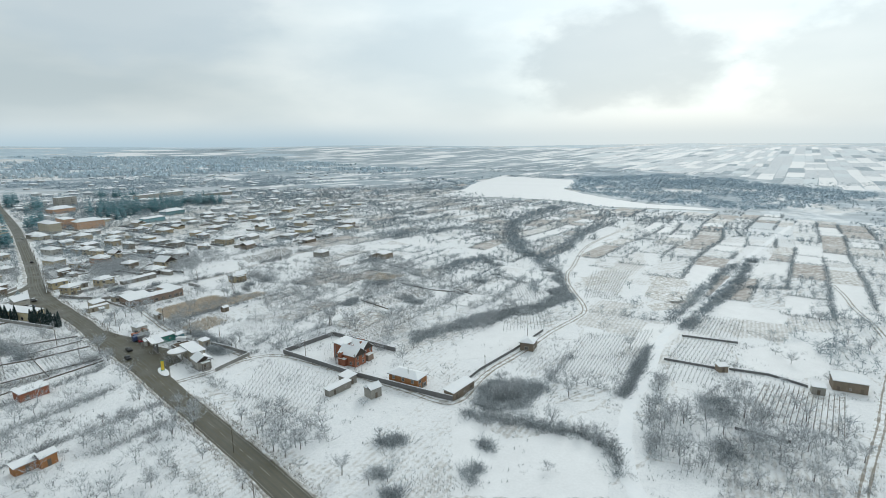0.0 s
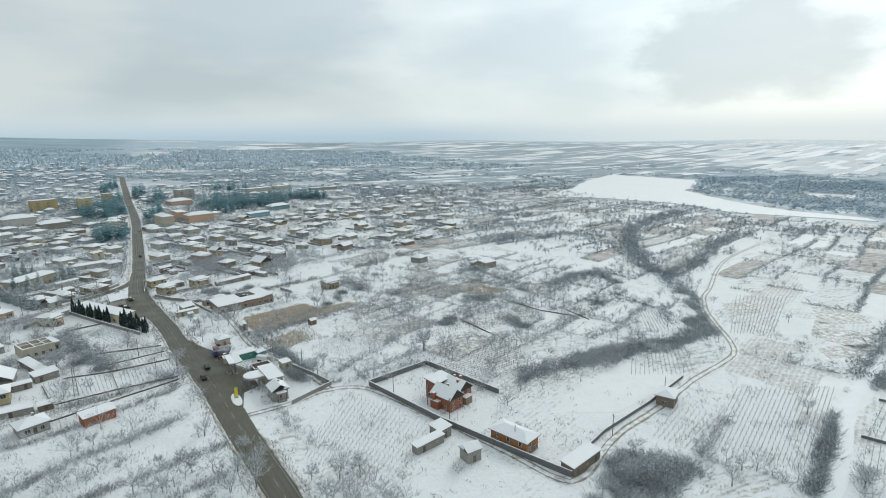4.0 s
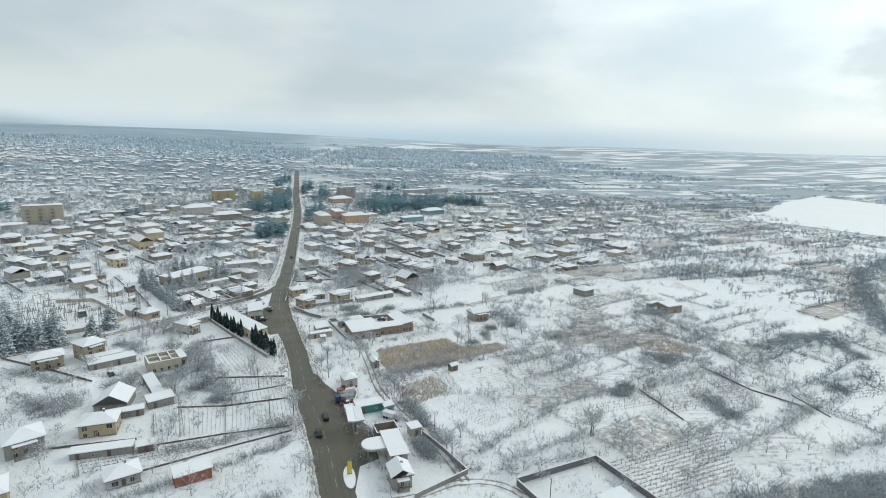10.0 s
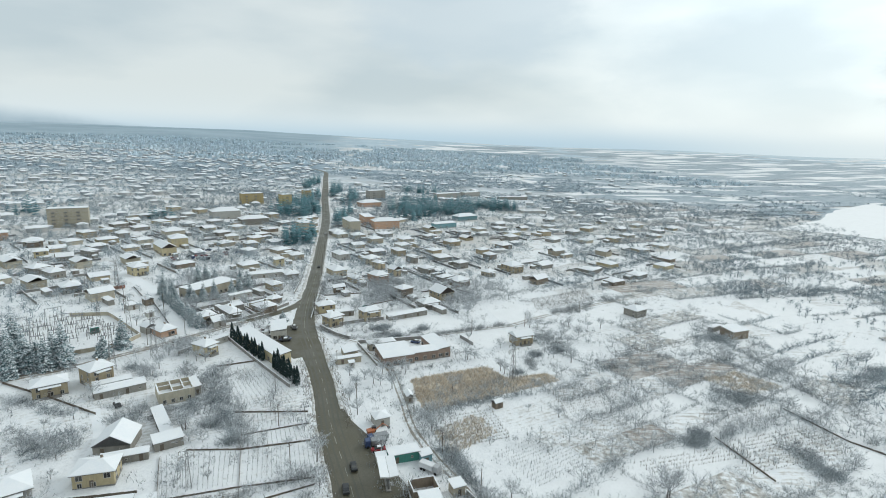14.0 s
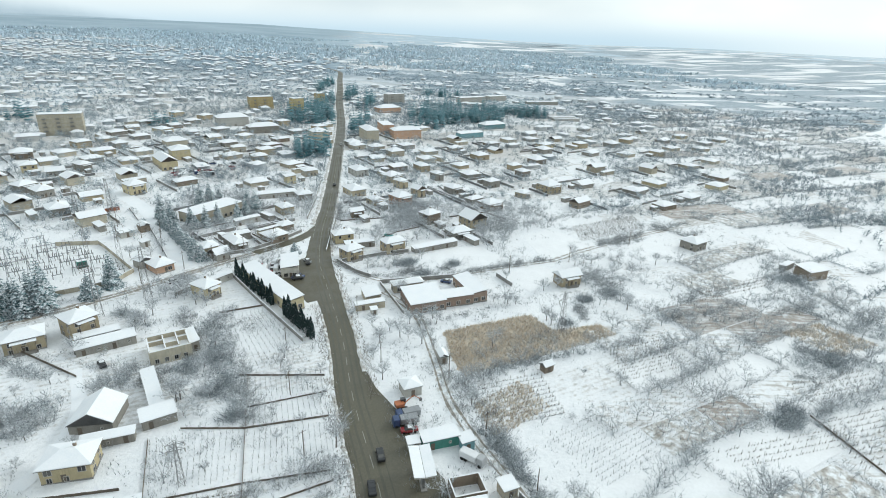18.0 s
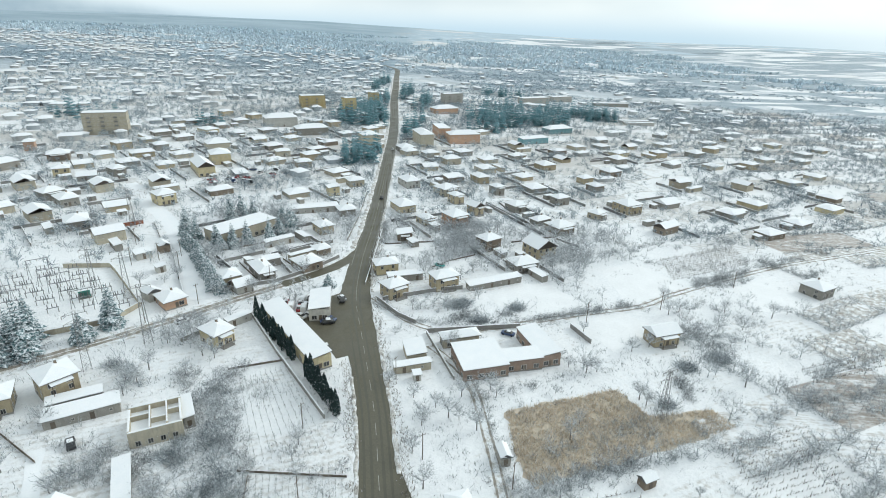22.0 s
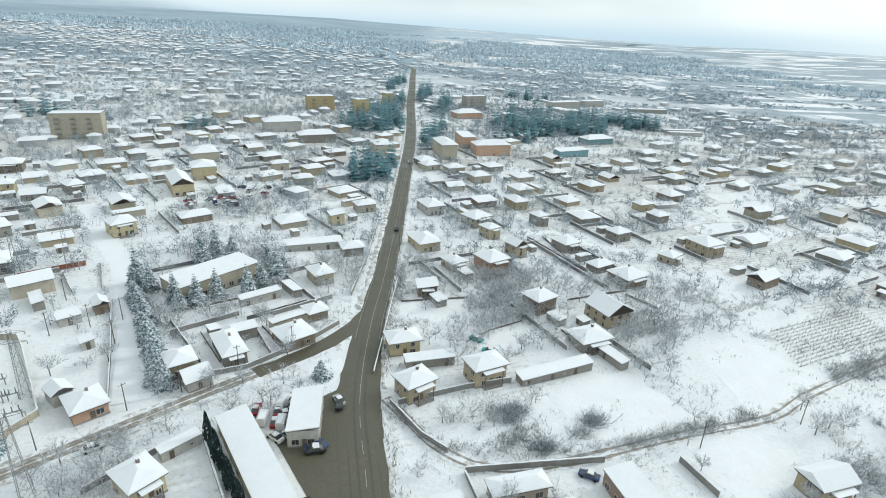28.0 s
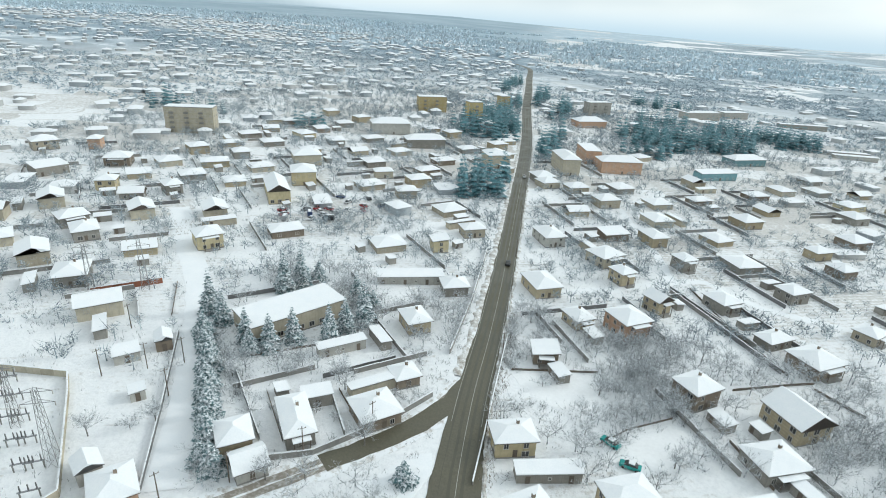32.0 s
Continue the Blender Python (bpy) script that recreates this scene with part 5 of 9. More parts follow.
far_b = keep_where(far_b, lambda x, y: x > road_x(y) + 14 and x < 90 + 0.50 * (y - 230) and clear_of(x, y, 10) and (math.hypot(x, y) < 820 or r_far.rand() < 0.22) and not any((x - a) ** 2 + (y - q) ** 2 < c * c for a, q, c in KEEP_FREE))
far_houses("far_houses_plain", far_b[r_far.rand(len(far_b)) < 0.5], 2)


# ---- bare trees and scrub ----
def blade(v, f, a, b, wid, rng):
    """One twig: a thin three-sided sliver from a to b."""
    a, b = np.array(a), np.array(b)
    s = np.cross(b - a, (rng.uniform(-1, 1), rng.uniform(-1, 1), rng.uniform(-1, 1)))
    s = s / (np.linalg.norm(s) + 1e-6) * wid / 2
    n = len(v)
    v += [tuple(a - s), tuple(a + s), tuple(b)]
    f.append((n, n + 1, n + 2))


def limb(v, f, a, b, ra, rb, sides=4):
    a, b = np.array(a), np.array(b)
    d = (b - a) / (np.linalg.norm(b - a) + 1e-6)
    e = np.cross(d, (0.31, 0.77, 0.55))
    e /= np.linalg.norm(e)
    g = np.cross(d, e)
    n = len(v)
    for p, r in ((a, ra), (b, rb)):
        for k in range(sides):
            t = 2 * math.pi * k / sides
            v.append(tuple(p + (math.cos(t) * e + math.sin(t) * g) * r))
    for k in range(sides):
        j = (k + 1) % sides
        f += [(n + k, n + j, n + sides + j), (n + k, n + sides + j, n + sides + k)]


def bare_tree(seed, height, spread, limbs, subs, twigs, wide=0.05):
    """Trunk, and crown of limbs and twigs, as two lists of vertices and triangles."""
    rng = random.Random(seed)
    tv, tf, cv, cf = [], [], [], []
    top = height * rng.uniform(0.28, 0.38)
    lean = (rng.uniform(-0.2, 0.2), rng.uniform(-0.2, 0.2))
    fork = (lean[0], lean[1], top)
    limb(tv, tf, (0, 0, -0.3), fork, 0.024 * height, 0.017 * height, 6)
    for i in range(limbs):
        az = 2 * math.pi * (i + rng.uniform(-0.3, 0.3)) / limbs
        el = rng.uniform(0.25, 1.45)
        ln = height * rng.uniform(0.38, 0.56)
        base = (fork[0] * 0.9, fork[1] * 0.9, top * rng.uniform(0.72, 1.0))
        mid = (base[0] + math.cos(az) * math.cos(el) * ln * 0.5 * spread, base[1] + math.sin(az) * math.cos(el) * ln * 0.5 * spread, base[2] + math.sin(el) * ln * 0.55)
        tip = (base[0] + math.cos(az) * math.cos(el) * ln * 1.05 * spread, base[1] + math.sin(az) * math.cos(el) * ln * 1.05 * spread, base[2] + math.sin(el) * ln * 1.05)
        limb(cv, cf, base, mid, 0.009 * height, 0.006 * height, 3)
        limb(cv, cf, mid, tip, 0.006 * height, 0.002 * height, 3)
        for j in range(subs):
            t = rng.uniform(0.25, 1.0)
            p = np.array(base) * (1 - t) + np.array(tip) * t
            a2, e2 = az + rng.uniform(-1.4, 1.4), rng.uniform(0.1, 1.3)
            l2 = height * rng.uniform(0.16, 0.30)
            q = p + np.array((math.cos(a2) * math.cos(e2) * spread, math.sin(a2) * math.cos(e2) * spread, math.sin(e2))) * l2
            blade(cv, cf, p, q, wide * 1.8, rng)
            for _ in range(twigs):
                s = rng.uniform(0.2, 1.0)
                o = p * (1 - s) + q * s
                a3, e3 = a2 + rng.uniform(-1.6, 1.6), rng.uniform(-0.2, 1.4)
                l3 = height * rng.uniform(0.08, 0.17)
                blade(cv, cf, o, o + np.array((math.cos(a3) * math.cos(e3), math.sin(a3) * math.cos(e3), math.sin(e3))) * l3, wide, rng)
    return tv, tf, cv, cf


def bush(seed, size, stems, wide=0.06):
    rng = random.Random(seed)
    v, f = [], []
    for _ in range(stems):
        az, el = rng.uniform(0, 6.283), rng.uniform(0.25, 1.5)
        o = np.array((rng.gauss(0, 0.25), rng.gauss(0, 0.25), -0.05)) * size
        q = o + np.array((math.cos(az) * math.cos(el), math.sin(az) * math.cos(el), math.sin(el))) * size * rng.uniform(0.6, 1.1)
        blade(v, f, o, q, wide * 1.5, rng)
        for _ in range(3):
            s = rng.uniform(0.3, 1.0)
            p = o * (1 - s) + q * s
            a2, e2 = az + rng.uniform(-1.5, 1.5), rng.uniform(0.0, 1.4)
            blade(v, f, p, p + np.array((math.cos(a2) * math.cos(e2), math.sin(a2) * math.cos(e2), math.sin(e2))) * size * rng.uniform(0.2, 0.5), wide, rng)
    return v, f


TREES = []
for k in range(8):
    hgt = (6.5, 5.0, 7.5, 4.2, 8.5, 5.6, 4.6, 6.0)[k]
    tv, tf, cv, cf = bare_tree(30 + k, hgt, (1.0, 1.2, 0.8, 1.3, 1.1, 0.9, 1.2, 1.0)[k], 9, 9, 11, 0.048)
    TREES.append((hgt, mesh_of("trunk", tv, np.array(tf), [M_BARK], None, True), mesh_of("crown", cv, np.array(cf), [M_TWIG])))
TREE_MADE = {}


def tree_thing(x, y, k, s, rz):
    if k not in TREE_MADE:
        ob = empty("bare_tree", x, y)
        tagged(ob, f"bare {'tall' if TREES[k][0] > 6 else 'low'} winter tree with {'an upright' if k in (2, 5) else 'a spreading'} twiggy crown in snow", "tree", "bare trees")
        part("trunk", TREES[k][1], None, ob)
        part("crown", TREES[k][2], None, ob)
        ob.scale = (s, s, s)
        TREE_MADE[k] = ob
        return ob
    ob = copy_thing(TREE_MADE[k], pose(x, y, gz(x, y), 0, 0, rz))
    ob.scale = (s, s, s)
    return ob


def scatter_mesh(name, templates, spots, mat, seed, lo=0.7, hi=1.3, label="", category="", tall=1.0):
    """Many copies of a few small meshes, joined into one object of stuff."""
    r = np.random.RandomState(seed)
    vs, fs, n = [], [], 0
    pick = r.randint(0, len(templates), len(spots))
    for k, (tv, tf) in enumerate(templates):
        p = spots[pick == k]
        if not len(p):
            continue
        tv, tf = np.array(tv), np.array(tf)
        a, s = r.uniform(0, 6.283, len(p)), r.uniform(lo, hi, len(p))
        x = p[:, 0][:, None] + s[:, None] * (np.cos(a)[:, None] * tv[:, 0] - np.sin(a)[:, None] * tv[:, 1])
        y = p[:, 1][:, None] + s[:, None] * (np.sin(a)[:, None] * tv[:, 0] + np.cos(a)[:, None] * tv[:, 1])
        z = land(p[:, 0], p[:, 1])[:, None] + s[:, None] * tv[:, 2] * tall
        vs.append(np.stack([x, y, z], -1).reshape(-1, 3))
        fs.append((tf[None] + n + len(tv) * np.arange(len(p))[:, None, None]).reshape(-1, 3))
        n += len(tv) * len(p)
    me = mesh_of(name, np.concatenate(vs), np.concatenate(fs), [mat])
    return tagged(new(name, me), label, category, kind="stuff")


BUSHES = [bush(70 + k, (1.7, 2.2, 1.3, 2.0)[k], 9, 0.07) for k in range(4)]
WILD = []
for k in range(5):
    tv, tf, cv, cf = bare_tree(130 + k, 5.2 + k * 0.5, 1.15, 7, 6, 8, 0.05)
    n = len(tv)
    WILD.append((tv + cv, tf + [tuple(i + n for i in t) for t in cf]))
MIDBUSH = [bush(90 + k, (1.7, 2.2, 1.4)[k], 3, 0.22) for k in range(3)]


def plain_tree(seed, twigs, wide, height):
    """A bare tree seen from afar: a short stem and a round head of slivers."""
    rng = random.Random(seed)
    v, f = [], []
    blade(v, f, (0, 0, 0), (0, 0, height * 0.7), wide * 1.6, rng)
    for _ in range(twigs):
        az, el = rng.uniform(0, 6.283), rng.uniform(-0.35, 1.15)
        o = np.array((rng.gauss(0, 0.13), rng.gauss(0, 0.13), rng.uniform(0.25, 0.6))) * height
        blade(v, f, o, o + np.array((math.cos(az) * math.cos(el), math.sin(az) * math.cos(el), math.sin(el))) * height * rng.uniform(0.2, 0.48), wide, rng)
    return v, f


MIDTREE = [plain_tree(160 + k, 25, 0.19, 4.8 + k * 0.6) for k in range(4)]
FARTREE = []
for k in range(4):
    # a low round head of broad slivers, for trees seen only from afar
    rng_f = random.Random(200 + k)
    v, f = [], []
    for _ in range(9):
        o = np.array((rng_f.gauss(0, 0.8), rng_f.gauss(0, 0.8), rng_f.uniform(0.4, 3.2)))
        az = rng_f.uniform(0, 6.283)
        blade(v, f, o, o + np.array((math.cos(az) * rng_f.uniform(1.2, 2.3), math.sin(az) * rng_f.uniform(1.2, 2.3), rng_f.uniform(-0.2, 1.6))), rng_f.uniform(0.7, 1.1), rng_f)
    FARTREE.append((v, f))
CLUMP = []
for k in range(4):
    rng_f = random.Random(240 + k)
    v, f = [], []
    for _ in range(16):
        o = (rng_f.gauss(0, 9), rng_f.gauss(0, 4), -0.5)
        blade(v, f, o, (o[0] + rng_f.gauss(0, 3), o[1] + rng_f.gauss(0, 3), rng_f.uniform(3, 7.5)), rng_f.uniform(4, 9), rng_f)
    CLUMP.append((v, f))

E1, E2 = np.array((math.cos(radians(28)), math.sin(radians(28)))), np.array((-math.sin(radians(28)), math.cos(radians(28))))


def along(pts, step, width, seed, jitter=0.5):
    line = smooth_line([(*p[:2], 0) for p in pts], step)[:, :2]
    r = np.random.RandomState(seed)
    return line + r.normal(0, width / 2, line.shape) + r.uniform(-jitter, jitter, line.shape)


def free_spot(x, y, gap=1.5):
    return not near_road(x, y, 6.5) and not near_lane(x, y, gap) and clear_of(x, y, 1.0)


PLATEAU = [(460, 540), (590, 650), (740, 805), (900, 915), (960, 718), (850, 612), (775, 570), (700, 390), (690, 310), (720, 230), (705, 215), (600, 316), (600, 420), (525, 515)]
PARK = [(786, 575), (929, 680), (1390, 1016), (1390, 647), (1234, 360), (1214, 188), (751, 33), (734, 95), (745, 215), (728, 313), (736, 408)]

# field edges: the parcels lie in strips along E1
PU, PV = 52.0, 23.0


def edge_points(n, x0, x1, y0, y1, seed):
    r = np.random.RandomState(seed)
    p = np.stack([r.uniform(x0, x1, n), r.uniform(y0, y1, n)], 1)
    u, v = p @ E1, p @ E2
    to_row = r.rand(n) < 0.66
    shift = np.where(np.floor(v / PV).astype(int) % 2 == 0, -PU / 2, 0.0)
    v2 = np.where(to_row, np.round(v / PV) * PV, v)
    u2 = np.where(to_row, u, np.round((u - shift) / PU) * PU + shift)
    gap = np.array([noise.noise(Vector((a / 21.0, c / 21.0, 5.0))) for a, c in zip(u2, v2)]) > -0.02
    q = u2[:, None] * E1 + v2[:, None] * E2
    q += np.array([(7 * noise.noise(Vector((a / 45, c / 45, 1))), 7 * noise.noise(Vector((a / 45, c / 45, 4)))) for a, c in q])
    return (q + r.normal(0, 0.55, q.shape))[gap]


HEDGES = [
    ([(250, 64), (266, 91), (273, 112), (279, 130), (313, 179), (361, 238), (415, 281), (525, 338)], 9, 0.55),
    ([(262, 88), (292, 107), (324, 120), (396, 167), (455, 196)], 6, 0.8),
    ([(75, -79), (83.5, -89), (90, -97), (94, -104), (99, -116), (90, -128)], 3.2, 0.22),
    ([(412, 8), (325, -27), (273, -44), (215, -63)], 5.0, 0.22),
    ([(69, 18.5), (88, 28), (104, 34), (122, 36), (140, 38), (161, 45)], 2.0, 0.3),
    ([(-37, 148), (-24, 137.5), (4, 141), (37, 155), (55, 162)], 2.0, 0.6),
]
HEDGES += [
    ([(-58, 98), (-70, 90), (-66, 70), (-52, 62), (-40, 50)], 4.0, 0.6),
    ([(1, 22), (9, -4), (14, -20), (23, -41), (27, -54), (34, -80)], 3.0, 0.35),
    ([(-14, -30), (-10, -60), (0, -95), (8, -130)], 3.0, 0.7),
    ([(14, 34), (6, 62), (1, 86), (-4, 105)], 2.5, 0.6),
    ([(0, 76), (8, 69), (22, 79), (40, 88), (62, 100)], 3.0, 0.5),
    ([(70, 172), (85, 160), (100, 148), (118, 138)], 3.0, 0.7),
    ([(-66, 60), (-75, 66), (-86, 70), (-96, 74)], 4.0, 0.6),
]
HEDGES += [
    ([(-57, -21.5), (-46, -13), (-21, 2)], 1.7, 0.30),
    ([(-110, -62), (-80, -38), (-57, -22)], 1.7, 0.40),
    ([(-38.5, -31), (-23, -24.5), (-4, -16)], 1.8, 0.30),
    ([(-90, -66), (-60, -44), (-38, -31)], 1.8, 0.40),
    ([(-27.5, -42.5), (-2, -31)], 1.6, 0.35),
    ([(-69, -0.4), (-55, 4), (-23, 25.5)], 1.8, 0.35),
    ([(12, 184), (30, 196), (61, 215), (93, 238), (118, 250)], 3.0, 0.7),
    ([(80, 186), (104, 200), (140, 222)], 3.0, 0.4),
]
PLOTS_ROWS = [
    ([(54.8, 92.2), (79.8, 102.6), (55.1, 71.9)], 2.4, True),
    ([(7.9, 67.7), (30.4, 75.8), (11.6, 48.9)], 2.4, True),
    ([(67.4, 45.1), (104.7, 55.2), (71.5, 38.8)], 2.6, False),
    ([(102.6, 73.8), (133.3, 83), (105.8, 64.6)], 2.4, False),
    ([(91.8, 129.5), (142.2, 153.1), (93.2, 121.1)], 2.6, True),
    ([(73, 207), (114, 232), (72.4, 185.6)], 2.6, True),
    ([(102.4, 57.1), (145.1, 70.2), (101.7, 39.1)], 2.6, True),
    ([(160.1, 54.3), (202.8, 63.8), (159.2, 44.6)], 2.6, False),
]
WEEDY = [
    [(118.5, 124.9), (134.1, 132.6), (144.4, 114.6), (127.3, 102)],
    [(152, 248), (177, 260), (155, 225), (151, 230)],
    [(278, 256), (351, 282), (315, 227), (273, 224)],
    [(174, 499), (243, 538), (225, 451), (162, 431)],
    [(478, 639), (589, 681), (559, 614), (403, 528)],
    [(138, 252), (168, 263), (159, 230), (134, 217)],
    [(250.2, 35.1), (270.8, 31.9), (255.3, 15.4), (233.5, 16.2)],
    [(291.9, 13.3), (319.1, 6.6), (294.4, -15.4), (267.2, -7.5)],
    [(233.2, -28.2), (261.4, -32.8), (255.5, -44.5), (226.4, -38.7)],
]
OPEN = [
    [(83.7, 102.9), (97.3, 111.6), (110.4, 77.4), (97.7, 70)],
    [(44.9, 190.6), (62, 202), (77.3, 180.5), (49.1, 161.1)],
    [(-0.9, 158.7), (18.8, 176.3), (36, 157.5), (8.8, 145.2)],
    [(28.2, 143.6), (45.8, 155.5), (54.4, 148), (37.3, 129)],
    [(93.6, 183.1), (114.5, 198.1), (125.5, 178.2), (118.3, 166.4), (96, 165.4)],
    [(157.3, 195), (186, 210), (206.7, 192), (169.8, 172.2)],
    [(201.2, 113.9), (268.4, 171.8), (266.8, 141), (246.7, 122.9)],
    [(169.5, -64), (207, -49.4), (217.6, -62.3), (181.7, -76)],
]
HEDGES += [
    ([(9.5, 74.4), (23.8, 78.6), (39.8, 85), (63.2, 98.3)], 2.5, 0.35),
    ([(64, 147.8), (71.9, 128), (85.7, 115.8), (105.8, 123.2), (135.7, 135)], 2, 0.4),
    ([(106.2, 63), (115.6, 67.1), (124.9, 71)], 2, 0.35),
    ([(128.6, 125.6), (129.8, 105.6), (131.7, 90.1)], 3, 0.35),
    ([(-74.1, 72.5), (-68.4, 59.6)], 5, 0.3),
    ([(-71.5, 104.2), (-62.6, 86), (-56.1, 73.3)], 4, 0.3),
    ([(-86, 60.6), (-73.3, 66.8)], 2, 0.4),
    ([(-53.3, 73.4), (-48.6, 60.3), (-46.3, 50.9)], 2, 0.5),
    ([(21.1, 40.9), (15.7, 45.6), (14.3, 54.5), (8.6, 66.6)], 2.5, 0.35),
]
HEDGES += [
    ([(17.2, 145.9), (39.2, 156.5)], 1.6, 0.3),
    ([(47.2, 160.8), (60.4, 169.4), (79.9, 182.3), (117, 206)], 2, 0.3),
    ([(64.8, 147.6), (73.1, 137.9), (76.8, 124.6), (87.5, 115.9)], 3, 0.3),
    ([(52.8, 119.9), (52.9, 113), (54.6, 107.9)], 3.5, 0.2),
    ([(119, 214), (125, 206), (130.5, 198)], 4, 0.25),
    ([(188.1, 108.4), (223.6, 122.3), (218.3, 98.3), (216.1, 80.4)], 4, 0.3),
    ([(121.6, 101.6), (119.9, 79.9)], 5, 0.25),
    ([(127.4, 59.2), (125.3, 37.2)], 5, 0.25),
    ([(67.1, 15.5), (88.3, 24.6), (110.6, 30.2), (140.6, 35), (148.5, 32.9)], 2.2, 0.3),
]
HEDGES += [
    ([(35.6, 22.3), (49.9, 30.5), (63.5, 38.3)], 2, 0.35),
    ([(24.2, 13.3), (34.6, 9.1)], 2, 0.35),
    ([(292, 381), (387, 445)], 6, 0.5),
    ([(246, 229), (295, 254), (324, 228)], 4, 0.4),
    ([(202, 439), (285, 455)], 7, 0.6),
    ([(345, 281), (407, 304)], 4, 0.4),
    ([(150.1, 160.6), (158.3, 132.9)], 7, 0.35),
    ([(87.3, 184.4), (146, 207)], 3, 0.4),
    ([(186, 393), (144, 345), (104, 305)], 7, 0.6),
    ([(194, 328), (151, 290), (117, 267)], 4, 0.5),
    ([(146.3, 16.6), (163.7, 23.1), (179.9, 20.2)], 6, 0.4),
]
HEDGES += [
    ([(170.3, 92.5), (198.1, 94.8), (209.6, 80.1)], 6, 0.5),
]
MOUNDS = [(96.4, 60, 3, 60), (-10.5, 150.9, 3.2, 60), (-3.6, 141, 2.2, 34), (9.3, 151.6, 1.6, 24), (46.1, 105.1, 2, 24), (57.1, 123.8, 2.6, 36), (68, 129.7, 3, 50), (127.5, 86.9, 5, 90), (154.6, 151.5, 5, 70), (93.2, 56.3, 3.4, 60), (183.2, 58.9, 5, 40)]
LONE_MORE = [(70.1, 27.7, 4, 1.35), (23.5, 20.3, 4, 1), (28.7, 27.8, 2, 0.9), (61.8, 156.7, 4, 0.8), (66.2, 159.5, 0, 0.8), (92.6, 162.1, 1, 0.9), (98.7, 160.7, 4, 0.8), (105.9, 164.7, 1, 0.8), (26.8, 116.9, 4, 0.75), (42.9, 130.5, 0, 0.9), (39, 106.7, 2, 0.9), (70.9, 117, 4, 0.95), (-7.8, 101.2, 2, 0.9), (-10.6, 92.5, 4, 0.8), (-4.3, 101.8, 0, 0.8), (-89.9, 94.7, 0, 0.8), (-90.1, 100.4, 4, 0.8), (-79.6, 108.6, 2, 0.9), (-76.1, 108.1, 5, 0.9), (-67, 100.8, 1, 0.8)]
LONE_MORE += [(-68.7, 87.9, 3, 0.9), (-64.8, 83.9, 0, 0.8), (-6.6, 179.3, 2, 0.8), (75.8, 138.9, 0, 0.7), (-18.8, 82.7, 3, 0.7), (-14.5, 69.8, 4, 0.8), (-3.7, 89.1, 2, 1), (1.1, 102, 0, 0.9), (43.6, 75.1, 5, 0.5), (34.9, 55.1, 1, 0.5), (38.8, 54.2, 3, 0.5), (52.8, 70.6, 2, 0.7), (40.2, 104.4, 2, 0.8), (82.7, 161.6, 4, 0.7), (-65.3, 57.7, 4, 0.9), (-58.7, 54.1, 1, 0.7), (-64.6, 50.4, 3, 0.7), (-63.9, 72.9, 0, 0.7), (-43.2, 73.8, 2, 0.7), (-31.8, 71.9, 1, 0.8)]
LONE_MORE += [(-36.6, 70.5, 3, 0.6)]
LOW_WALLS = [([(-53.5, 69.4), (-30.6, 70.8)], 1.1), ([(-47.6, 56), (-28.9, 63.7)], 0.9), ([(-46.1, 48.3), (-26.7, 53.8)], 1.1), ([(-70.3, 103.4), (-57.1, 109.9)], 1.2), ([(138.9, 80), (146.5, 58.2), (158.1, 44.6)], 1.2), ([(106.3, 36.4), (101.3, 59.4)], 1.2), ([(160.1, 54.3), (161.8, 37.3)], 1)]
PLOTS_ROWS += [
]
WEEDY += [
    [(316.8, -35.2), (345.4, -51.9), (320.8, -60.1), (300.3, -40.8)],
    [(272.8, -1.4), (273.3, -32.2), (249.1, -44.2), (247, -16.7)],
]
OPEN += [
    [(72.4, -72.9), (76.2, -97.4), (93.7, -103.3), (97.4, -118.7), (79.5, -131.8), (46.5, -111)],
    [(-20, 178.6), (-5.9, 193.5), (1.7, 189.3), (-8.3, 177.3), (-17.1, 172)],
    [(-43.8, 197.9), (-23, 205), (-24.1, 191), (-34.9, 188.7)],
]
HEDGES += [
    ([(107.1, -141.3), (122.1, -155.3), (141.1, -168.3)], 4, 0.25),
    ([(379.8, 3.7), (264.8, -34.1), (219, -54.5)], 5, 0.35),
    ([(320, -37), (342.3, -53.3)], 3, 0.35),
    ([(-19, 226), (-13, 214), (-5, 205)], 9, 0.16),
    ([(-49, 226), (-46, 208), (-45, 200)], 2, 0.3),
    ([(-51, 206), (-49.9, 195.8), (-49.2, 186.6)], 1.5, 0.3),
    ([(17, 298), (31, 299), (44, 295)], 5, 0.25),
    ([(23, 259), (26, 250)], 5, 0.25),
    ([(-119.8, 184.4), (-99.8, 165.6)], 3, 0.4),
]
MOUNDS += [(125.5, -136.4, 5, 60)]
LONE_MORE += [(129.9, -119.6, 4, 1), (112.1, -127.8, 0, 0.9), (134, -130.3, 4, 0.8), (123.3, -134.8, 2, 0.9), (145.9, -148.9, 4, 0.9), (153.9, -150.3, 0, 0.9), (154.7, -154.4, 1, 1), (138.8, -144.5, 2, 0.9), (152, -133.3, 4, 0.8), (129.6, -151.9, 0, 0.9), (130.6, -157, 4, 0.9), (142.8, -160.1, 2, 0.9), (153.2, -160.3, 4, 0.8), (212.1, -113.6, 0, 0.9), (217.6, -104.8, 3, 0.8), (284.4, -93.6, 4, 0.8), (259.1, -115.8, 0, 0.9), (259.6, -124.2, 2, 0.9), (204.5, -131, 0, 0.8), (144.5, -99.8, 4, 0.9)]
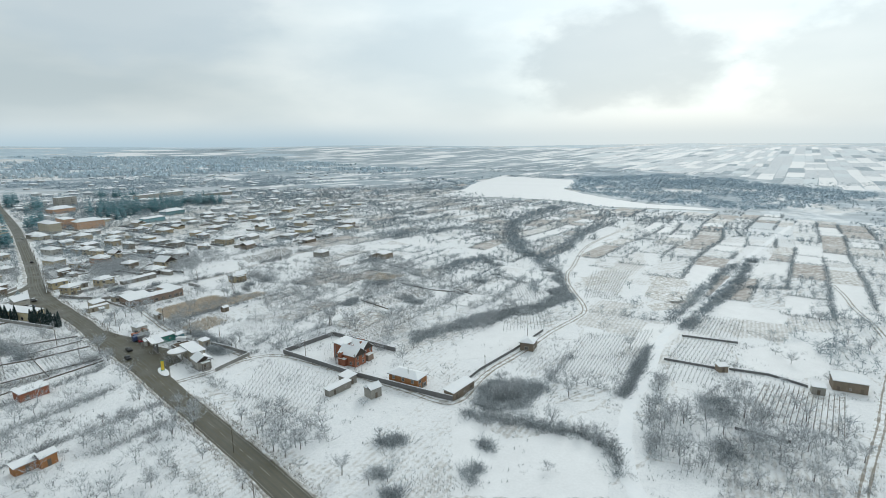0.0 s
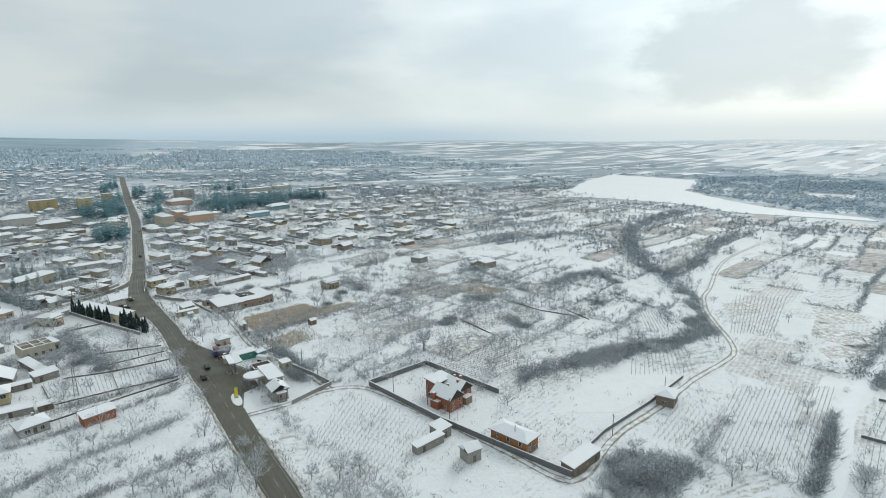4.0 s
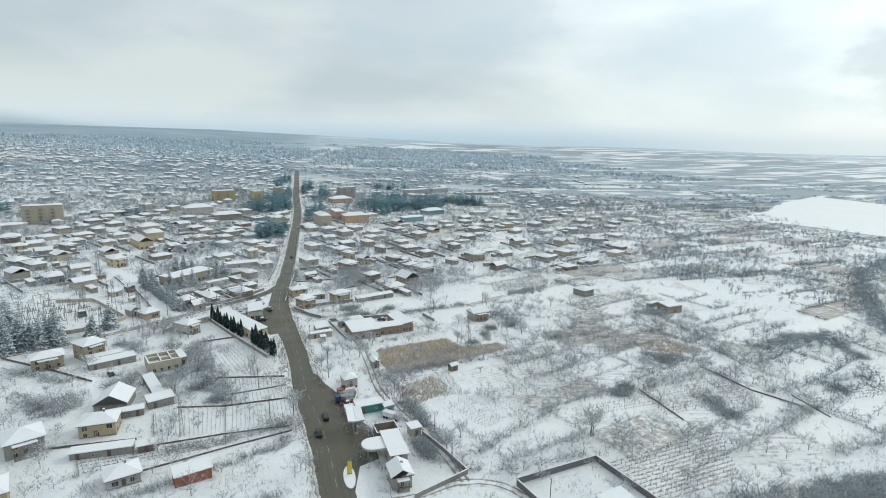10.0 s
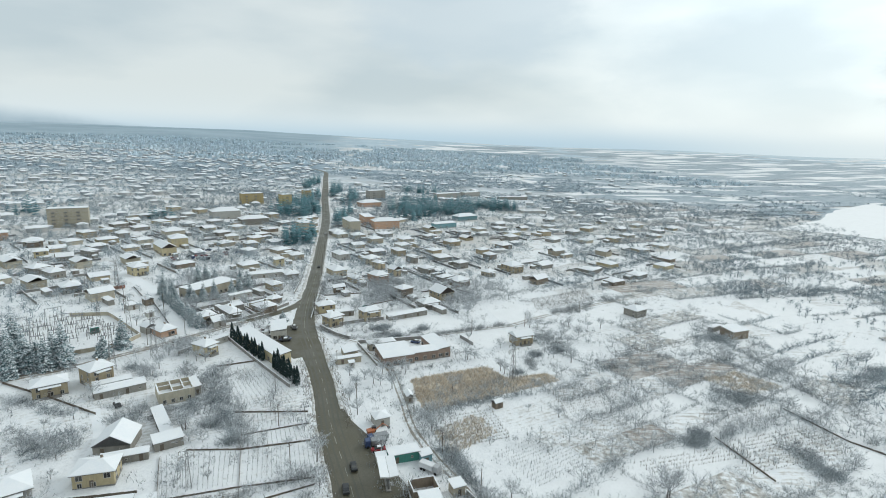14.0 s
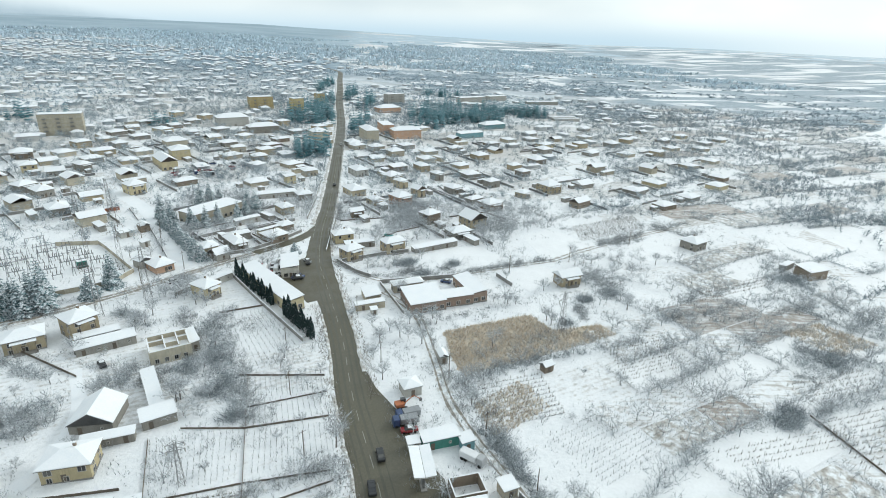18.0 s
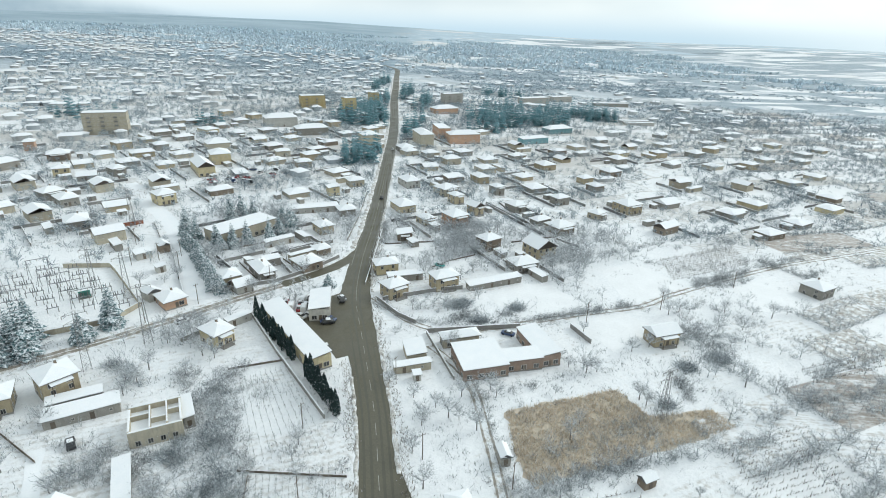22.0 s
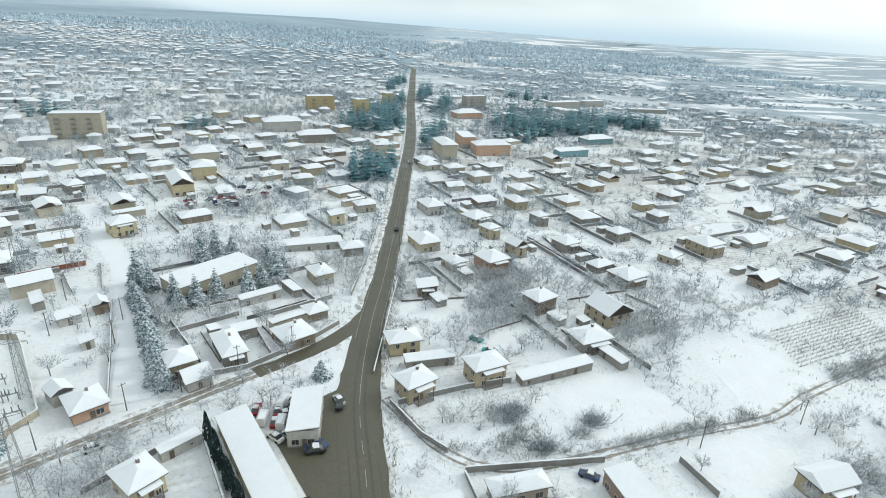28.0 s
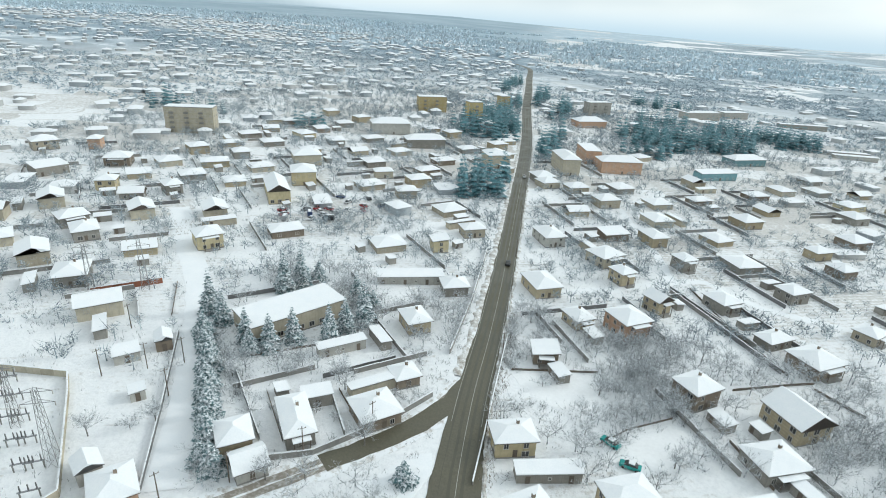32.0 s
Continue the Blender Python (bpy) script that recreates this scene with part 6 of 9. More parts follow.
LONE_MORE += [(96.3, -114.4, 2, 0.7), (74.6, -115.8, 1, 0.7), (114, -145, 0, 0.8), (116.6, -149.6, 2, 0.8), (-1.4, -42.2, 4, 1.1), (-5.6, -33.4, 2, 0.8), (18.8, -46.4, 2, 1), (24.5, -45.5, 0, 1), (15.2, -67.3, 2, 1), (17, -71.8, 5, 1), (18.5, -79.2, 3, 0.8), (-42.2, -52.6, 3, 0.8), (3.6, -80, 4, 0.7), (-22.4, 197.8, 2, 0.8), (-18.3, 190.8, 0, 0.8), (-14.5, 198.8, 4, 0.7), (-10.7, 196, 0, 0.8), (-8, 204, 2, 0.8), (-5.5, 198.1, 4, 0.7), (-3.1, 195, 0, 0.7)]
LONE_MORE += [(-11, 210, 2, 0.8), (-16, 213, 0, 0.8), (-20, 211, 5, 0.8), (4, 224, 4, 0.9), (-35.8, 195.7, 1, 0.8), (-32.6, 198.2, 3, 0.8), (-25.9, 189.8, 1, 0.7), (-24.9, 182.4, 0, 0.7), (-43, 225, 2, 0.8), (-47, 214, 0, 0.8), (-118.5, 144.6, 4, 0.75), (-112.7, 149, 3, 0.8), (-81.2, 167.2, 1, 0.6), (-67.6, 161.9, 4, 0.9), (-74.2, 150, 0, 0.9), (-80.9, 147.4, 2, 0.9), (-96, 215, 4, 1)]
LOW_WALLS += [([(6, 271), (16, 244), (26, 226)], 1.5), ([(10, 213), (26, 222), (32, 225)], 1.4), ([(31, 222), (40, 214)], 1.5), ([(5.9, 192.4), (12.2, 180.3)], 1.5), ([(-22.3, 179.8), (-15.9, 187.5), (-5.7, 195.6)], 1), ([(-44.1, 199.5), (-23, 207)], 1.2), ([(-94.8, 169.4), (-83.2, 157)], 1.4), ([(-106, 178.9), (-93.4, 189.7)], 1.3), ([(-80.2, 176), (-70.1, 166.1)], 1.3), ([(-147, 203), (-135.1, 186.7)], 1.3)]
PLOTS_ROWS += [
]
HEDGES += [
    ([(-114.3, 56), (-103.5, 51.3), (-91.7, 46.9)], 4, 0.35),
    ([(-126.4, 99.2), (-110.1, 94.8)], 3, 0.4),
    ([(-88.1, 65.3), (-82, 71.3)], 2.5, 0.3),
    ([(-75.9, 39.8), (-75, 42.7)], 2, 0.3),
    ([(-80.4, 101.3), (-67.1, 77.9)], 3, 0.3),
    ([(-54.2, 22.5), (-39.2, 28.3), (-26, 36)], 2, 0.35),
    ([(-26.8, 40.2), (-23, 27.1)], 3, 0.4),
]
MOUNDS += [(-58.2, 62.3, 3, 40), (-49.9, 52.1, 2, 24)]
LONE_MORE += [(-100.9, 76.8, 4, 0.8), (-64.7, 58.6, 4, 1), (-60.2, 60.5, 1, 0.7), (-101.7, 48.3, 0, 0.7), (-96.1, 45.3, 2, 0.7), (-106.2, 48.2, 3, 0.7), (-109.4, 152.3, 2, 0.9), (-93.5, 95.5, 0, 0.8), (-43.4, 78.7, 2, 0.8), (-23.3, 43.1, 4, 1.1), (-20.8, 32.1, 0, 1), (-45.6, 42.9, 3, 0.6), (-38.1, 29.5, 1, 0.7), (-57.4, 52, 3, 0.6), (-27.1, 103.9, 0, 0.7), (-18, 79.5, 2, 0.8), (-16.8, 88.8, 4, 0.6), (-29.1, 128.3, 1, 0.7), (-0.2, 105.1, 0, 1), (-11.4, 122.7, 4, 0.8), (9.5, 60.1, 2, 1), (7.9, 67.6, 0, 0.9)]
LOW_WALLS += [([(-135.3, 85.7), (-112.8, 75.6), (-94.6, 66.3)], 1.6), ([(-58.6, 25.9), (-41.9, 31.2), (-22.7, 35.9)], 1), ([(-76.4, 19.4), (-72.1, 11.9)], 1), ([(-50.9, 68.9), (-45.5, 48), (-39.7, 25.7)], 1), ([(-60.4, 47.7), (-46, 48.4)], 1), ([(-60.1, 12.2), (-38.7, 24.3), (-22.3, 32.9)], 1), ([(-66.1, 43.9), (-59.2, 25.9)], 1), ([(-87.2, 24.4), (-76.4, 26.6), (-65.1, 29)], 1.4)]
spots = [along(p, st, wd, 40 + k) for k, (p, wd, st) in enumerate(HEDGES)]
PATCHES = [((250, -115), (26, 20), 120), ((84, 55), (4, 4), 60), ((-9, 143), (5, 3), 60), ((8, 148), (5, 2.6), 50), ((35, 95), (18, 5), 90), ((60, 110), (8, 3), 40), ((140, 58), (14, 5), 120), ((170, 80), (22, 6), 100), ((165, 158), (10, 7), 90), ((225, 110), (26, 12), 150)]
PATCHES += [((-92, 128), (5, 3), 30), ((-15, 205), (11, 9), 70), ((-8, 222), (10, 14), 60), ((30, 205), (14, 6), 22)]
r_patch = np.random.RandomState(77)
for (cx, cy), (sx, sy), n in PATCHES:
    q = r_patch.normal(0, 0.55, (n, 2)) * (sx, sy)
    spots.append(np.array([cx, cy]) + q @ np.stack([E1, E2]))

CLEAR = [(-128, 136, 27), (58, 181, 21), (67, 190, 12), (-84, 290, 14), (-20, 75, 10), (52, 62, 16), (60, -70, 14), (30, -80, 9), (70, -120, 22), (118, 195, 12)]


def inside(x, y, outline):
    hit = False
    for i in range(len(outline)):
        (x1, y1), (x2, y2) = outline[i], outline[i - 1]
        if (y1 > y) != (y2 > y) and x < (x2 - x1) * (y - y1) / (y2 - y1) + x1:
            hit = not hit
    return hit


OPEN += [
    [(115, -19.8), (143, -11.9), (157.2, -33), (135, -37), (112, -44), (90, -36)],
    [(131.5, 52.6), (159.6, 54.4), (142.5, 36.9), (130.6, 40)],
    [(206, 224), (284.5, 239.7), (291.8, 203.7), (213.3, 177.8)],
    [(209.8, -93.9), (245, -104), (218.4, -127.4), (198, -122), (193, -106)],
    [(282.1, -44.3), (298.6, -73.5), (264.3, -86.8), (248, -61)],
    [(399.7, 3.8), (416.2, -17.1), (375, -34.5), (359.3, -15.8)],
    [(431.2, -14.1), (441.3, -31.4), (390.2, -52.5), (376.8, -35.5)],
]
STUBBLE = [
    [(147, -7.2), (181.6, -3.7), (197.4, -12.3), (187.4, -20.8), (162.1, -32.2)],
    [(115.8, 28.6), (137.1, 32), (145.3, 15.9), (142.9, 10.6), (109.5, 3.8)],
    [(115.6, -74.7), (133.4, -94), (125.5, -96.4), (97.2, -85.3)],
    [(176.7, 33.4), (199.4, 46.3), (175.4, 12.1)],
    [(174.1, 89.2), (193.2, 81), (158.2, 63.6), (140.6, 75.3)],
    [(172.9, 58.6), (203.7, 67.6), (206, 48.3), (182.9, 45.7)],
    [(68.4, 13.2), (114.3, 29.7), (105.9, 4.4), (75.9, -5.1)],
    [(182.4, -117.5), (196.3, -139.7), (163.1, -152.4), (152.6, -127.2)],
    [(8.7, -10.3), (14.7, -31.2), (9.5, -35.1), (5.3, -13.7)],
]
for o in OPEN:
    poly_sheet("snow_plot", roughen(o, 1.6, 0.7, int(o[0][0])), 0.035, M_OPENSNOW, "clean snow on an empty garden plot", "snow field")
for o in STUBBLE:
    poly_sheet("stubble_plot", roughen(o, 1.4, 0.5, int(o[0][0])), 0.04, M_STUBBLE, "snowy plot with dry stubble showing through", "stubble field")
for o in WEEDY:
    poly_sheet("weedy_plot", roughen(o, 1.4, 0.6, int(o[0][0])), 0.045 if o[0][1] < 350 else 0.4, M_WEEDY, "fallow plot of dry weeds dusted with snow", "fallow plot")


def plot_value(x, y):
    """One number from 0 to 1 for each garden plot: how thickly it is planted."""
    a = radians(34 if x > road_x(y) else 46)
    u, v = x * math.cos(a) + y * math.sin(a), -x * math.sin(a) + y * math.cos(a)
    i, j = math.floor(u / 27.0 + 0.5 * (math.floor(v / 19.0) % 2)), math.floor(v / 19.0)
    q = math.sin(i * 127.1 + j * 311.7) * 43758.5453
    return q - math.floor(q)


def winding(n, x0, x1, y0, y1, scale, width, seed):
    """Points along winding bands: streams, ditches and old hedges."""
    r = np.random.RandomState(seed)
    p = np.stack([r.uniform(x0, x1, n), r.uniform(y0, y1, n)], 1)
    return keep_where(p, lambda x, y: abs(noise.noise(Vector((x / scale, y / scale * 1.5, seed)))) < width and noise.noise(Vector((x / 40, y / 40, seed + 7))) > -0.1)


def open_ground(x, y):
    return not any(inside(x, y, o) for o in OPEN) and not any((x - a) ** 2 + (y - b) ** 2 < c * c for a, b, c in CLEAR)


# plots, hedges and thickets in here are placed to fit the camera's view
VIEW_ZONE = [(15, -175), (-2, 5), (15, 60), (60, 118), (150, 215), (235, 215), (235, 70), (275, 55), (275, -175)]


def in_view_zone(x, y):
    return inside(x, y, VIEW_ZONE)


# the parcels of the eastern plain: long plots side by side, each tilled or left in its own way
PARCEL_TURN = radians(24)
PLOT_QUADS = {k: [] for k in range(4)}
parcel_hedge, parcel_thin, parcel_trees = [], [], []
r_parcel = random.Random(52)


def parcel_xy(u, v):
    u2 = u + 12 * noise.noise(Vector((u / 130, v / 130, 2.0)))
    v2 = v + 9 * noise.noise(Vector((u / 130, v / 130, 7.0)))
    return (u2 * math.cos(PARCEL_TURN) - v2 * math.sin(PARCEL_TURN), u2 * math.sin(PARCEL_TURN) + v2 * math.cos(PARCEL_TURN))


def parcel_free(x, y):
    if in_view_zone(x, y) or inside(x, y, PLATEAU) or inside(x, y, PARK) or not free_spot(x, y, 1.0):
        return False
    return x > 60 + 0.10 * max(0, y) and not (is_town(x, y) and x < 60 + 0.3 * (y - 230))


def line_spots(a, b, step, wid):
    n = max(1, int(math.hypot(b[0] - a[0], b[1] - a[1]) / step))
    return [(a[0] + (b[0] - a[0]) * (k + 0.5) / n + r_parcel.gauss(0, wid), a[1] + (b[1] - a[1]) * (k + 0.5) / n + r_parcel.gauss(0, wid)) for k in range(n)]


v_edge = -560.0
while v_edge < 560:
    deep = r_parcel.uniform(15, 27)
    u_edge = -80.0 + r_parcel.uniform(-30, 0)
    while u_edge < 900:
        wide = r_parcel.uniform(24, 66)
        c = [parcel_xy(u, v) for u, v in ((u_edge, v_edge), (u_edge + wide, v_edge), (u_edge + wide, v_edge + deep), (u_edge, v_edge + deep))]
        mid = (sum(q[0] for q in c) / 4, sum(q[1] for q in c) / 4)
        if -330 < mid[1] < 760 and parcel_free(*mid) and all(parcel_free(*q) for q in c):
            kind = r_parcel.choices((0, 1, 2, 3, 4), (0.25, 0.31, 0.20, 0.12, 0.12))[0]
            if kind < 4:
                PLOT_QUADS[kind].append([(mid[0] + (x - mid[0]) * 0.96, mid[1] + (y - mid[1]) * 0.95) for x, y in c])
            if kind in (1, 4) and r_parcel.random() < 0.75:
                for i in range(int(wide / 6)):
                    for j in range(int(deep / 6)):
                        if r_parcel.random() < 0.75:
                            parcel_trees.append(parcel_xy(u_edge + 3 + i * 6 + r_parcel.gauss(0, 0.8), v_edge + 3 + j * 6 + r_parcel.gauss(0, 0.8)))
            for a, b in ((c[0], c[1]), (c[0], c[3])):
                e = r_parcel.random()
                if e < 0.34:
                    parcel_hedge += line_spots(a, b, 0.8, 0.5)
                    parcel_trees += [q for q in line_spots(a, b, 5.0, 0.6) if r_parcel.random() < 0.7]
                elif e < 0.72:
                    parcel_thin += line_spots(a, b, 1.7, 0.35)
        u_edge += wide
    v_edge += deep
# the smaller gardens between the stream and the town
INNER_TURN = radians(29)
inner_hedge, inner_thin, inner_trees = [], [], []
INNER = [(24, 22), (38, 90), (60, 118), (150, 222), (300, 250), (300, 70), (235, 45), (170, 14), (100, 8), (40, 4)]


def inner_xy(u, v):
    u2 = u + 7 * noise.noise(Vector((u / 70, v / 70, 12.0)))
    v2 = v + 6 * noise.noise(Vector((u / 70, v / 70, 17.0)))
    return (u2 * math.cos(INNER_TURN) - v2 * math.sin(INNER_TURN), u2 * math.sin(INNER_TURN) + v2 * math.cos(INNER_TURN))


def inner_free(x, y):
    return inside(x, y, INNER) and free_spot(x, y, 0.6) and (in_view_zone(x, y) or not parcel_free(x, y))


v_edge = -170.0
while v_edge < 240:
    deep = r_parcel.uniform(11, 20)
    u_edge = r_parcel.uniform(-14, 0)
    while u_edge < 400:
        wide = r_parcel.uniform(15, 42)
        c = [inner_xy(u, q) for u, q in ((u_edge, v_edge), (u_edge + wide, v_edge), (u_edge + wide, v_edge + deep), (u_edge, v_edge + deep))]
        mid = (sum(q[0] for q in c) / 4, sum(q[1] for q in c) / 4)
        u_edge += wide
        if not inner_free(*mid) or sum(inner_free(*q) for q in c) < 4:
            continue
        kind = r_parcel.choices((0, 1, 2, 3), (0.58, 0.26, 0.11, 0.05))[0]
        PLOT_QUADS[kind].append([(mid[0] + (x - mid[0]) * 0.96, mid[1] + (y - mid[1]) * 0.94) for x, y in c])
        if kind == 3 or kind == 1 and r_parcel.random() < 0.4:
            for i in range(int(wide / 5)):
                for j in range(int(deep / 5)):
                    if r_parcel.random() < 0.6:
                        inner_trees.append(inner_xy(u_edge - wide + 2.5 + i * 5 + r_parcel.gauss(0, 0.6), v_edge + 2.5 + j * 5 + r_parcel.gauss(0, 0.6)))
        for a, b in ((c[0], c[1]), (c[0], c[3])):
            e = r_parcel.random()
            if e < 0.17:
                inner_hedge += line_spots(a, b, 1.3, 0.25)
                inner_trees += [q for q in line_spots(a, b, 4.5, 0.5) if r_parcel.random() < 0.7]
            elif e < 0.75:
                inner_thin += line_spots(a, b, 1.3, 0.15)
                inner_trees += [q for q in line_spots(a, b, 8.0, 0.5) if r_parcel.random() < 0.4]
    v_edge += deep
v, f, slots = [], [], []
for k, quads in PLOT_QUADS.items():
    for q in quads:
        n = len(v)
        v += [(x, y, gz(x, y) + 0.06) for x, y in q]
        f.append((n, n + 1, n + 2, n + 3))
        slots.append(k)
tagged(new("garden_plots", mesh_of("garden_plots", v, np.array(f), [M_OPENSNOW, M_STUBBLE, M_BROWNPLOT, M_WEEDY], slots)), "snowy garden plots of clean snow, stubble and brown stalks", "plots", kind="stuff")


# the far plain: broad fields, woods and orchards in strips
# haze is put into the colours of the far orchards, stubble and snow
M_FARPLOT = stubble_material("haze_blue_orchards", (0.30, 0.385, 0.445), 0.25, 24)
M_FARGREY = stubble_material("haze_blue_stubble", (0.53, 0.585, 0.63), 0.20, 24)
M_FARSNOW = simple("haze_grey_snow", (0.66, 0.71, 0.74), 0.9, 0.02, 0.8, relief=0.3)
v, f, slots = [], [], []
v_edge = -3400.0
while v_edge < 3300:
    deep = r_parcel.uniform(18, 46) * max(1.0, abs(v_edge) / 800.0)
    u_edge = -700.0
    while u_edge < 3700:
        wide = r_parcel.uniform(36, 120) * max(1.0, max(abs(v_edge), u_edge) / 900.0)
        c = [parcel_xy(u, q) for u, q in ((u_edge, v_edge), (u_edge + wide * 0.98, v_edge), (u_edge + wide * 0.98, v_edge + deep * 0.96), (u_edge, v_edge + deep * 0.96))]
        mid = (sum(q[0] for q in c) / 4, sum(q[1] for q in c) / 4)
        d = math.hypot(*mid)
        u_edge += wide
        if not 880 < d < 4300 or mid[1] < -900 or mid[0] < road_x(min(mid[1], 1150)) + 40 + 0.09 * d:
            continue
        if any(inside(*q, PLATEAU) or inside(*q, PARK) for q in c + [mid]):
            continue
        east_side = mid[0] - 0.9 * mid[1] > 500
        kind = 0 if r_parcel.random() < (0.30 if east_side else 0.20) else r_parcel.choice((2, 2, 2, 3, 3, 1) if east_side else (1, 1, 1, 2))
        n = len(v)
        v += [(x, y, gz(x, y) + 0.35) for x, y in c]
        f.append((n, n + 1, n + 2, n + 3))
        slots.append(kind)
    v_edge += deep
tagged(new("far_fields", mesh_of("far_fields", v, np.array(f), [M_OPENSNOW, M_FARPLOT, M_FARGREY, M_FARSNOW], slots)), "distant snowy fields and orchards of the plain, tinted blue for haze", "fields", kind="stuff")


def close_by(x, y):
    return -125 < x < 170 and y < 232


def split(p):
    """The points near the flight, and those farther off."""
    m = np.array([close_by(*q) for q in p])
    return p[m], p[~m]


spots.append(keep_where(edge_points(23000, -330, 540, -260, 620, 9), lambda x, y: free_spot(x, y) and not parcel_free(x, y) and not in_view_zone(x, y) and (x > road_x(y) or r_patch.rand() < 0.5)))
spots.append(keep_where(winding(60000, 60, 560, 60, 640, 75, 0.055, 3), lambda x, y: free_spot(x, y) and x > 45 + 0.1 * y and not in_view_zone(x, y) and r_patch.rand() < 0.35))
spots.append(np.array(parcel_thin))
spots.append(keep_where(np.array(parcel_hedge), lambda x, y: close_by(x, y)))
spots.append(keep_where(np.stack([r_far.uniform(-170, -15, 5000), r_far.uniform(-120, 120, 5000)], 1), lambda x, y: x < road_x(y) - 9 and free_spot(x, y) and y < 10 and noise.noise(Vector((x / 11, y / 11, 8))) > 0.28))
gardens = np.stack([r_far.uniform(-340, 340, 19000), r_far.uniform(110, 640, 19000)], 1)
spots.append(keep_where(gardens, lambda x, y: (is_town(x, y) or (x > 60 and y > 225) or (-45 < x < 70 and y > 185) or (x < -62 and y > 120)) and free_spot(x, y, 0.3) and r_patch.rand() < (1.5 * plot_value(x + 3, y) - 0.55) * (0.4 if x > 45 else 1.0)))
scrub_spots = np.concatenate(spots)
scrub_spots = keep_where(scrub_spots, lambda x, y: not near_road(x, y, 5.5) and open_ground(x, y) and (not in_view_zone(x, y) or r_patch.rand() < (0.12 if inside(x, y, INNER) else 0.45)))
scrub_near, scrub_far = split(np.concatenate([scrub_spots, keep_where(np.array(inner_thin), lambda x, y: free_spot(x, y, 0.5))]))
scatter_mesh("scrub", BUSHES, scrub_near, M_SHRUB, 3, 0.6, 1.4, "frosted grey-brown scrub and hedges in the snow", "scrub")
scatter_mesh("distant_scrub", MIDBUSH, scrub_far, M_MIDTWIG, 13, 0.7, 1.5, "snow-flecked scrub along distant field edges, tinted blue-grey for haze", "scrub")

# dense thickets along the stream, by the lanes and round the gardens
THICKETS = [
    ([(90, -13), (96, -6), (104, -2), (123, 1.5), (141, 4), (161, 4), (180, 3), (186, -3), (168, -8), (154, -6), (139, -9), (124, -10), (114, -8), (101, -13)], 900),
    ([(175, -6), (183, 3), (200, 12), (207, 22), (221, 24), (230, 42), (246, 66), (254, 62), (238, 36), (224, 18), (212, 5), (203, -3), (190, -3)], 700),
    ([(87, -62.4), (93.5, -61.8), (101.2, -64.8), (109.7, -71.1), (111.3, -77.6), (101.9, -80.7), (93.7, -85), (81.8, -80.3), (80.4, -71.1)], 560),
    ([(200, -61.5), (198, -66.5), (189, -71.5), (170, -80.3), (156, -88), (140, -95.6), (131, -98.6), (127.2, -96.5), (138.9, -91.5), (153.9, -83), (173.7, -73.3)], 520),
    ([(122.9, 104), (125, 87), (122.6, 79.4), (107.3, 73.2), (113, 84.2)], 60), ([(151, 169), (174, 184), (167, 150), (150, 135), (136, 137)], 160),
    ([(15.2, 26.6), (18.7, 27.2), (21.4, 22), (23.4, 16.7), (21.2, 15.8), (17.4, 18.9)], 150), ([(11.2, 51.2), (16.2, 47.7), (18.2, 39.7), (22.4, 29.6), (24, 22.4), (19.8, 29.5), (13.9, 39.5), (11.4, 45.1)], 130),
    ([(-72.9, 70.6), (-64.8, 71.1), (-62.2, 59.2), (-64.7, 53.7), (-70.9, 61.6)], 90), ([(-72, 92), (-58.6, 78.2), (-48.4, 57.2), (-48.4, 49.4), (-56.3, 65.4), (-65.4, 77.8)], 110),
    ([(-109.2, 49.1), (-99.1, 40.5), (-91, 45.3), (-93, 55), (-96.7, 58.8), (-98.8, 53.4), (-107.4, 52.9)], 95), ([(-89, 63.5), (-82, 62.5), (-76.1, 67.2), (-79, 70.1), (-87.3, 66.6)], 30),
    ([(-72.2, 66), (-64.7, 67.9), (-66.4, 77.5), (-71.8, 75.5)], 45), ([(-73.5, 97.9), (-64.6, 94.5), (-58.4, 74.7), (-64.4, 74.3)], 70),
    ([(-123.4, 72.1), (-115.1, 69.4), (-101.4, 64.2), (-101.8, 66.4), (-116.3, 72.5), (-125, 74.4)], 45), ([(-101.8, 99.9), (-87, 92.7), (-88.7, 96.7), (-103.4, 105.3)], 40),
    ([(143, -117), (150, -112), (157, -116), (154, -124), (146, -126), (141, -122)], 150),
    ([(123, 55), (129, 57), (127, 44), (130, 37), (125, 35), (120, 43)], 120),
    ([(180, 102), (206, 119), (234, 121), (226, 98), (229, 88), (222, 88), (221, 103), (226, 113), (208, 110), (184, 98)], 360),
    ([(43, -83), (49, -83), (50, -79), (46, -77.5), (42, -80)], 60),
    ([(66.5, -98.5), (69.5, -98), (69.5, -95.5), (66.8, -95)], 26), ([(53, -109), (60, -107), (60, -104), (55, -104)], 46),
    ([(34, -94), (37.5, -94), (37.5, -91), (34.5, -91)], 24), ([(31.5, -104), (36, -104), (36, -100), (32, -100.5)], 40),
]
thick = []
for outline, n in THICKETS:
    xs, ys = [q[0] for q in outline], [q[1] for q in outline]
    got = 0
    while got < n:
        q = (r_patch.uniform(min(xs), max(xs)), r_patch.uniform(min(ys), max(ys)))
        if inside(*q, outline) and not near_lane(*q, 0.4):
            thick.append((q[0] + r_patch.normal(0, 0.9), q[1] + r_patch.normal(0, 0.9)))
            got += 1
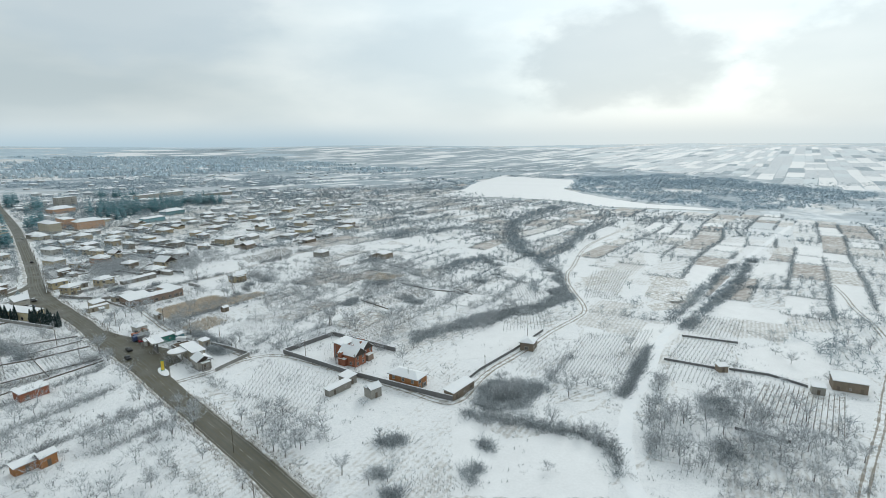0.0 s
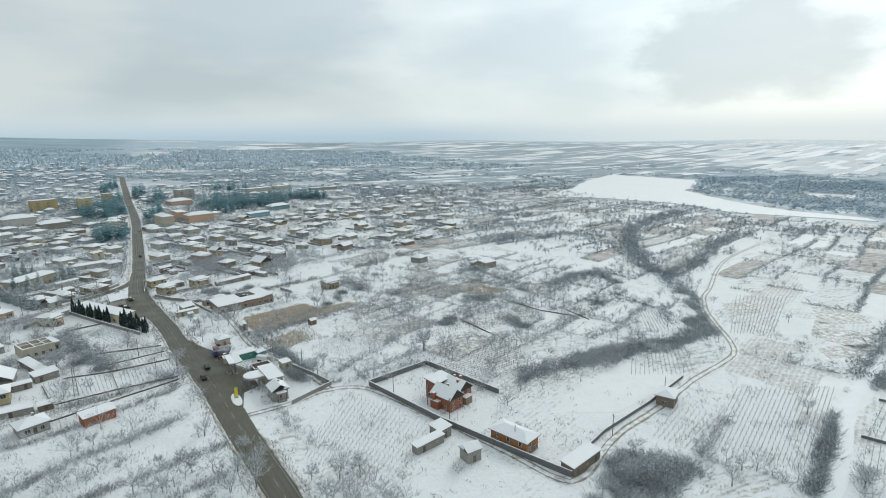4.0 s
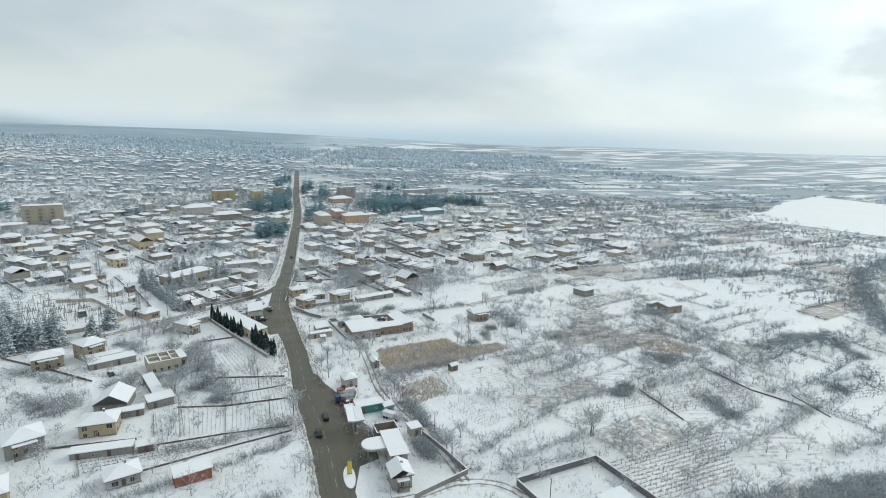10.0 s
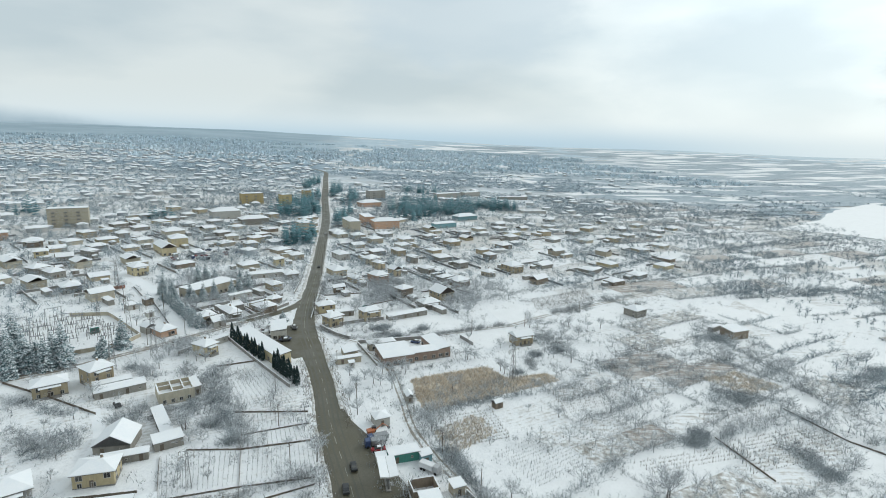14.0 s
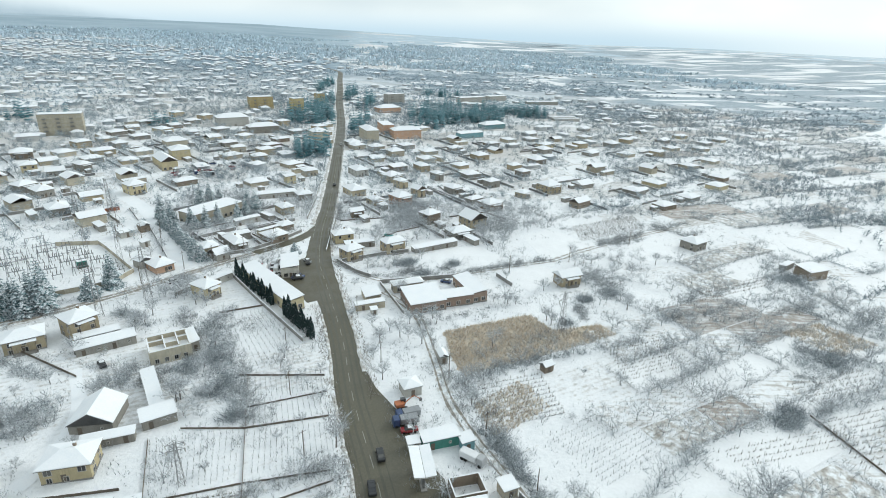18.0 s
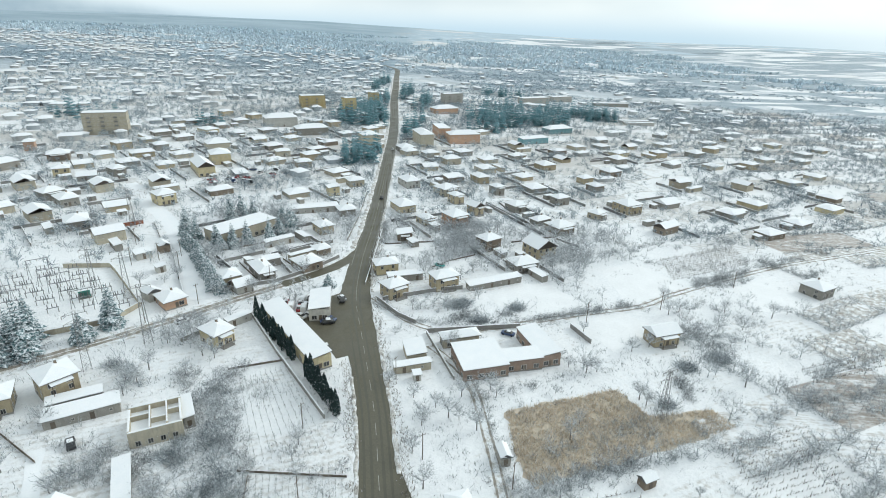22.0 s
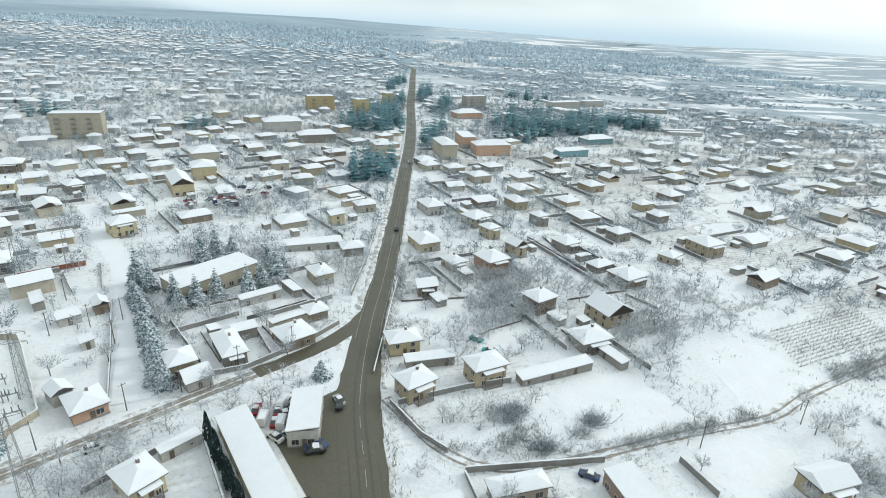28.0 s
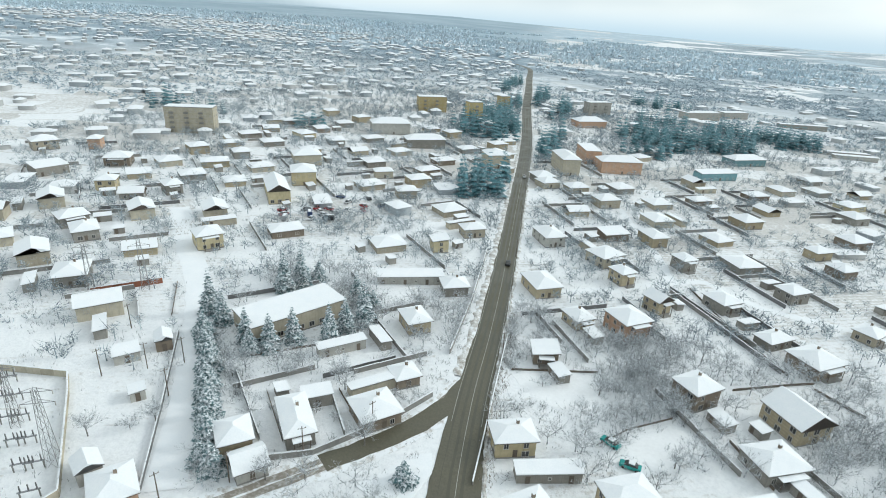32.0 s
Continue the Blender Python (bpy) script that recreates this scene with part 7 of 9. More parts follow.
PLOT_HEDGES = [
    [(60.3, 141.4), (70.4, 124.6), (82.5, 112.6), (100, 116.5)], [(100, 116), (121, 126), (138, 130.6), (145.6, 115), (154.6, 101.5), (159, 93)], [(103.5, 60), (119.8, 68.7), (137.3, 74.8)],
    [(12.7, 46), (17.2, 32.5), (21.4, 22.8), (26.3, 14.2)], [(7.5, 68.9), (26.8, 80.6), (47.5, 87.7), (67.9, 95.3)], [(135.6, 89.6), (140.7, 76.7), (143.5, 63.7)],
    [(32.7, 19.6), (48.5, 32.8), (64.3, 44.9)], [(37.8, 11.2), (50.4, 13.6), (64.6, 17.7)], [(105.5, 60.5), (127.5, 67.5), (151.3, 74)], [(136.5, 77.8), (150.4, 64.5), (166.3, 52.4)],
    [(153.3, 57), (179, 64.1), (206.6, 70.8)], [(206.6, 70.8), (206, 48.3), (208, 29)], [(157.4, 129.9), (157.9, 102.8), (159.7, 81.9)], [(122.8, 94.9), (134.8, 89.8), (145.8, 83.6)],
    [(226.6, 191.3), (287, 203.9), (295.5, 180.1)], [(295.5, 180.1), (268.9, 119.9), (265.7, 105.2)], [(155.4, 145.5), (162.9, 110.8), (184, 102.6)], [(210.5, 223.8), (254.3, 240.5), (304.5, 259.6)],
    [(72.8, 74.4), (94.2, 90.9), (122.6, 106.5)], [(87.4, 106.3), (117.5, 115.3), (148.4, 125.8)], [(139.6, 38.7), (162.6, 44.6), (172, 34.1)], [(145.3, 15.9), (164.8, 21.2), (184.2, 27.5)],
    [(48.9, 135), (74.8, 144), (94.2, 135.5)], [(58.8, 102), (79.2, 107.2), (101.7, 130.2)], [(116.3, -74.1), (123.5, -83.5), (132.9, -94.3)], [(140.7, -60.7), (128.1, -66.8), (116.6, -72.4)],
    [(205.6, -33.9), (210.4, -44.7), (221.9, -54.6)], [(101.9, -1.4), (87.8, -4.4), (76.4, -12.8)], [(150, -96), (140, -103), (120, -114), (104, -127)], [(222, -54), (252, -42), (300, -26)],
]
for k, p in enumerate(PLOT_HEDGES):
    thick += [tuple(q) for q in along(p, 1.2, 0.9, 170 + k) if noise.noise(Vector((q[0] / 7, q[1] / 7, 3.0))) > -0.25]
thick += inner_hedge
for x, y, r, n in MOUNDS:
    q = r_patch.normal(0, 0.42, (int(n * 1.3), 2)) * (r * 1.4, r)
    thick += [tuple(p) for p in np.array([x, y]) + q @ np.stack([E1, E2])]
thick += [tuple(q) for k in (0, 1, 2, 3) for q in along(HEDGES[k][0], HEDGES[k][2], HEDGES[k][1], 140 + k)]
thick = [q for q in thick if q[0] < 235 or noise.noise(Vector((q[0] / 13, q[1] / 13, 5.0))) > -0.12]
thick = keep_where(np.array(thick), lambda x, y: free_spot(x, y, 0.4))
THICK = [bush(110 + k, (2.3, 2.9, 2.0, 3.4)[k], 14, 0.085) for k in range(4)]
scatter_mesh("thicket", THICK, thick, M_THICKET, 23, 0.4, 1.25, "dense blue-grey thicket of frosted brush along stream and lanes", "thicket", 0.85)
parcel_far = keep_where(np.array([q for q in parcel_hedge if not close_by(*q)]), lambda x, y: free_spot(x, y, 0.4))
scatter_mesh("parcel_hedge", MIDBUSH, parcel_far, M_THICKET, 24, 0.6, 1.5, "blue-grey hedges between the plots of the plain", "hedge", 0.9)

wood_spots = np.concatenate([r_patch.normal(0, 0.55, (n, 2)) * (sx, sy) @ np.stack([E1, E2]) + (cx, cy) for (cx, cy), (sx, sy), n in
                             [((95, -73), (12, 8), 26), ((140, -140), (14, 14), 26), ((150, -2), (40, 4), 40), ((240, -115), (24, 18), 60), ((300, -105), (30, 20), 60), ((-17, 206), (12, 9), 18), ((-6, 224), (10, 14), 16), ((38, 203), (20, 7), 8), ((22, -62), (8, 12), 24), ((225, 110), (30, 14), 60), ((170, 80), (20, 6), 22)]])
wild = keep_where(np.concatenate([keep_where(edge_points(3600, -330, 540, -260, 620, 19), lambda x, y: not parcel_free(x, y) and not in_view_zone(x, y)), np.array(parcel_trees), np.concatenate([along(p, 4.5, 1.5, 230 + k) for k, p in enumerate(PLOT_HEDGES)]), np.concatenate([r_patch.uniform((105, -166), (172, -112), (150, 2)), r_patch.uniform((60, -30), (260, 130), (160, 2))]), along(HEDGES[0][0], 0.8, 12, 91), along(HEDGES[1][0], 1.2, 8, 95), along(HEDGES[3][0], 3, 8, 92), along(HEDGES[2][0], 3.5, 4, 93), wood_spots, keep_where(winding(9000, 60, 560, 60, 640, 75, 0.075, 3), lambda x, y: not in_view_zone(x, y) and r_patch.rand() < 0.4), np.stack([r_far.uniform(-170, -15, 260), r_far.uniform(-120, 70, 260)], 1)]),
                  lambda x, y: free_spot(x, y, 1.0) and open_ground(x, y))
town_trees = keep_where(np.stack([r_far.uniform(-340, 330, 36000), r_far.uniform(110, 660, 36000)], 1),
                        lambda x, y: (is_town(x, y) or (x > 50 and y > 225) or (x < 60 and y > 165 and x > -50) or x < -60) and free_spot(x, y, 0.5) and open_ground(x, y) and r_patch.rand() < 0.9 * max(0.2 if x < road_x(y) else 0.14, 1.25 * plot_value(x, y) - 0.3) * (0.5 if x > 50 and y > 225 else 1.0))
tree_near, tree_far = split(np.concatenate([wild, town_trees, keep_where(np.array(inner_trees), lambda x, y: free_spot(x, y, 1.0))]))
scatter_mesh("orchard_trees", WILD, tree_near, M_TWIG, 4, 0.6, 1.15, "bare fruit trees and saplings in gardens and hedges", "trees")
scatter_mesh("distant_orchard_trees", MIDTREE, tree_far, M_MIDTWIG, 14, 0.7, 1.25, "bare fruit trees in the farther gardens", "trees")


# the open plateau beyond the fields, and the haze-tinted woods behind it

poly_sheet("plateau_field", roughen(PLATEAU, 30, 4, 3), 0.9, M_OPENSNOW, "wide open snow field on the plateau", "snow field")


WEED = []
for k in range(5):
    rng_f = random.Random(400 + k)
    v, f = [], []
    for _ in range(5):
        o = (rng_f.gauss(0, 0.5), rng_f.gauss(0, 0.5), 0)
        blade(v, f, o, (o[0] + rng_f.gauss(0, 0.2), o[1] + rng_f.gauss(0, 0.2), rng_f.uniform(0.3, 0.9)), 0.10, rng_f)
    WEED.append((v, f))
weeds = np.stack([r_far.uniform(-190, 240, 78000), r_far.uniform(-170, 330, 78000)], 1)
weeds = keep_where(weeds, lambda x, y: noise.noise(Vector((x / 13, y / 13, 6))) + 0.5 * noise.noise(Vector((x / 3, y / 3, 2))) > 0.05 and free_spot(x, y, 0.2) and (open_ground(x, y) or r_patch.rand() < 0.12) and (not inside(x, y, INNER) or r_patch.rand() < 0.35))
scatter_mesh("dry_weeds", WEED, weeds, M_SHRUB, 21, 0.6, 1.5, "tufts of dry weeds poking through the snow", "weeds")


brush = np.array([(road_x(y) + s * (w + r_patch.uniform(-0.3, 2.2)), y) for s, w, y0, y1 in ((1, 5.0, 62, 150), (-1, 4.6, 78, 112), (1, 4.6, 160, 230), (1, 4.4, -120, -20), (-1, 4.4, -120, 70)) for y in np.arange(y0, y1, 0.28)])
scatter_mesh("roadside_brush", WEED, brush, M_VINE, 22, 0.8, 1.9, "dry brown stalks and brushwood along the road edge", "brushwood", 0.7)


def far_wood(x, y):
    """Woods and gardens thin out over the open fields."""
    if inside(x, y, PLATEAU):
        return False
    n = noise.noise(Vector((x / 210.0, y / 150.0, 3.0)))
    return n > -0.22 + 0.22 * (x > 250)


far_t = np.concatenate([np.stack([r_far.uniform(-1500, 420, 27000), r_far.uniform(300, 2200, 27000)], 1), np.stack([r_far.uniform(-800, 300, 16000), r_far.uniform(420, 1100, 16000)], 1), np.stack([r_far.uniform(230, 1500, 9000), r_far.uniform(-200, 1500, 9000)], 1), edge_points(12000, 180, 1100, -300, 1000, 29), edge_points(7000, 30, 720, 600, 1300, 31), edge_points(9000, 250, 1500, 300, 1500, 33)])
far_t = keep_where(far_t, lambda x, y: far_wood(x, y) and not near_road(x, min(y, 2900), 9) and not (-340 < x < 520 and y < 600) and clear_of(x, y, 1.0) and r_patch.rand() < 0.8)
east = np.stack([r_far.uniform(170, 620, 16000), r_far.uniform(170, 800, 16000)], 1)
east = keep_where(east, lambda x, y: x - 170 > 0.25 * (420 - y) and not inside(x, y, PLATEAU) and free_spot(x, y, 1.0) and r_patch.rand() < 0.9 * plot_value(x, y) - 0.3)
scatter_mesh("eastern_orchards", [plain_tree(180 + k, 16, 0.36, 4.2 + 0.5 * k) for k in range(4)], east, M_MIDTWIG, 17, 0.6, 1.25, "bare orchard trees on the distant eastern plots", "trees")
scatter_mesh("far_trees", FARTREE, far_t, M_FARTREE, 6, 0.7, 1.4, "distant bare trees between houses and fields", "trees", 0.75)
park = np.stack([r_far.uniform(610, 1340, 9000), r_far.uniform(170, 770, 9000)], 1)
park = keep_where(park, lambda x, y: inside(x, y, PARK) and noise.noise(Vector((x / 60.0, y / 40.0, 1.0))) > -0.25)
scatter_mesh("plateau_wood", FARTREE, park, M_FARWOOD, 16, 1.2, 2.0, "snow-flecked wood behind the plateau field, tinted blue-grey for haze", "woods", 0.8)
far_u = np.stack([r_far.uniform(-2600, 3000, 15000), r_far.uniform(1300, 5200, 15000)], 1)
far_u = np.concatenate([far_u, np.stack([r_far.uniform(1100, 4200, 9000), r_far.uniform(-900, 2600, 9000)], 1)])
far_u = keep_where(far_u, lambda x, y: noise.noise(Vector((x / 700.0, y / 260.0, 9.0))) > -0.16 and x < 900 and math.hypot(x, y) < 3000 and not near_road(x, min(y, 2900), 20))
scatter_mesh("far_woods", CLUMP, far_u, M_HAZEWOOD, 7, 0.8, 1.7, "distant snow-flecked woods on the plain, tinted pale blue for haze", "woods")

# single trees that stand out near the flight
LONE = [(71, 28, 4, 1.1), (62, 22, 0, 0.8), (40, 8, 3, 0.8), (25, 19, 4, 0.8), (22, 27, 1, 1.0), (-8, 92, 0, 0.7), (-14, 96, 2, 0.7), (-30, 62, 3, 0.6), (49, 134, 2, 0.8), (-20, 99, 0, 0.8), (-17, 92, 1, 1.0), (-92, 113, 5, 0.8), (-88, 117, 7, 0.9), (-84, 121, 0, 0.8), (-97, 120, 2, 0.8), (-80, 100, 1, 0.9), (-66, 104, 0, 0.6), (63, 166, 4, 0.8), (70, 160, 3, 1.0), (84, 150, 1, 1.0)]
LONE += [(15, 218, 3, 1.2), (18, 224, 4, 0.7), (-14, 146, 2, 0.7), (20, 122, 3, 0.9), (30, 118, 1, 0.9), (14, -55, 4, 0.9), (18, -62, 0, 1.0), (22, -70, 2, 0.9), (12, -44, 5, 0.9), (27, -88, 4, 0.8), (31, -96, 0, 0.9), (0, -34, 4, 0.9), (-3, -24, 2, 0.8), (112, -130, 4, 1.0), (122, -118, 0, 1.0), (138, -122, 2, 1.0), (150, -128, 4, 1.1), (148, -98, 1, 1.2), (128, -108, 0, 1.0), (96, -108, 5, 0.9)]
LONE += [(75, -88, 1, 0.8), (133, -140, 4, 1.0), (165, -140, 2, 1.1), (172, -134, 0, 1.0)]
for k, (x, y, t, s) in enumerate(LONE + LONE_MORE):
    tree_thing(x, y, t, s, k * 47)
r_lone = random.Random(3)
made = 0
while made < 190:
    x, y = r_lone.uniform(-135, 190), r_lone.uniform(-150, 235)
    if not free_spot(x, y, 1.5) or not open_ground(x, y):
        continue
    if in_view_zone(x, y) and r_lone.random() < 0.6 or x > road_x(y) and 15 < y < 235 and r_lone.random() < 0.75:
        continue
    tree_thing(x, y, r_lone.randrange(8), r_lone.uniform(0.45, 0.85), r_lone.uniform(0, 360))
    made += 1


# ---- vineyards, reeds and walls ----
def vineyard(a, b, c, spacing, seed, soil, label):
    """Rows of posts and pruned vines over a field with corner a, rows along a-b, set out along a-c."""
    a, b, c = np.array(a, float), np.array(b, float), np.array(c, float)
    r = np.random.RandomState(seed)
    along_row, across = b - a, c - a
    L, D = np.linalg.norm(along_row), np.linalg.norm(across)
    v, f, slots = [], [], []
    rng = random.Random(seed)
    for i in range(max(2, int(D / spacing))):
        o = a + across * (i + 0.5) / max(2, int(D / spacing))
        n = int(L / 1.1)
        if soil:
            side = np.array((along_row[1], -along_row[0])) / L * 0.10
            m = int(L / 4)
            for k in range(m):
                p, q = o + along_row * k / m, o + along_row * (k + 1) / m
                w1 = rng.uniform(0.4, 1.1)
                s = len(v)
                for pt, sg in ((p, -1), (p, 1), (q, 1), (q, -1)):
                    g = pt + side * sg * w1
                    v.append((g[0], g[1], gz(*g) + 0.05))
                f += [(s, s + 1, s + 2), (s, s + 2, s + 3)]
                slots += [1, 1]
        for k in range(n):
            p = o + along_row * (k + rng.uniform(0.2, 0.8)) / n
            z = gz(*p)
            if k % 4 == 0:
                s = len(v)
                limb(v, f, (p[0], p[1], z - 0.1), (p[0], p[1], z + 1.5), 0.05, 0.05, 3)
                slots += [0] * (len(f) - len(slots))
            if rng.random() < 0.9:
                for _ in range(7):
                    az = rng.uniform(0, 6.283)
                    d = (along_row / L) * rng.uniform(-0.7, 0.7)
                    blade(v, f, (p[0], p[1], z), (p[0] + d[0] + math.cos(az) * 0.2, p[1] + d[1] + math.sin(az) * 0.2, z + rng.uniform(0.5, 1.15)), 0.085, rng)
                slots += [0] * (len(f) - len(slots))
    me = mesh_of("vine_rows", v, np.array(f), [M_VINE, M_SHRUB], slots)
    tagged(new("vine_rows", me), label, "vineyard", kind="stuff")


def vine_plot(a, b, c, d, spacing, seed, soil, label, gap=1.0):
    """Rows of vines over a four-cornered field: from the edge a-c to the edge b-d."""
    a, b, c, d = (np.array(q, float) for q in (a, b, c, d))
    rng = random.Random(seed)
    n = max(2, int((np.linalg.norm(c - a) + np.linalg.norm(d - b)) / 2 / spacing))
    v, f = [], []
    for i in range(n):
        t = (i + 0.5) / n
        p, q = a + (c - a) * t, b + (d - b) * t
        L = np.linalg.norm(q - p)
        way = (q - p) / L
        for k in range(int(L / gap)):
            g = p + way * gap * (k + rng.uniform(0.25, 0.75))
            z = gz(*g)
            if k % 4 == 0:
                limb(v, f, (g[0], g[1], z - 0.1), (g[0], g[1], z + 1.5), 0.05, 0.05, 3)
            if rng.random() < 0.08:
                continue
            for _ in range(6):
                az, r2 = rng.uniform(0, 6.283), rng.uniform(-0.6, 0.6)
                blade(v, f, (g[0], g[1], z), (g[0] + way[0] * r2 + math.cos(az) * 0.18, g[1] + way[1] * r2 + math.sin(az) * 0.18, z + rng.uniform(0.45, 1.0)), 0.075, rng)
            if soil:
                s = rng.uniform(0.25, 0.55)
                m = len(v)
                u = np.array((-way[1], way[0])) * 0.14
                for pt in (g - way * gap * s - u, g + way * gap * s - u, g + way * gap * s + u, g - way * gap * s + u):
                    v.append((pt[0], pt[1], gz(*pt) + 0.065))
                f += [(m, m + 1, m + 2), (m, m + 2, m + 3)]
    tagged(new("vine_rows", mesh_of("vine_rows", v, np.array(f), [M_VINE if soil else M_VINEROW])), label, "vineyard", kind="stuff")


V = "rows of pruned vines and posts in the snow"
vine_plot((-66.8, 98), (-53, 71.3), (-55.7, 107.6), (-34.5, 76.4), 1.5, 86, False, V)
vineyard((-170, 255), (-186, 238), (-156, 246), 2.4, 16, True, V)

DRY = "rows of vines with brown dry weeds along them"
vine_plot((132.5, -47.5), (110, -59.8), (140.7, -60.7), (116.4, -72), 1.5, 61, False, V)
vine_plot((162.9, -45.4), (119.1, -71.5), (198.4, -58.7), (138.1, -90), 1.5, 62, False, V)
vine_plot((269.1, 43.1), (211, -2.2), (296.3, 29.9), (231.5, -9.7), 1.8, 63, False, V)
vine_plot((172.1, -83.7), (152.9, -93.5), (182, -101), (163, -109), 1.5, 64, False, V)
vine_plot((68.4, 13.2), (114.3, 29.7), (75.9, -5.1), (105.9, 4.4), 1.7, 65, True, DRY)
vine_plot((199.4, 46.3), (175.4, 12.1), (210.3, 35.9), (196.2, 10.1), 1.5, 66, False, V)
vine_plot((203.4, -71), (172.9, -83.4), (216.6, -88.4), (182.4, -102.2), 1.5, 67, False, V)
vine_plot((240.2, -56.4), (209.6, -68.4), (249.1, -74.6), (221.4, -87.1), 1.5, 68, False, V)
vine_plot((182.4, -117.5), (152.6, -127.2), (196.3, -139.7), (163.1, -152.4), 1.5, 69, True, DRY)
vine_plot((136, -103.5), (109.7, -121.9), (142.3, -111.4), (115.5, -126.4), 1.5, 70, False, V)
vine_plot((111.5, -130.9), (103.4, -135.5), (119.4, -137.5), (110.4, -141.6), 1.5, 71, False, V)
vine_plot((31, 1.5), (10.5, -34), (53.5, -30), (30.5, -55), 1.5, 72, False, V)
vine_plot((147, -9), (135, -22), (181, -5), (160, -31), 2.0, 73, False, V)
vine_plot((27.2, 49.4), (78.4, 80.2), (37.2, 32.2), (86.7, 65.3), 1.4, 75, False, V)
vine_plot((38, -97.4), (39.1, -106.9), (50.6, -102.3), (52.6, -112.2), 1.5, 74, False, V)

G = "rows of dry garden stalks in the snow"
vine_plot((-66, 43), (-59, 27), (-46, 47.5), (-42.5, 32), 1.2, 81, False, G)
vine_plot((-43.5, 46.5), (-40.5, 33.5), (-25.5, 51), (-22, 37.5), 1.2, 82, False, G)
vine_plot((-76.5, 20), (-40.5, 30), (-72, 12.5), (-39, 26), 1.1, 83, True, G)
vine_plot((-46.8, 57.4), (-44.4, 48.4), (-29.2, 63), (-25.5, 52.4), 1.3, 84, False, G)
vine_plot((-50.8, 67.6), (-47.8, 58.4), (-31.7, 73.6), (-29.4, 64.6), 1.3, 85, False, G)

for k, ((a, b, c), gap, soil) in enumerate(PLOTS_ROWS):
    vineyard(a, b, c, gap * 0.68, 30 + k, soil, "rows of vines with dry weeds between them" if soil else V)


def reeds(outline, n, seed):
    """A stand of dry brown grass."""
    r = random.Random(seed)
    xs, ys = [p[0] for p in outline], [p[1] for p in outline]
    v, f = [], []
    k = 0
    while k < n:
        x, y = r.uniform(min(xs), max(xs)), r.uniform(min(ys), max(ys))
        inside = False
        for i in range(len(outline)):
            (x1, y1), (x2, y2) = outline[i], outline[i - 1]
            if (y1 > y) != (y2 > y) and x < (x2 - x1) * (y - y1) / (y2 - y1) + x1:
                inside = not inside
        if not inside:
            continue
        k += 1
        if noise.noise(Vector((x / 3, y / 3, 0))) < -0.42:
            continue
        z = gz(x, y)
        for _ in range(4):
            blade(v, f, (x + r.gauss(0, 0.15), y + r.gauss(0, 0.15), z), (x + r.gauss(0, 0.35), y + r.gauss(0, 0.35), z + r.uniform(0.6, 1.3)), 0.13, r)
    me = mesh_of("dry_grass", v, np.array(f), [M_DRYGRASS])
    tagged(new("dry_grass", me), "stand of dry brown grass and reeds in a snowy field", "dry grass", kind="stuff")


for o in ([(3.5, 97), (34, 110.5), (40, 100), (57, 105), (61, 99), (40, 88), (8, 73), (4.5, 84)], [(121, 104), (140, 112), (152, 98), (132, 90)]):
    poly_sheet("dry_litter", roughen(o, 1.5, 0.8, 4), 0.055, M_LITTER, "matted dry brown grass with snow caught in it", "dry grass")
reeds([(3.5, 97), (34, 110.5), (40, 100), (57, 105), (61, 99), (40, 88), (8, 73), (4.5, 84)], 5500, 5)
reeds([(121, 104), (140, 112), (152, 98), (132, 90)], 1500, 6)
reeds([(10, 60), (25, 72), (30, 60), (14, 46)], 900, 7)


def wall_line(name, pts, height, thick, mat, label, cap=True, seg=2.6):
    """A garden wall of cast bays between piers, with snow on top."""
    ob = empty(name, pts[0][0], pts[0][1])
    tagged(ob, label, "wall" if "wall" in name else "fence")
    base = ob.matrix_basis.translation
    for (x1, y1), (x2, y2) in zip(pts[:-1], pts[1:]):
        L = math.hypot(x2 - x1, y2 - y1)
        n = max(1, int(L / seg))
        rz = math.degrees(math.atan2(y2 - y1, x2 - x1))
        key = (name, round(L / n, 2), height, thick)
        if key not in BAYS:
            q = L / n
            BAYS[key] = (box_mesh("bay", q - 0.02, thick, -0.4, height, mat), box_mesh("snow_cap", q - 0.04, thick + 0.08, height, height + 0.12, M_ROOFSNOW, taper=0.97))
        for k in range(n):
            x, y = x1 + (x2 - x1) * (k + 0.5) / n, y1 + (y2 - y1) * (k + 0.5) / n
            b = new("bay", BAYS[key][0])
            b.parent = ob
            b.matrix_basis = pose(x - base.x, y - base.y, gz(x, y) - base.z, 0, 0, rz)
            if cap:
                s = new("snow_cap", BAYS[key][1])
                s.parent = b


BAYS = {}
wall_line("garden_wall", [(40.5, 4), (54.8, -29.2), (67, -52), (76, -68)], 1.9, 0.25, M_STEEL, "dark metal-sheet garden wall along a snowy lane")
wall_line("garden_wall", [(40.5, 4.5), (66.4, 14.3), (81, -18)], 1.9, 0.22, M_STEEL, "dark metal-sheet garden wall around the brick house")
wall_line("garden_wall", [(17.2, 29.6), (22.7, 20.3), (28, 9.5), (13, -0.5)], 1.5, 0.25, M_CONCRETE, "low grey concrete wall behind the filling station")
wall_line("garden_wall", [(-75.5, 132.5), (-59.6, 112), (-40, 88)], 1.4, 0.3, M_CONCRETE, "low concrete wall beside the cypress row")
wall_line("garden_wall", [(-19.7, 131), (9.5, 139)], 1.6, 0.25, M_CONCRETE, "grey concrete yard wall with snow on top")
wall_line("garden_wall", [(-19.7, 130.5), (-10, 108)], 1.2, 0.25, M_CONCRETE, "low concrete yard wall in the snow")
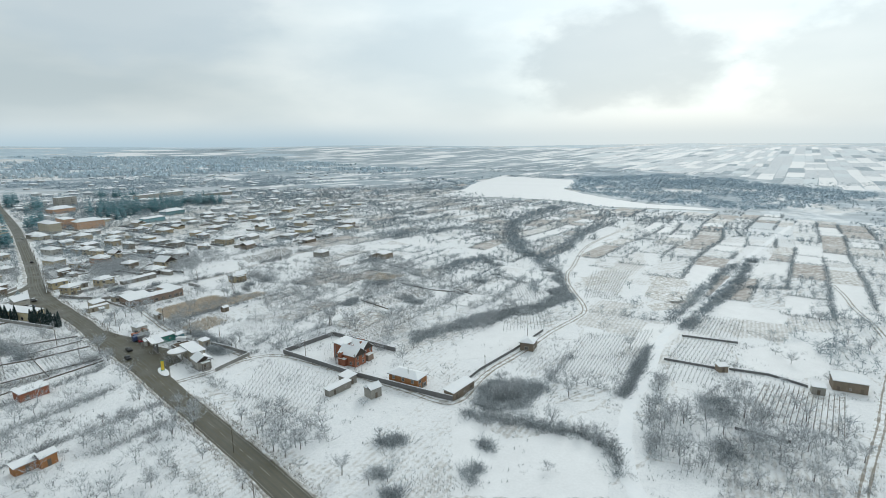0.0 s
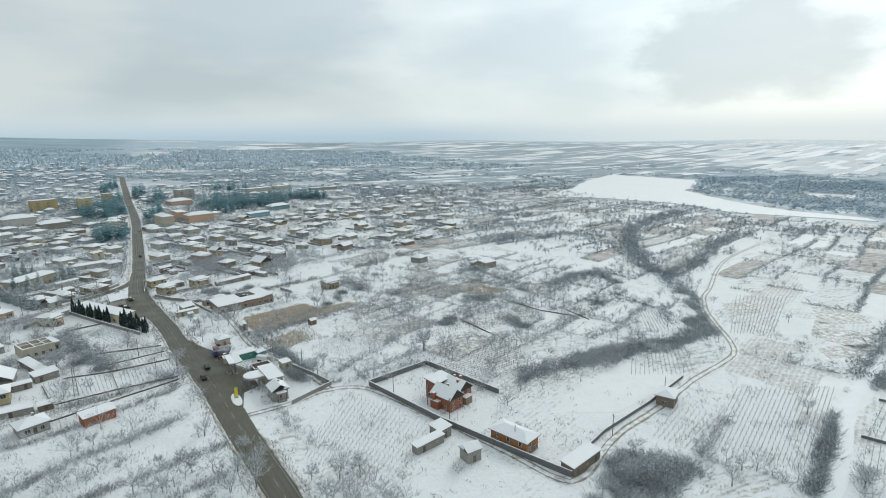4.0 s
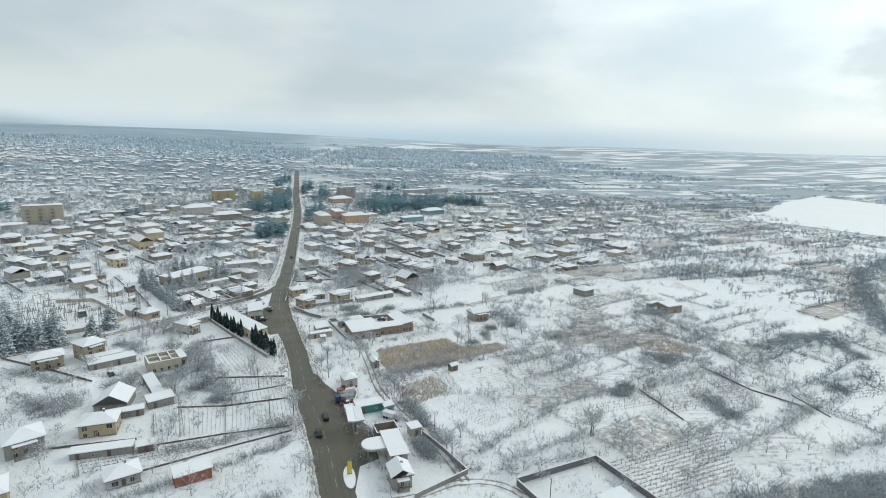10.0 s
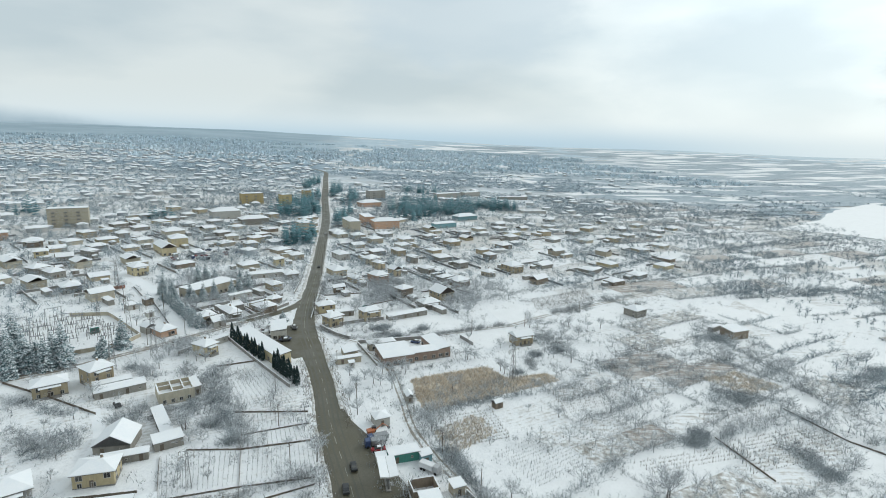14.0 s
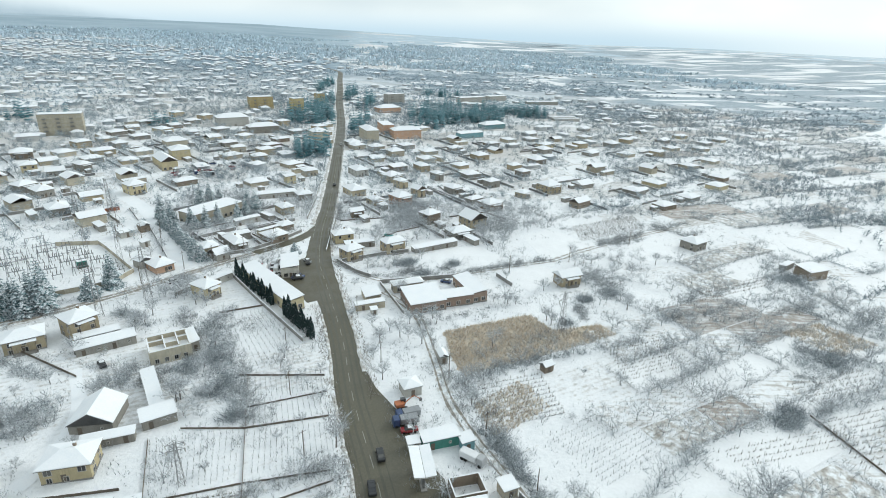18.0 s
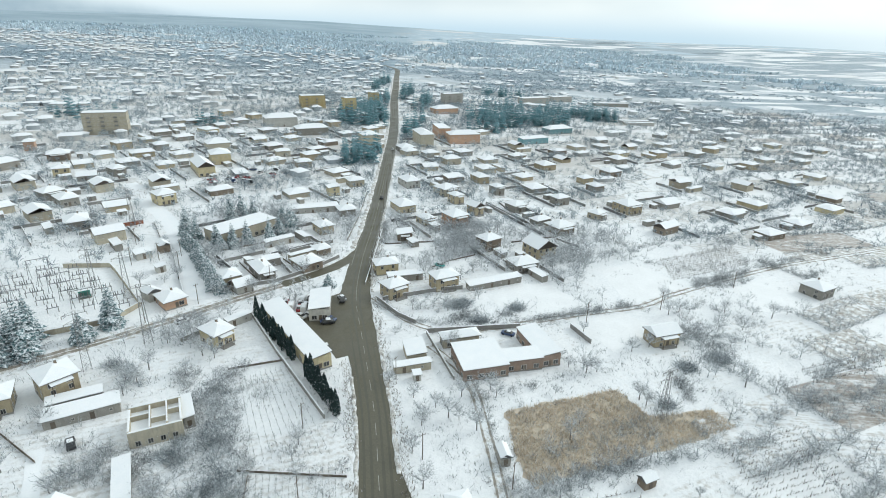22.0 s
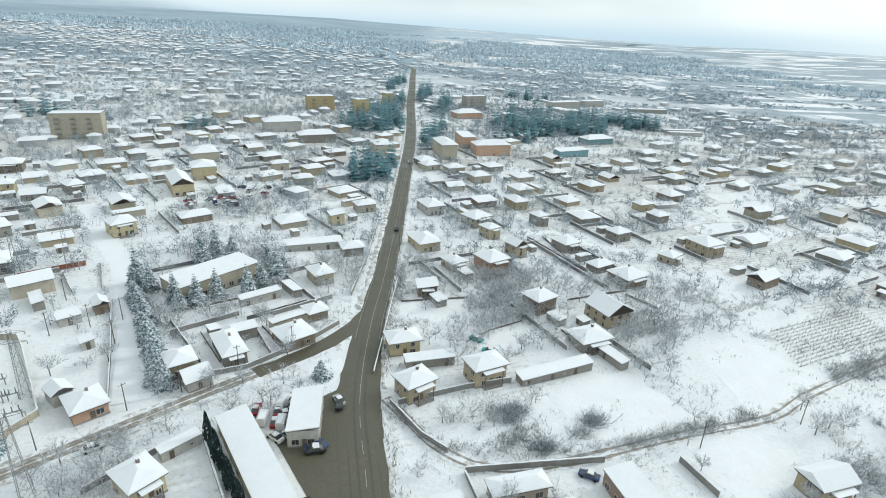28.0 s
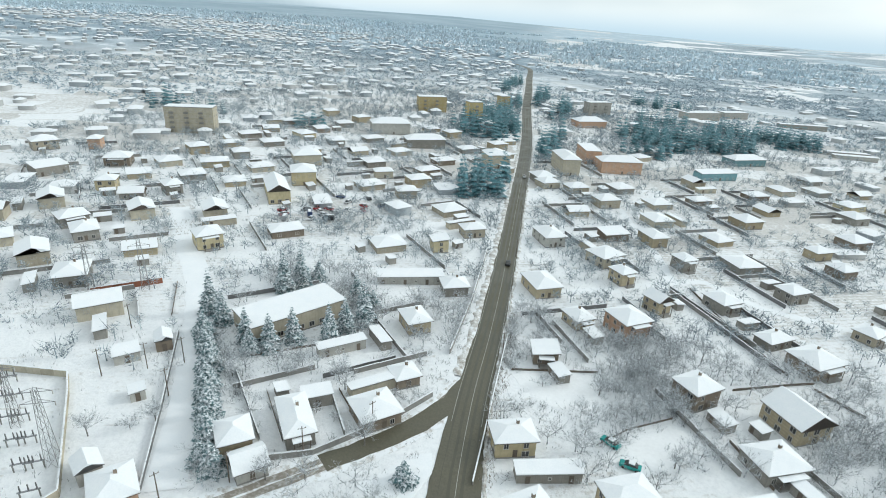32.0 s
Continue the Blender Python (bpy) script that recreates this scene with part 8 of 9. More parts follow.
wall_line("garden_wall", [(26, 142), (31, 133)], 1.6, 0.25, M_CONCRETE, "short concrete wall in a snowy garden")
wall_line("garden_wall", [(-38.5, 149.5), (-30, 140), (-23.7, 135.8)], 1.5, 0.25, M_CONCRETE, "grey concrete wall at the lane corner")
wall_line("garden_wall", [(-36.5, 149.5), (-21.2, 158.5), (-9.8, 163.5)], 1.5, 0.25, M_CONCRETE, "grey concrete wall below the houses")
wall_line("garden_wall", [(-140, 101), (-113.5, 121), (-111, 131.8), (-131.8, 152.4), (-137, 157), (-152, 153.4)], 1.7, 0.22, M_WALLS["beige"], "pale beige concrete wall around the substation")
wall_line("garden_wall", [(-102, 130.5), (-99.5, 137.5), (-112, 157), (-128, 181)], 1.2, 0.15, M_STEEL, "low dark metal fence along the snowy street")
wall_line("garden_wall", [(-88.6, 114), (-81.3, 126), (-77, 132)], 1.5, 0.22, M_CONCRETE, "grey concrete garden wall by the side street")
wall_line("garden_wall", [(-163, 187.5), (-150.5, 201)], 1.8, 0.22, M_WALLS["brick"], "dark red garden wall in the snow")
wall_line("garden_wall", [(-80, 172.5), (-72.5, 163)], 1.5, 0.22, M_CONCRETE, "grey concrete garden wall between houses")
wall_line("garden_wall", [(-88.5, 148.5), (-76, 156), (-66, 169.5), (-59.5, 182)], 1.4, 0.22, M_CONCRETE, "grey concrete street wall with snow on top")
wall_line("garden_wall", [(-44.6, 160), (-46.4, 190), (-47.9, 215)], 1.0, 0.22, M_CONCRETE, "grey street wall along the main road")
wall_line("garden_wall", [(-60.5, 200), (-62, 230), (-66, 270)], 1.5, 0.22, M_CONCRETE, "grey street wall along the main road")
wall_line("garden_wall", [(78, -63.5), (99, -52.5), (125.5, -42.8), (153, -31)], 1.2, 0.2, M_STEEL, "low dark fence along the farm lane")
wall_line("garden_wall", [(171.3, -83.2), (181.5, -101.6)], 1.0, 0.35, M_STEEL, "low dark wall between vineyards")
wall_line("garden_wall", [(203.7, -69.8), (217, -88.9)], 0.9, 0.35, M_STEEL, "low dark wall between vineyards")
wall_line("garden_wall", [(184.4, -103.4), (192.3, -114.6), (193.4, -124.2), (193.5, -128)], 1.0, 0.35, M_STEEL, "low dark wall below the farmhouse")
wall_line("garden_wall", [(140.3, -130.3), (146.6, -144)], 1.0, 0.35, M_STEEL, "low dark wall among the garden trees")
for p, h in LOW_WALLS:
    wall_line("garden_fence", p, h * 0.5, 0.06, M_WOOD, "low grey board fence between snowy gardens", False)
r_wall = random.Random(8)
for hx, hy, hr in PLACED[10:260]:
    if hy < 165 or hy > 420:
        continue
    for turn, chance in ((1.57, 0.75), (0.0, 0.6), (3.14, 0.3)):
        if r_wall.random() > chance:
            continue
        a = radians(34 if hx > road_x(hy) else 46) + (0 if turn == 1.57 else 1.57)
        L = r_wall.uniform(14, 30)
        off = hr + r_wall.uniform(2.5, 6)
        ox, oy = hx + math.cos(a + 1.57) * off, hy + math.sin(a + 1.57) * off
        if turn == 3.14:
            ox, oy = 2 * hx - ox, 2 * hy - oy
        p = [(ox - math.cos(a) * L / 2, oy - math.sin(a) * L / 2), (ox + math.cos(a) * L / 2, oy + math.sin(a) * L / 2)]
        if all(not near_road(x, y, 7) and not near_lane(x, y, 1.0) and clear_of(x, y, 0.3) and open_ground(x, y) for x, y in [(p[0][0] + (p[1][0] - p[0][0]) * t / 4, p[0][1] + (p[1][1] - p[0][1]) * t / 4) for t in range(5)]):
            wall_line("garden_wall", p, 1.4, 0.2, M_CONCRETE if r_wall.random() < 0.7 else M_STEEL, "grey wall between gardens in the snow", True, 6.0)


# ---- conifers ----
def fir_mesh(seed, height, radius, tiers, per):
    """Tiers of drooping fronds, each a folded pair of slivers, ragged towards the tip."""
    r = random.Random(seed)
    v, f = [], []
    for i in range(tiers):
        t = i / (tiers - 1)
        z = height * (0.1 + 0.88 * t)
        rad = radius * (1 - t) ** 0.85 + 0.15
        for k in range(max(4, int(per * (1 - 0.6 * t)))):
            az = 6.283 * (k + r.uniform(-0.35, 0.35)) / max(4, int(per * (1 - 0.6 * t))) + i * 0.7
            ln = rad * r.uniform(0.65, 1.15)
            drop = ln * r.uniform(0.15, 0.5)
            c, s = math.cos(az), math.sin(az)
            wd = ln * r.uniform(0.26, 0.44)
            root, tip, mid = (0, 0, z), (c * ln, s * ln, z - drop), (c * ln * 0.55, s * ln * 0.55, z - drop * 0.25)
            n = len(v)
            v += [root, (mid[0] - s * wd, mid[1] + c * wd, mid[2] - 0.12 * ln), tip, (mid[0] + s * wd, mid[1] - c * wd, mid[2] - 0.12 * ln), mid]
            f += [(n, n + 1, n + 4), (n + 1, n + 2, n + 4), (n + 2, n + 3, n + 4), (n + 3, n, n + 4)]
    return v, f


def cypress_mesh(seed, height, radius):
    """A narrow column of upright leaf sprays."""
    r = random.Random(seed)
    v, f = [], []
    for _ in range(420):
        t = r.uniform(0.02, 0.99)
        rad = radius * (math.sin(math.pi * min(1, t * 0.8 + 0.22)) ** 0.7) * (1 - t) ** 0.22
        az = r.uniform(0, 6.283)
        q = rad * r.uniform(0.55, 1.05)
        p = np.array((math.cos(az) * q, math.sin(az) * q, t * height))
        tip = p + np.array((math.cos(az) * 0.12, math.sin(az) * 0.12, r.uniform(0.6, 1.2)))
        blade(v, f, p, tip, r.uniform(0.25, 0.5), r)
    return v, f


FIRS = []
for k in range(4):
    hgt, rad = ((11, 3.3), (8.0, 3.7), (13, 3.4), (6.2, 3.4))[k]
    tv, tf = [], []
    limb(tv, tf, (0, 0, -0.4), (0, 0, hgt * 0.8), 0.22, 0.05, 6)
    cv, cf = fir_mesh(300 + k, hgt, rad, 15, 14)
    FIRS.append((mesh_of("trunk", tv, np.array(tf), [M_BARK]), mesh_of("crown", cv, np.array(cf), [M_CONIFER]), (cv, cf)))
FIR_MADE = {}


def fir(x, y, k, s=1.0):
    if k not in FIR_MADE:
        ob = empty("fir_tree", x, y)
        tagged(ob, f"{('tall', 'broad', 'very tall', 'low')[k]} dark green fir with snow on its branches", "fir", "fir trees")
        part("trunk", FIRS[k][0], None, ob)
        part("crown", FIRS[k][1], None, ob)
        FIR_MADE[k] = ob
    else:
        ob = copy_thing(FIR_MADE[k], pose(x, y, gz(x, y), 0, 0, x * 37 % 360))
    ob.scale = (s, s, s)
    return ob


for k, (x, y) in enumerate([(-140.8, 98.5), (-134.5, 96.2), (-135.3, 104), (-146, 104), (-129.5, 109.9), (-148.3, 111.8), (-115.2, 110.8), (-112.4, 120), (-152, 98), (-143, 92), (-157, 106), (-136.0, 90.5), (-128, 97), (-124.3, 101.4), (-138.5, 95.1), (-128.9, 103.2),
                            (-121.3, 189.8), (-126.7, 192.2), (-106.9, 181), (-103.2, 184), (-99.5, 189), (-113.2, 217.2), (-110.4, 222.9), (-89.8, 199.3), (-93.3, 214), (-86.5, 204.4), (-87.4, 212.3), (-92, 194.3), (-110, 184), (-116, 212), (-57, 156)]):
    fir(x, y, (0, 2, 1, 0)[k % 4] if k < 30 else 3, (1.0, 1.1, 0.9, 1.0)[k % 4] * (1.3 if k < 16 else 1.0))
r_fir = random.Random(6)
for k in range(20):
    t = k / 19
    fir(-92 - 30 * t + r_fir.uniform(-1, 1), 145.5 + 39 * t + r_fir.uniform(-1, 1), 3 if k % 3 else 1, r_fir.uniform(0.75, 1.05))
forest_spots = []
for (cx, cy), (sx, sy), n in (((-86, 352), (14, 28), 70), ((30, 545), (52, 38), 330), ((100, 610), (52, 30), 230), ((-122, 520), (22, 66), 210), ((-70, 620), (10, 60), 60), ((20, 760), (40, 20), 60), ((-63, 470), (8, 48), 40), ((-98, 480), (9, 50), 60), ((-118, 600), (7, 60), 60), ((-100, 700), (6, 70), 60), ((-150, 800), (8, 90), 70), ((0, 500), (18, 26), 40), ((-330, 420), (40, 16), 30), ((-230, 420), (20, 12), 18), ((20, 640), (30, 20), 40)):
    for _ in range(n):
        a, q = r_fir.uniform(0, 6.283), math.sqrt(r_fir.random())
        forest_spots.append((cx + math.cos(a) * q * sx, cy + math.sin(a) * q * sy))
forest_spots = keep_where(np.array(forest_spots), lambda x, y: not near_road(x, y, 7) and clear_of(x, y, 2.0))
scatter_mesh("fir_wood", [fir_mesh(330 + k, 11 + k, 2.8, 8, 9) for k in range(3)], forest_spots[::2], M_PARKFIR, 8, 0.9, 1.75, "dark blue-green firs of the town park dusted with snow", "fir trees")

CYP = []
for k in range(3):
    tv, tf = [], []
    limb(tv, tf, (0, 0, -0.3), (0, 0, 1.5), 0.16, 0.12, 6)
    cv, cf = cypress_mesh(400 + k, (8.0, 6.5, 7.2)[k], (0.95, 0.85, 1.05)[k])
    ob = empty("cypress", 0, 0, -60)
    tagged(ob, "slender dark green cypress beside a low wall", "cypress", "row of cypresses")
    part("trunk", mesh_of("trunk", tv, np.array(tf), [M_BARK]), None, ob)
    part("crown", mesh_of("crown", cv, np.array(cf), [M_CYPRESS]), None, ob)
    CYP.append(ob)
row = [(-72.3 + 18.2 * t, 129.6 - 20.2 * t) for t in (0, 0.09, 0.2, 0.29, 0.42, 0.5, 0.64, 0.73, 0.86, 0.95)] + [(-48.8 + 11.3 * t, 103.4 - 14.0 * t) for t in (0, 0.09, 0.18, 0.27, 0.36, 0.45, 0.55, 0.65, 0.76, 0.88, 1.0)]
for k, (x, y) in enumerate(row):
    ob = CYP[k] if k < 3 else copy_thing(CYP[k % 3], pose(x, y, gz(x, y), 0, 0, k * 61))
    if k < 3:
        ob.matrix_basis = pose(x, y, gz(x, y), 0, 0, 0)
    s = (1.0, 0.85, 1.08, 0.8, 0.95)[k % 5]
    ob.scale = (s, s, s)


# ---- large buildings ----
def flats(x, y, rz, w, d, storeys, bays, col, label):
    """A slab of flats: walls, floor bands, a window in each bay and storey, some balconies, a snowy flat roof."""
    h = storeys * 2.9 + 0.8
    PLACED.append((x, y, max(w, d) / 2))
    ob = empty("apartment_building", x, y, gz(x, y) - 0.2, rz)
    tagged(ob, label, "apartment building")
    part("wall", box_mesh("wall", w, d, -1, h, M_WALLS[col]), None, ob)
    part("parapet", box_mesh("parapet", w + 0.3, d + 0.3, h, h + 0.35, M_CONCRETE), None, ob)
    part("snow_cover", box_mesh("snow_cover", w - 0.2, d - 0.2, h + 0.35, h + 0.5, M_ROOFSNOW), None, ob, "even layer of snow")
    balc = box_mesh("balcony", 2.4, 1.1, -0.1, 0.95, M_CONCRETE)
    for turn, half, wid, n in ((0, d / 2, w, bays), (90, w / 2, d, 2), (270, w / 2, d, 2)):
        for fl in range(storeys):
            for k in range(n):
                u = (k + 0.5) / n * wid - wid / 2
                a = radians(turn)
                px, py = math.cos(a) * u + math.sin(a) * (half + 0.02), math.sin(a) * u - math.cos(a) * (half + 0.02)
                add_window(ob, px, py, 1.6 + fl * 2.9, turn, (1.6, 1.5), False)
                if turn == 0 and k % 3 == 1 and fl:
                    b = new("balcony", balc)
                    b.parent = ob
                    b.matrix_basis = pose(px, py - 0.55, 0.2 + fl * 2.9)
    return ob


flats(-273, 366, 24, 28, 11, 5, 10, "panel", "five-storey beige concrete panel apartment block with balconies")
flats(-176, 545, 30, 24, 11, 4, 7, "golden", "four-storey golden plastered apartment block with a snowy roof")
flats(-134, 526, 40, 11, 10, 5, 3, "golden", "golden plastered tower of flats with a snowy roof")
flats(-124, 602, 36, 9, 9, 4, 3, "golden", "golden plastered apartment block beside the main road")
flats(-40, 640, 36, 24, 10, 4, 6, "white", "pale apartment block with a snowy roof")


def red_house():
    """A red brick villa: two gabled wings side by side, a taller block behind, tall chimneys."""
    x, y = 63.0, -16.5
    PLACED.append((x, y, 9))
    ob = empty("brick_house", x, y, gz(x, y) - 0.15, 24)
    tagged(ob, "red brick villa with snowy gabled roofs and tall chimneys", "house")
    for cx, cy, w, d, h, kind in ((-3.2, -1.8, 6.2, 8.4, 4.4, "gable"), (3.2, -0.6, 6.0, 7.4, 4.6, "gable"), (0.4, 5.4, 7.6, 5.0, 6.4, "shed")):
        a = part("wall", box_mesh("wall", w, d, -0.5, h, M_WALLS["brick"]), None, ob)
        a.matrix_basis = pose(cx, cy, 0)
        g = part("gable", roof_mesh("gable", w - 0.3, d - 0.3, h - 0.02, kind, 0.14, 0.02, M_WALLS["brick"], rise_k=0.27), None, ob)
        g.matrix_basis = pose(cx, cy, 0)
        r = part("roof", roof_mesh("roof", w, d, h + 0.06, kind, 0.45, 0.12, M_FASCIA, rise_k=0.27), None, ob)
        r.matrix_basis = pose(cx, cy, 0)
        s = part("snow_cover", roof_mesh("snow_cover", w, d, h + 0.185, kind, 0.43, 0.2, M_ROOFSNOW, 0.04, 0.27), None, ob)
        s.matrix_basis = pose(cx, cy, 0)
        for u in (-0.26, 0.26):
            add_window(ob, cx + u * w, cy - d / 2 - 0.01, 1.4, 0, (1.1, 1.4))
            add_window(ob, cx + u * w, cy - d / 2 - 0.01, h - 0.8, 0, (1.1, 1.4))
        for u in (-0.25, 0.2):
            add_window(ob, cx - w / 2 - 0.01, cy + u * d, 1.5, 270, (1.1, 1.4))
            add_window(ob, cx + w / 2 + 0.01, cy + u * d, 1.5, 90, (1.1, 1.4))
    # a brick bay with the broad chimney against the side of the front wing
    b = part("bay", box_mesh("bay", 1.6, 3.4, -0.5, 3.1, M_WALLS["brick"]), None, ob)
    b.matrix_basis = pose(-7.05, -0.2, 0)
    part("bay_snow", box_mesh("bay_snow", 1.7, 3.5, 3.1, 3.25, M_ROOFSNOW), None, b)
    p = part("porch", box_mesh("porch", 3.2, 1.9, -0.4, 2.5, M_WALLS["brick2"]), None, ob)
    p.matrix_basis = pose(3.0, -5.2, 0)
    part("porch_roof", box_mesh("porch_roof", 3.6, 2.2, 2.5, 2.75, M_ROOFSNOW, taper=0.95), None, p)
    for cx, cy, w, z0, h in ((-7.0, 0.6, 1.2, 3.0, 5.6), (-2.0, -1.0, 0.7, 4.5, 7.4), (2.2, -1.8, 0.7, 4.5, 7.6), (6.5, 0.8, 0.9, -0.5, 6.8), (4.6, 1.8, 0.7, 4.5, 7.4)):
        c = part("chimney", box_mesh("chimney", w, w, z0, h, M_WALLS["brick"]), None, ob)
        c.matrix_basis = pose(cx, cy, 0)
        part("chimney_snow", box_mesh("chimney_snow", w + 0.06, w + 0.06, h, h + 0.14, M_ROOFSNOW, taper=0.9), None, c)
    v, f = [], []
    limb(v, f, (-7.6, 3.0, -0.3), (-7.6, 3.0, 8.4), 0.17, 0.15, 8)
    part("flue", mesh_of("flue", v, np.array(f), [M_STEEL]), None, ob, "tall dark metal flue pipe")


red_house()


# ---- filling station ----
M_SIGNYELLOW = simple("yellow_sign_panel", (0.75, 0.55, 0.04), 0.85, 1.0, 0.4)
M_GREEN = simple("green_painted_sheet", (0.05, 0.30, 0.24), 0.7, 1.0, 0.5)


def station():
    ob = empty("station_canopy", -3.5, 34.0, None, 9)
    tagged(ob, "white filling-station canopy of two raised leaves under snow", "canopy")
    for s in (-1, 1):
        # each leaf rises a little from the gutter between them
        v = [(s * 0.04, -4.8, 4.55), (s * 2.4, -4.8, 4.85), (s * 2.4, 4.8, 4.85), (s * 0.04, 4.8, 4.55)]
        for nm, lift, thick, mat in (("roof", 0.0, 0.3, M_WALLS["white"]), ("snow_cover", 0.304, 0.13, M_ROOFSNOW)):
            pts = [(x, y, z + lift) for x, y, z in v] + [(x, y, z + lift + thick) for x, y, z in v]
            part(nm, mesh_of(nm, pts, [(3, 2, 1, 0), (4, 5, 6, 7), (0, 1, 5, 4), (1, 2, 6, 5), (2, 3, 7, 6), (3, 0, 4, 7)], [mat]), None, ob)
    for py in (-2.6, 2.6):
        q = part("column", box_mesh("column", 0.5, 0.7, -0.2, 4.55, M_STEEL), None, ob)
        q.matrix_basis = pose(0, py, 0)
    part("pump_island", box_mesh("pump_island", 1.3, 7.5, -0.2, 0.22, M_CONCRETE), None, ob)
    for py in (-1.2, 1.2):
        q = part("fuel_pump", box_mesh("fuel_pump", 0.6, 1.0, 0.22, 1.9, M_METAL), None, ob)
        q.matrix_basis = pose(0, py, 0)
    ob = empty("round_canopy", 2.3, 18.3, None, 12)
    tagged(ob, "round-ended white concrete canopy covered in snow", "canopy")
    for name, z0, z1, r, mat in (("roof", 3.7, 4.2, 3.3, M_WALLS["white"]), ("snow_cover", 4.2, 4.36, 3.22, M_ROOFSNOW)):
        v, f = [], []
        ring = [(math.cos(t) * r, math.sin(t) * r) for t in np.linspace(math.pi / 2, math.pi * 1.5, 15)] + [(3.2, -r), (3.2, r)]
        for z in (z0, z1):
            v += [(x, y, z) for x, y in ring]
        n = len(ring)
        f = [tuple(range(n, 2 * n)), tuple(reversed(range(n)))] + [(k, (k + 1) % n, n + (k + 1) % n, n + k) for k in range(n)]
        part(name, mesh_of(name, v, f, [mat]), None, ob)
    for px in (-1.4, 2.0):
        q = part("column", box_mesh("column", 0.45, 0.45, -0.3, 3.7, M_WALLS["white"]), None, ob)
        q.matrix_basis = pose(px, 0, 0)
    # walled yard with no roof
    ob = empty("walled_yard", 6.1, 29.9, None, 14)
    tagged(ob, "small roofless walled yard with dark inner faces", "yard")
    for cx, cy, w, d in ((0, -2.6, 7, 0.3), (0, 2.6, 7, 0.3), (-3.35, 0, 0.3, 4.9), (3.35, 0, 0.3, 4.9)):
        q = part("wall", box_mesh("wall", w, d, -0.3, 2.8, M_WALLS["brown"]), None, ob)
        q.matrix_basis = pose(cx, cy, 0)
        s = part("snow_cap", box_mesh("snow_cap", w, d, 2.8, 2.9, M_ROOFSNOW), None, q)
    # traffic island with its sign
    ob = empty("traffic_island", -3.8, 9.0, None, 8)
    tagged(ob, "snowy oval traffic island with a concrete kerb", "traffic island")
    for name, z0, z1, a, b, mat in (("kerb", -0.2, 0.24, 1.7, 5.2, M_CONCRETE), ("snow_cover", 0.24, 0.36, 1.55, 5.05, M_ROOFSNOW)):
        ring = [(math.cos(t) * a, math.sin(t) * b) for t in np.linspace(0, 6.283, 25)[:-1]]
        v = [(x, y, z) for z in (z0, z1) for x, y in ring]
        n = len(ring)
        part(name, mesh_of(name, v, [tuple(range(n, 2 * n))] + [(k, (k + 1) % n, n + (k + 1) % n, n + k) for k in range(n)], [mat]), None, ob)
    ob = empty("price_sign", -3.8, 10.2, gz(-3.8, 10.2) + 0.36, 8)
    tagged(ob, "yellow and green price sign standing on the traffic island", "sign")
    part("panel", box_mesh("panel", 1.1, 0.35, 0.3, 3.8, M_SIGNYELLOW), None, ob)
    part("frame", box_mesh("frame", 1.25, 0.22, 0.0, 4.0, M_GREEN), None, ob)


station()


# ---- vehicles ----
CARPAINT = {}


def paint(col):
    if col not in CARPAINT:
        CARPAINT[col] = simple("car_paint_" + col, {"red": (0.30, 0.03, 0.035), "dark": (0.035, 0.037, 0.04), "white": (0.72, 0.73, 0.74), "blue": (0.05, 0.08, 0.17), "silver": (0.40, 0.41, 0.42), "teal": (0.02, 0.30, 0.28), "orange": (0.45, 0.15, 0.06)}[col], 0.85, 1.0, 0.3)
    return CARPAINT[col]


M_TYRE = simple("tyre_rubber", (0.02, 0.02, 0.02), 0.8, 4.0, 0.9)
WHEEL = None


def loft(name, rows, mat):
    """A closed body from cross sections (y, half width, z low, z high) along y."""
    v, f = [], []
    for y, w, z0, z1 in rows:
        c = w * 0.88
        v += [(-w, y, z0), (w, y, z0), (w, y, z1 - 0.12), (c, y, z1), (-c, y, z1), (-w, y, z1 - 0.12)]
    n = len(rows)
    for k in range(n - 1):
        for j in range(6):
            a, b = k * 6 + j, k * 6 + (j + 1) % 6
            f.append((a, b, b + 6, a + 6))
    f += [tuple(reversed(range(6))), tuple(range((n - 1) * 6, n * 6))]
    me = mesh_of(name, v, f, [mat])
    bm = bmesh.new()
    bm.from_mesh(me)
    bmesh.ops.recalc_face_normals(bm, faces=bm.faces)
    bm.to_mesh(me)
    bm.free()
    return me


def wheel_mesh():
    v, f = [], []
    for x in (-0.11, 0.11):
        for t in np.linspace(0, 6.283, 13)[:-1]:
            v.append((x, math.cos(t) * 0.32, math.sin(t) * 0.32))
    f = [tuple(reversed(range(12))), tuple(range(12, 24))] + [(k, (k + 1) % 12, 12 + (k + 1) % 12, 12 + k) for k in range(12)]
    return mesh_of("wheel", v, f, [M_TYRE])


WHEEL = wheel_mesh()


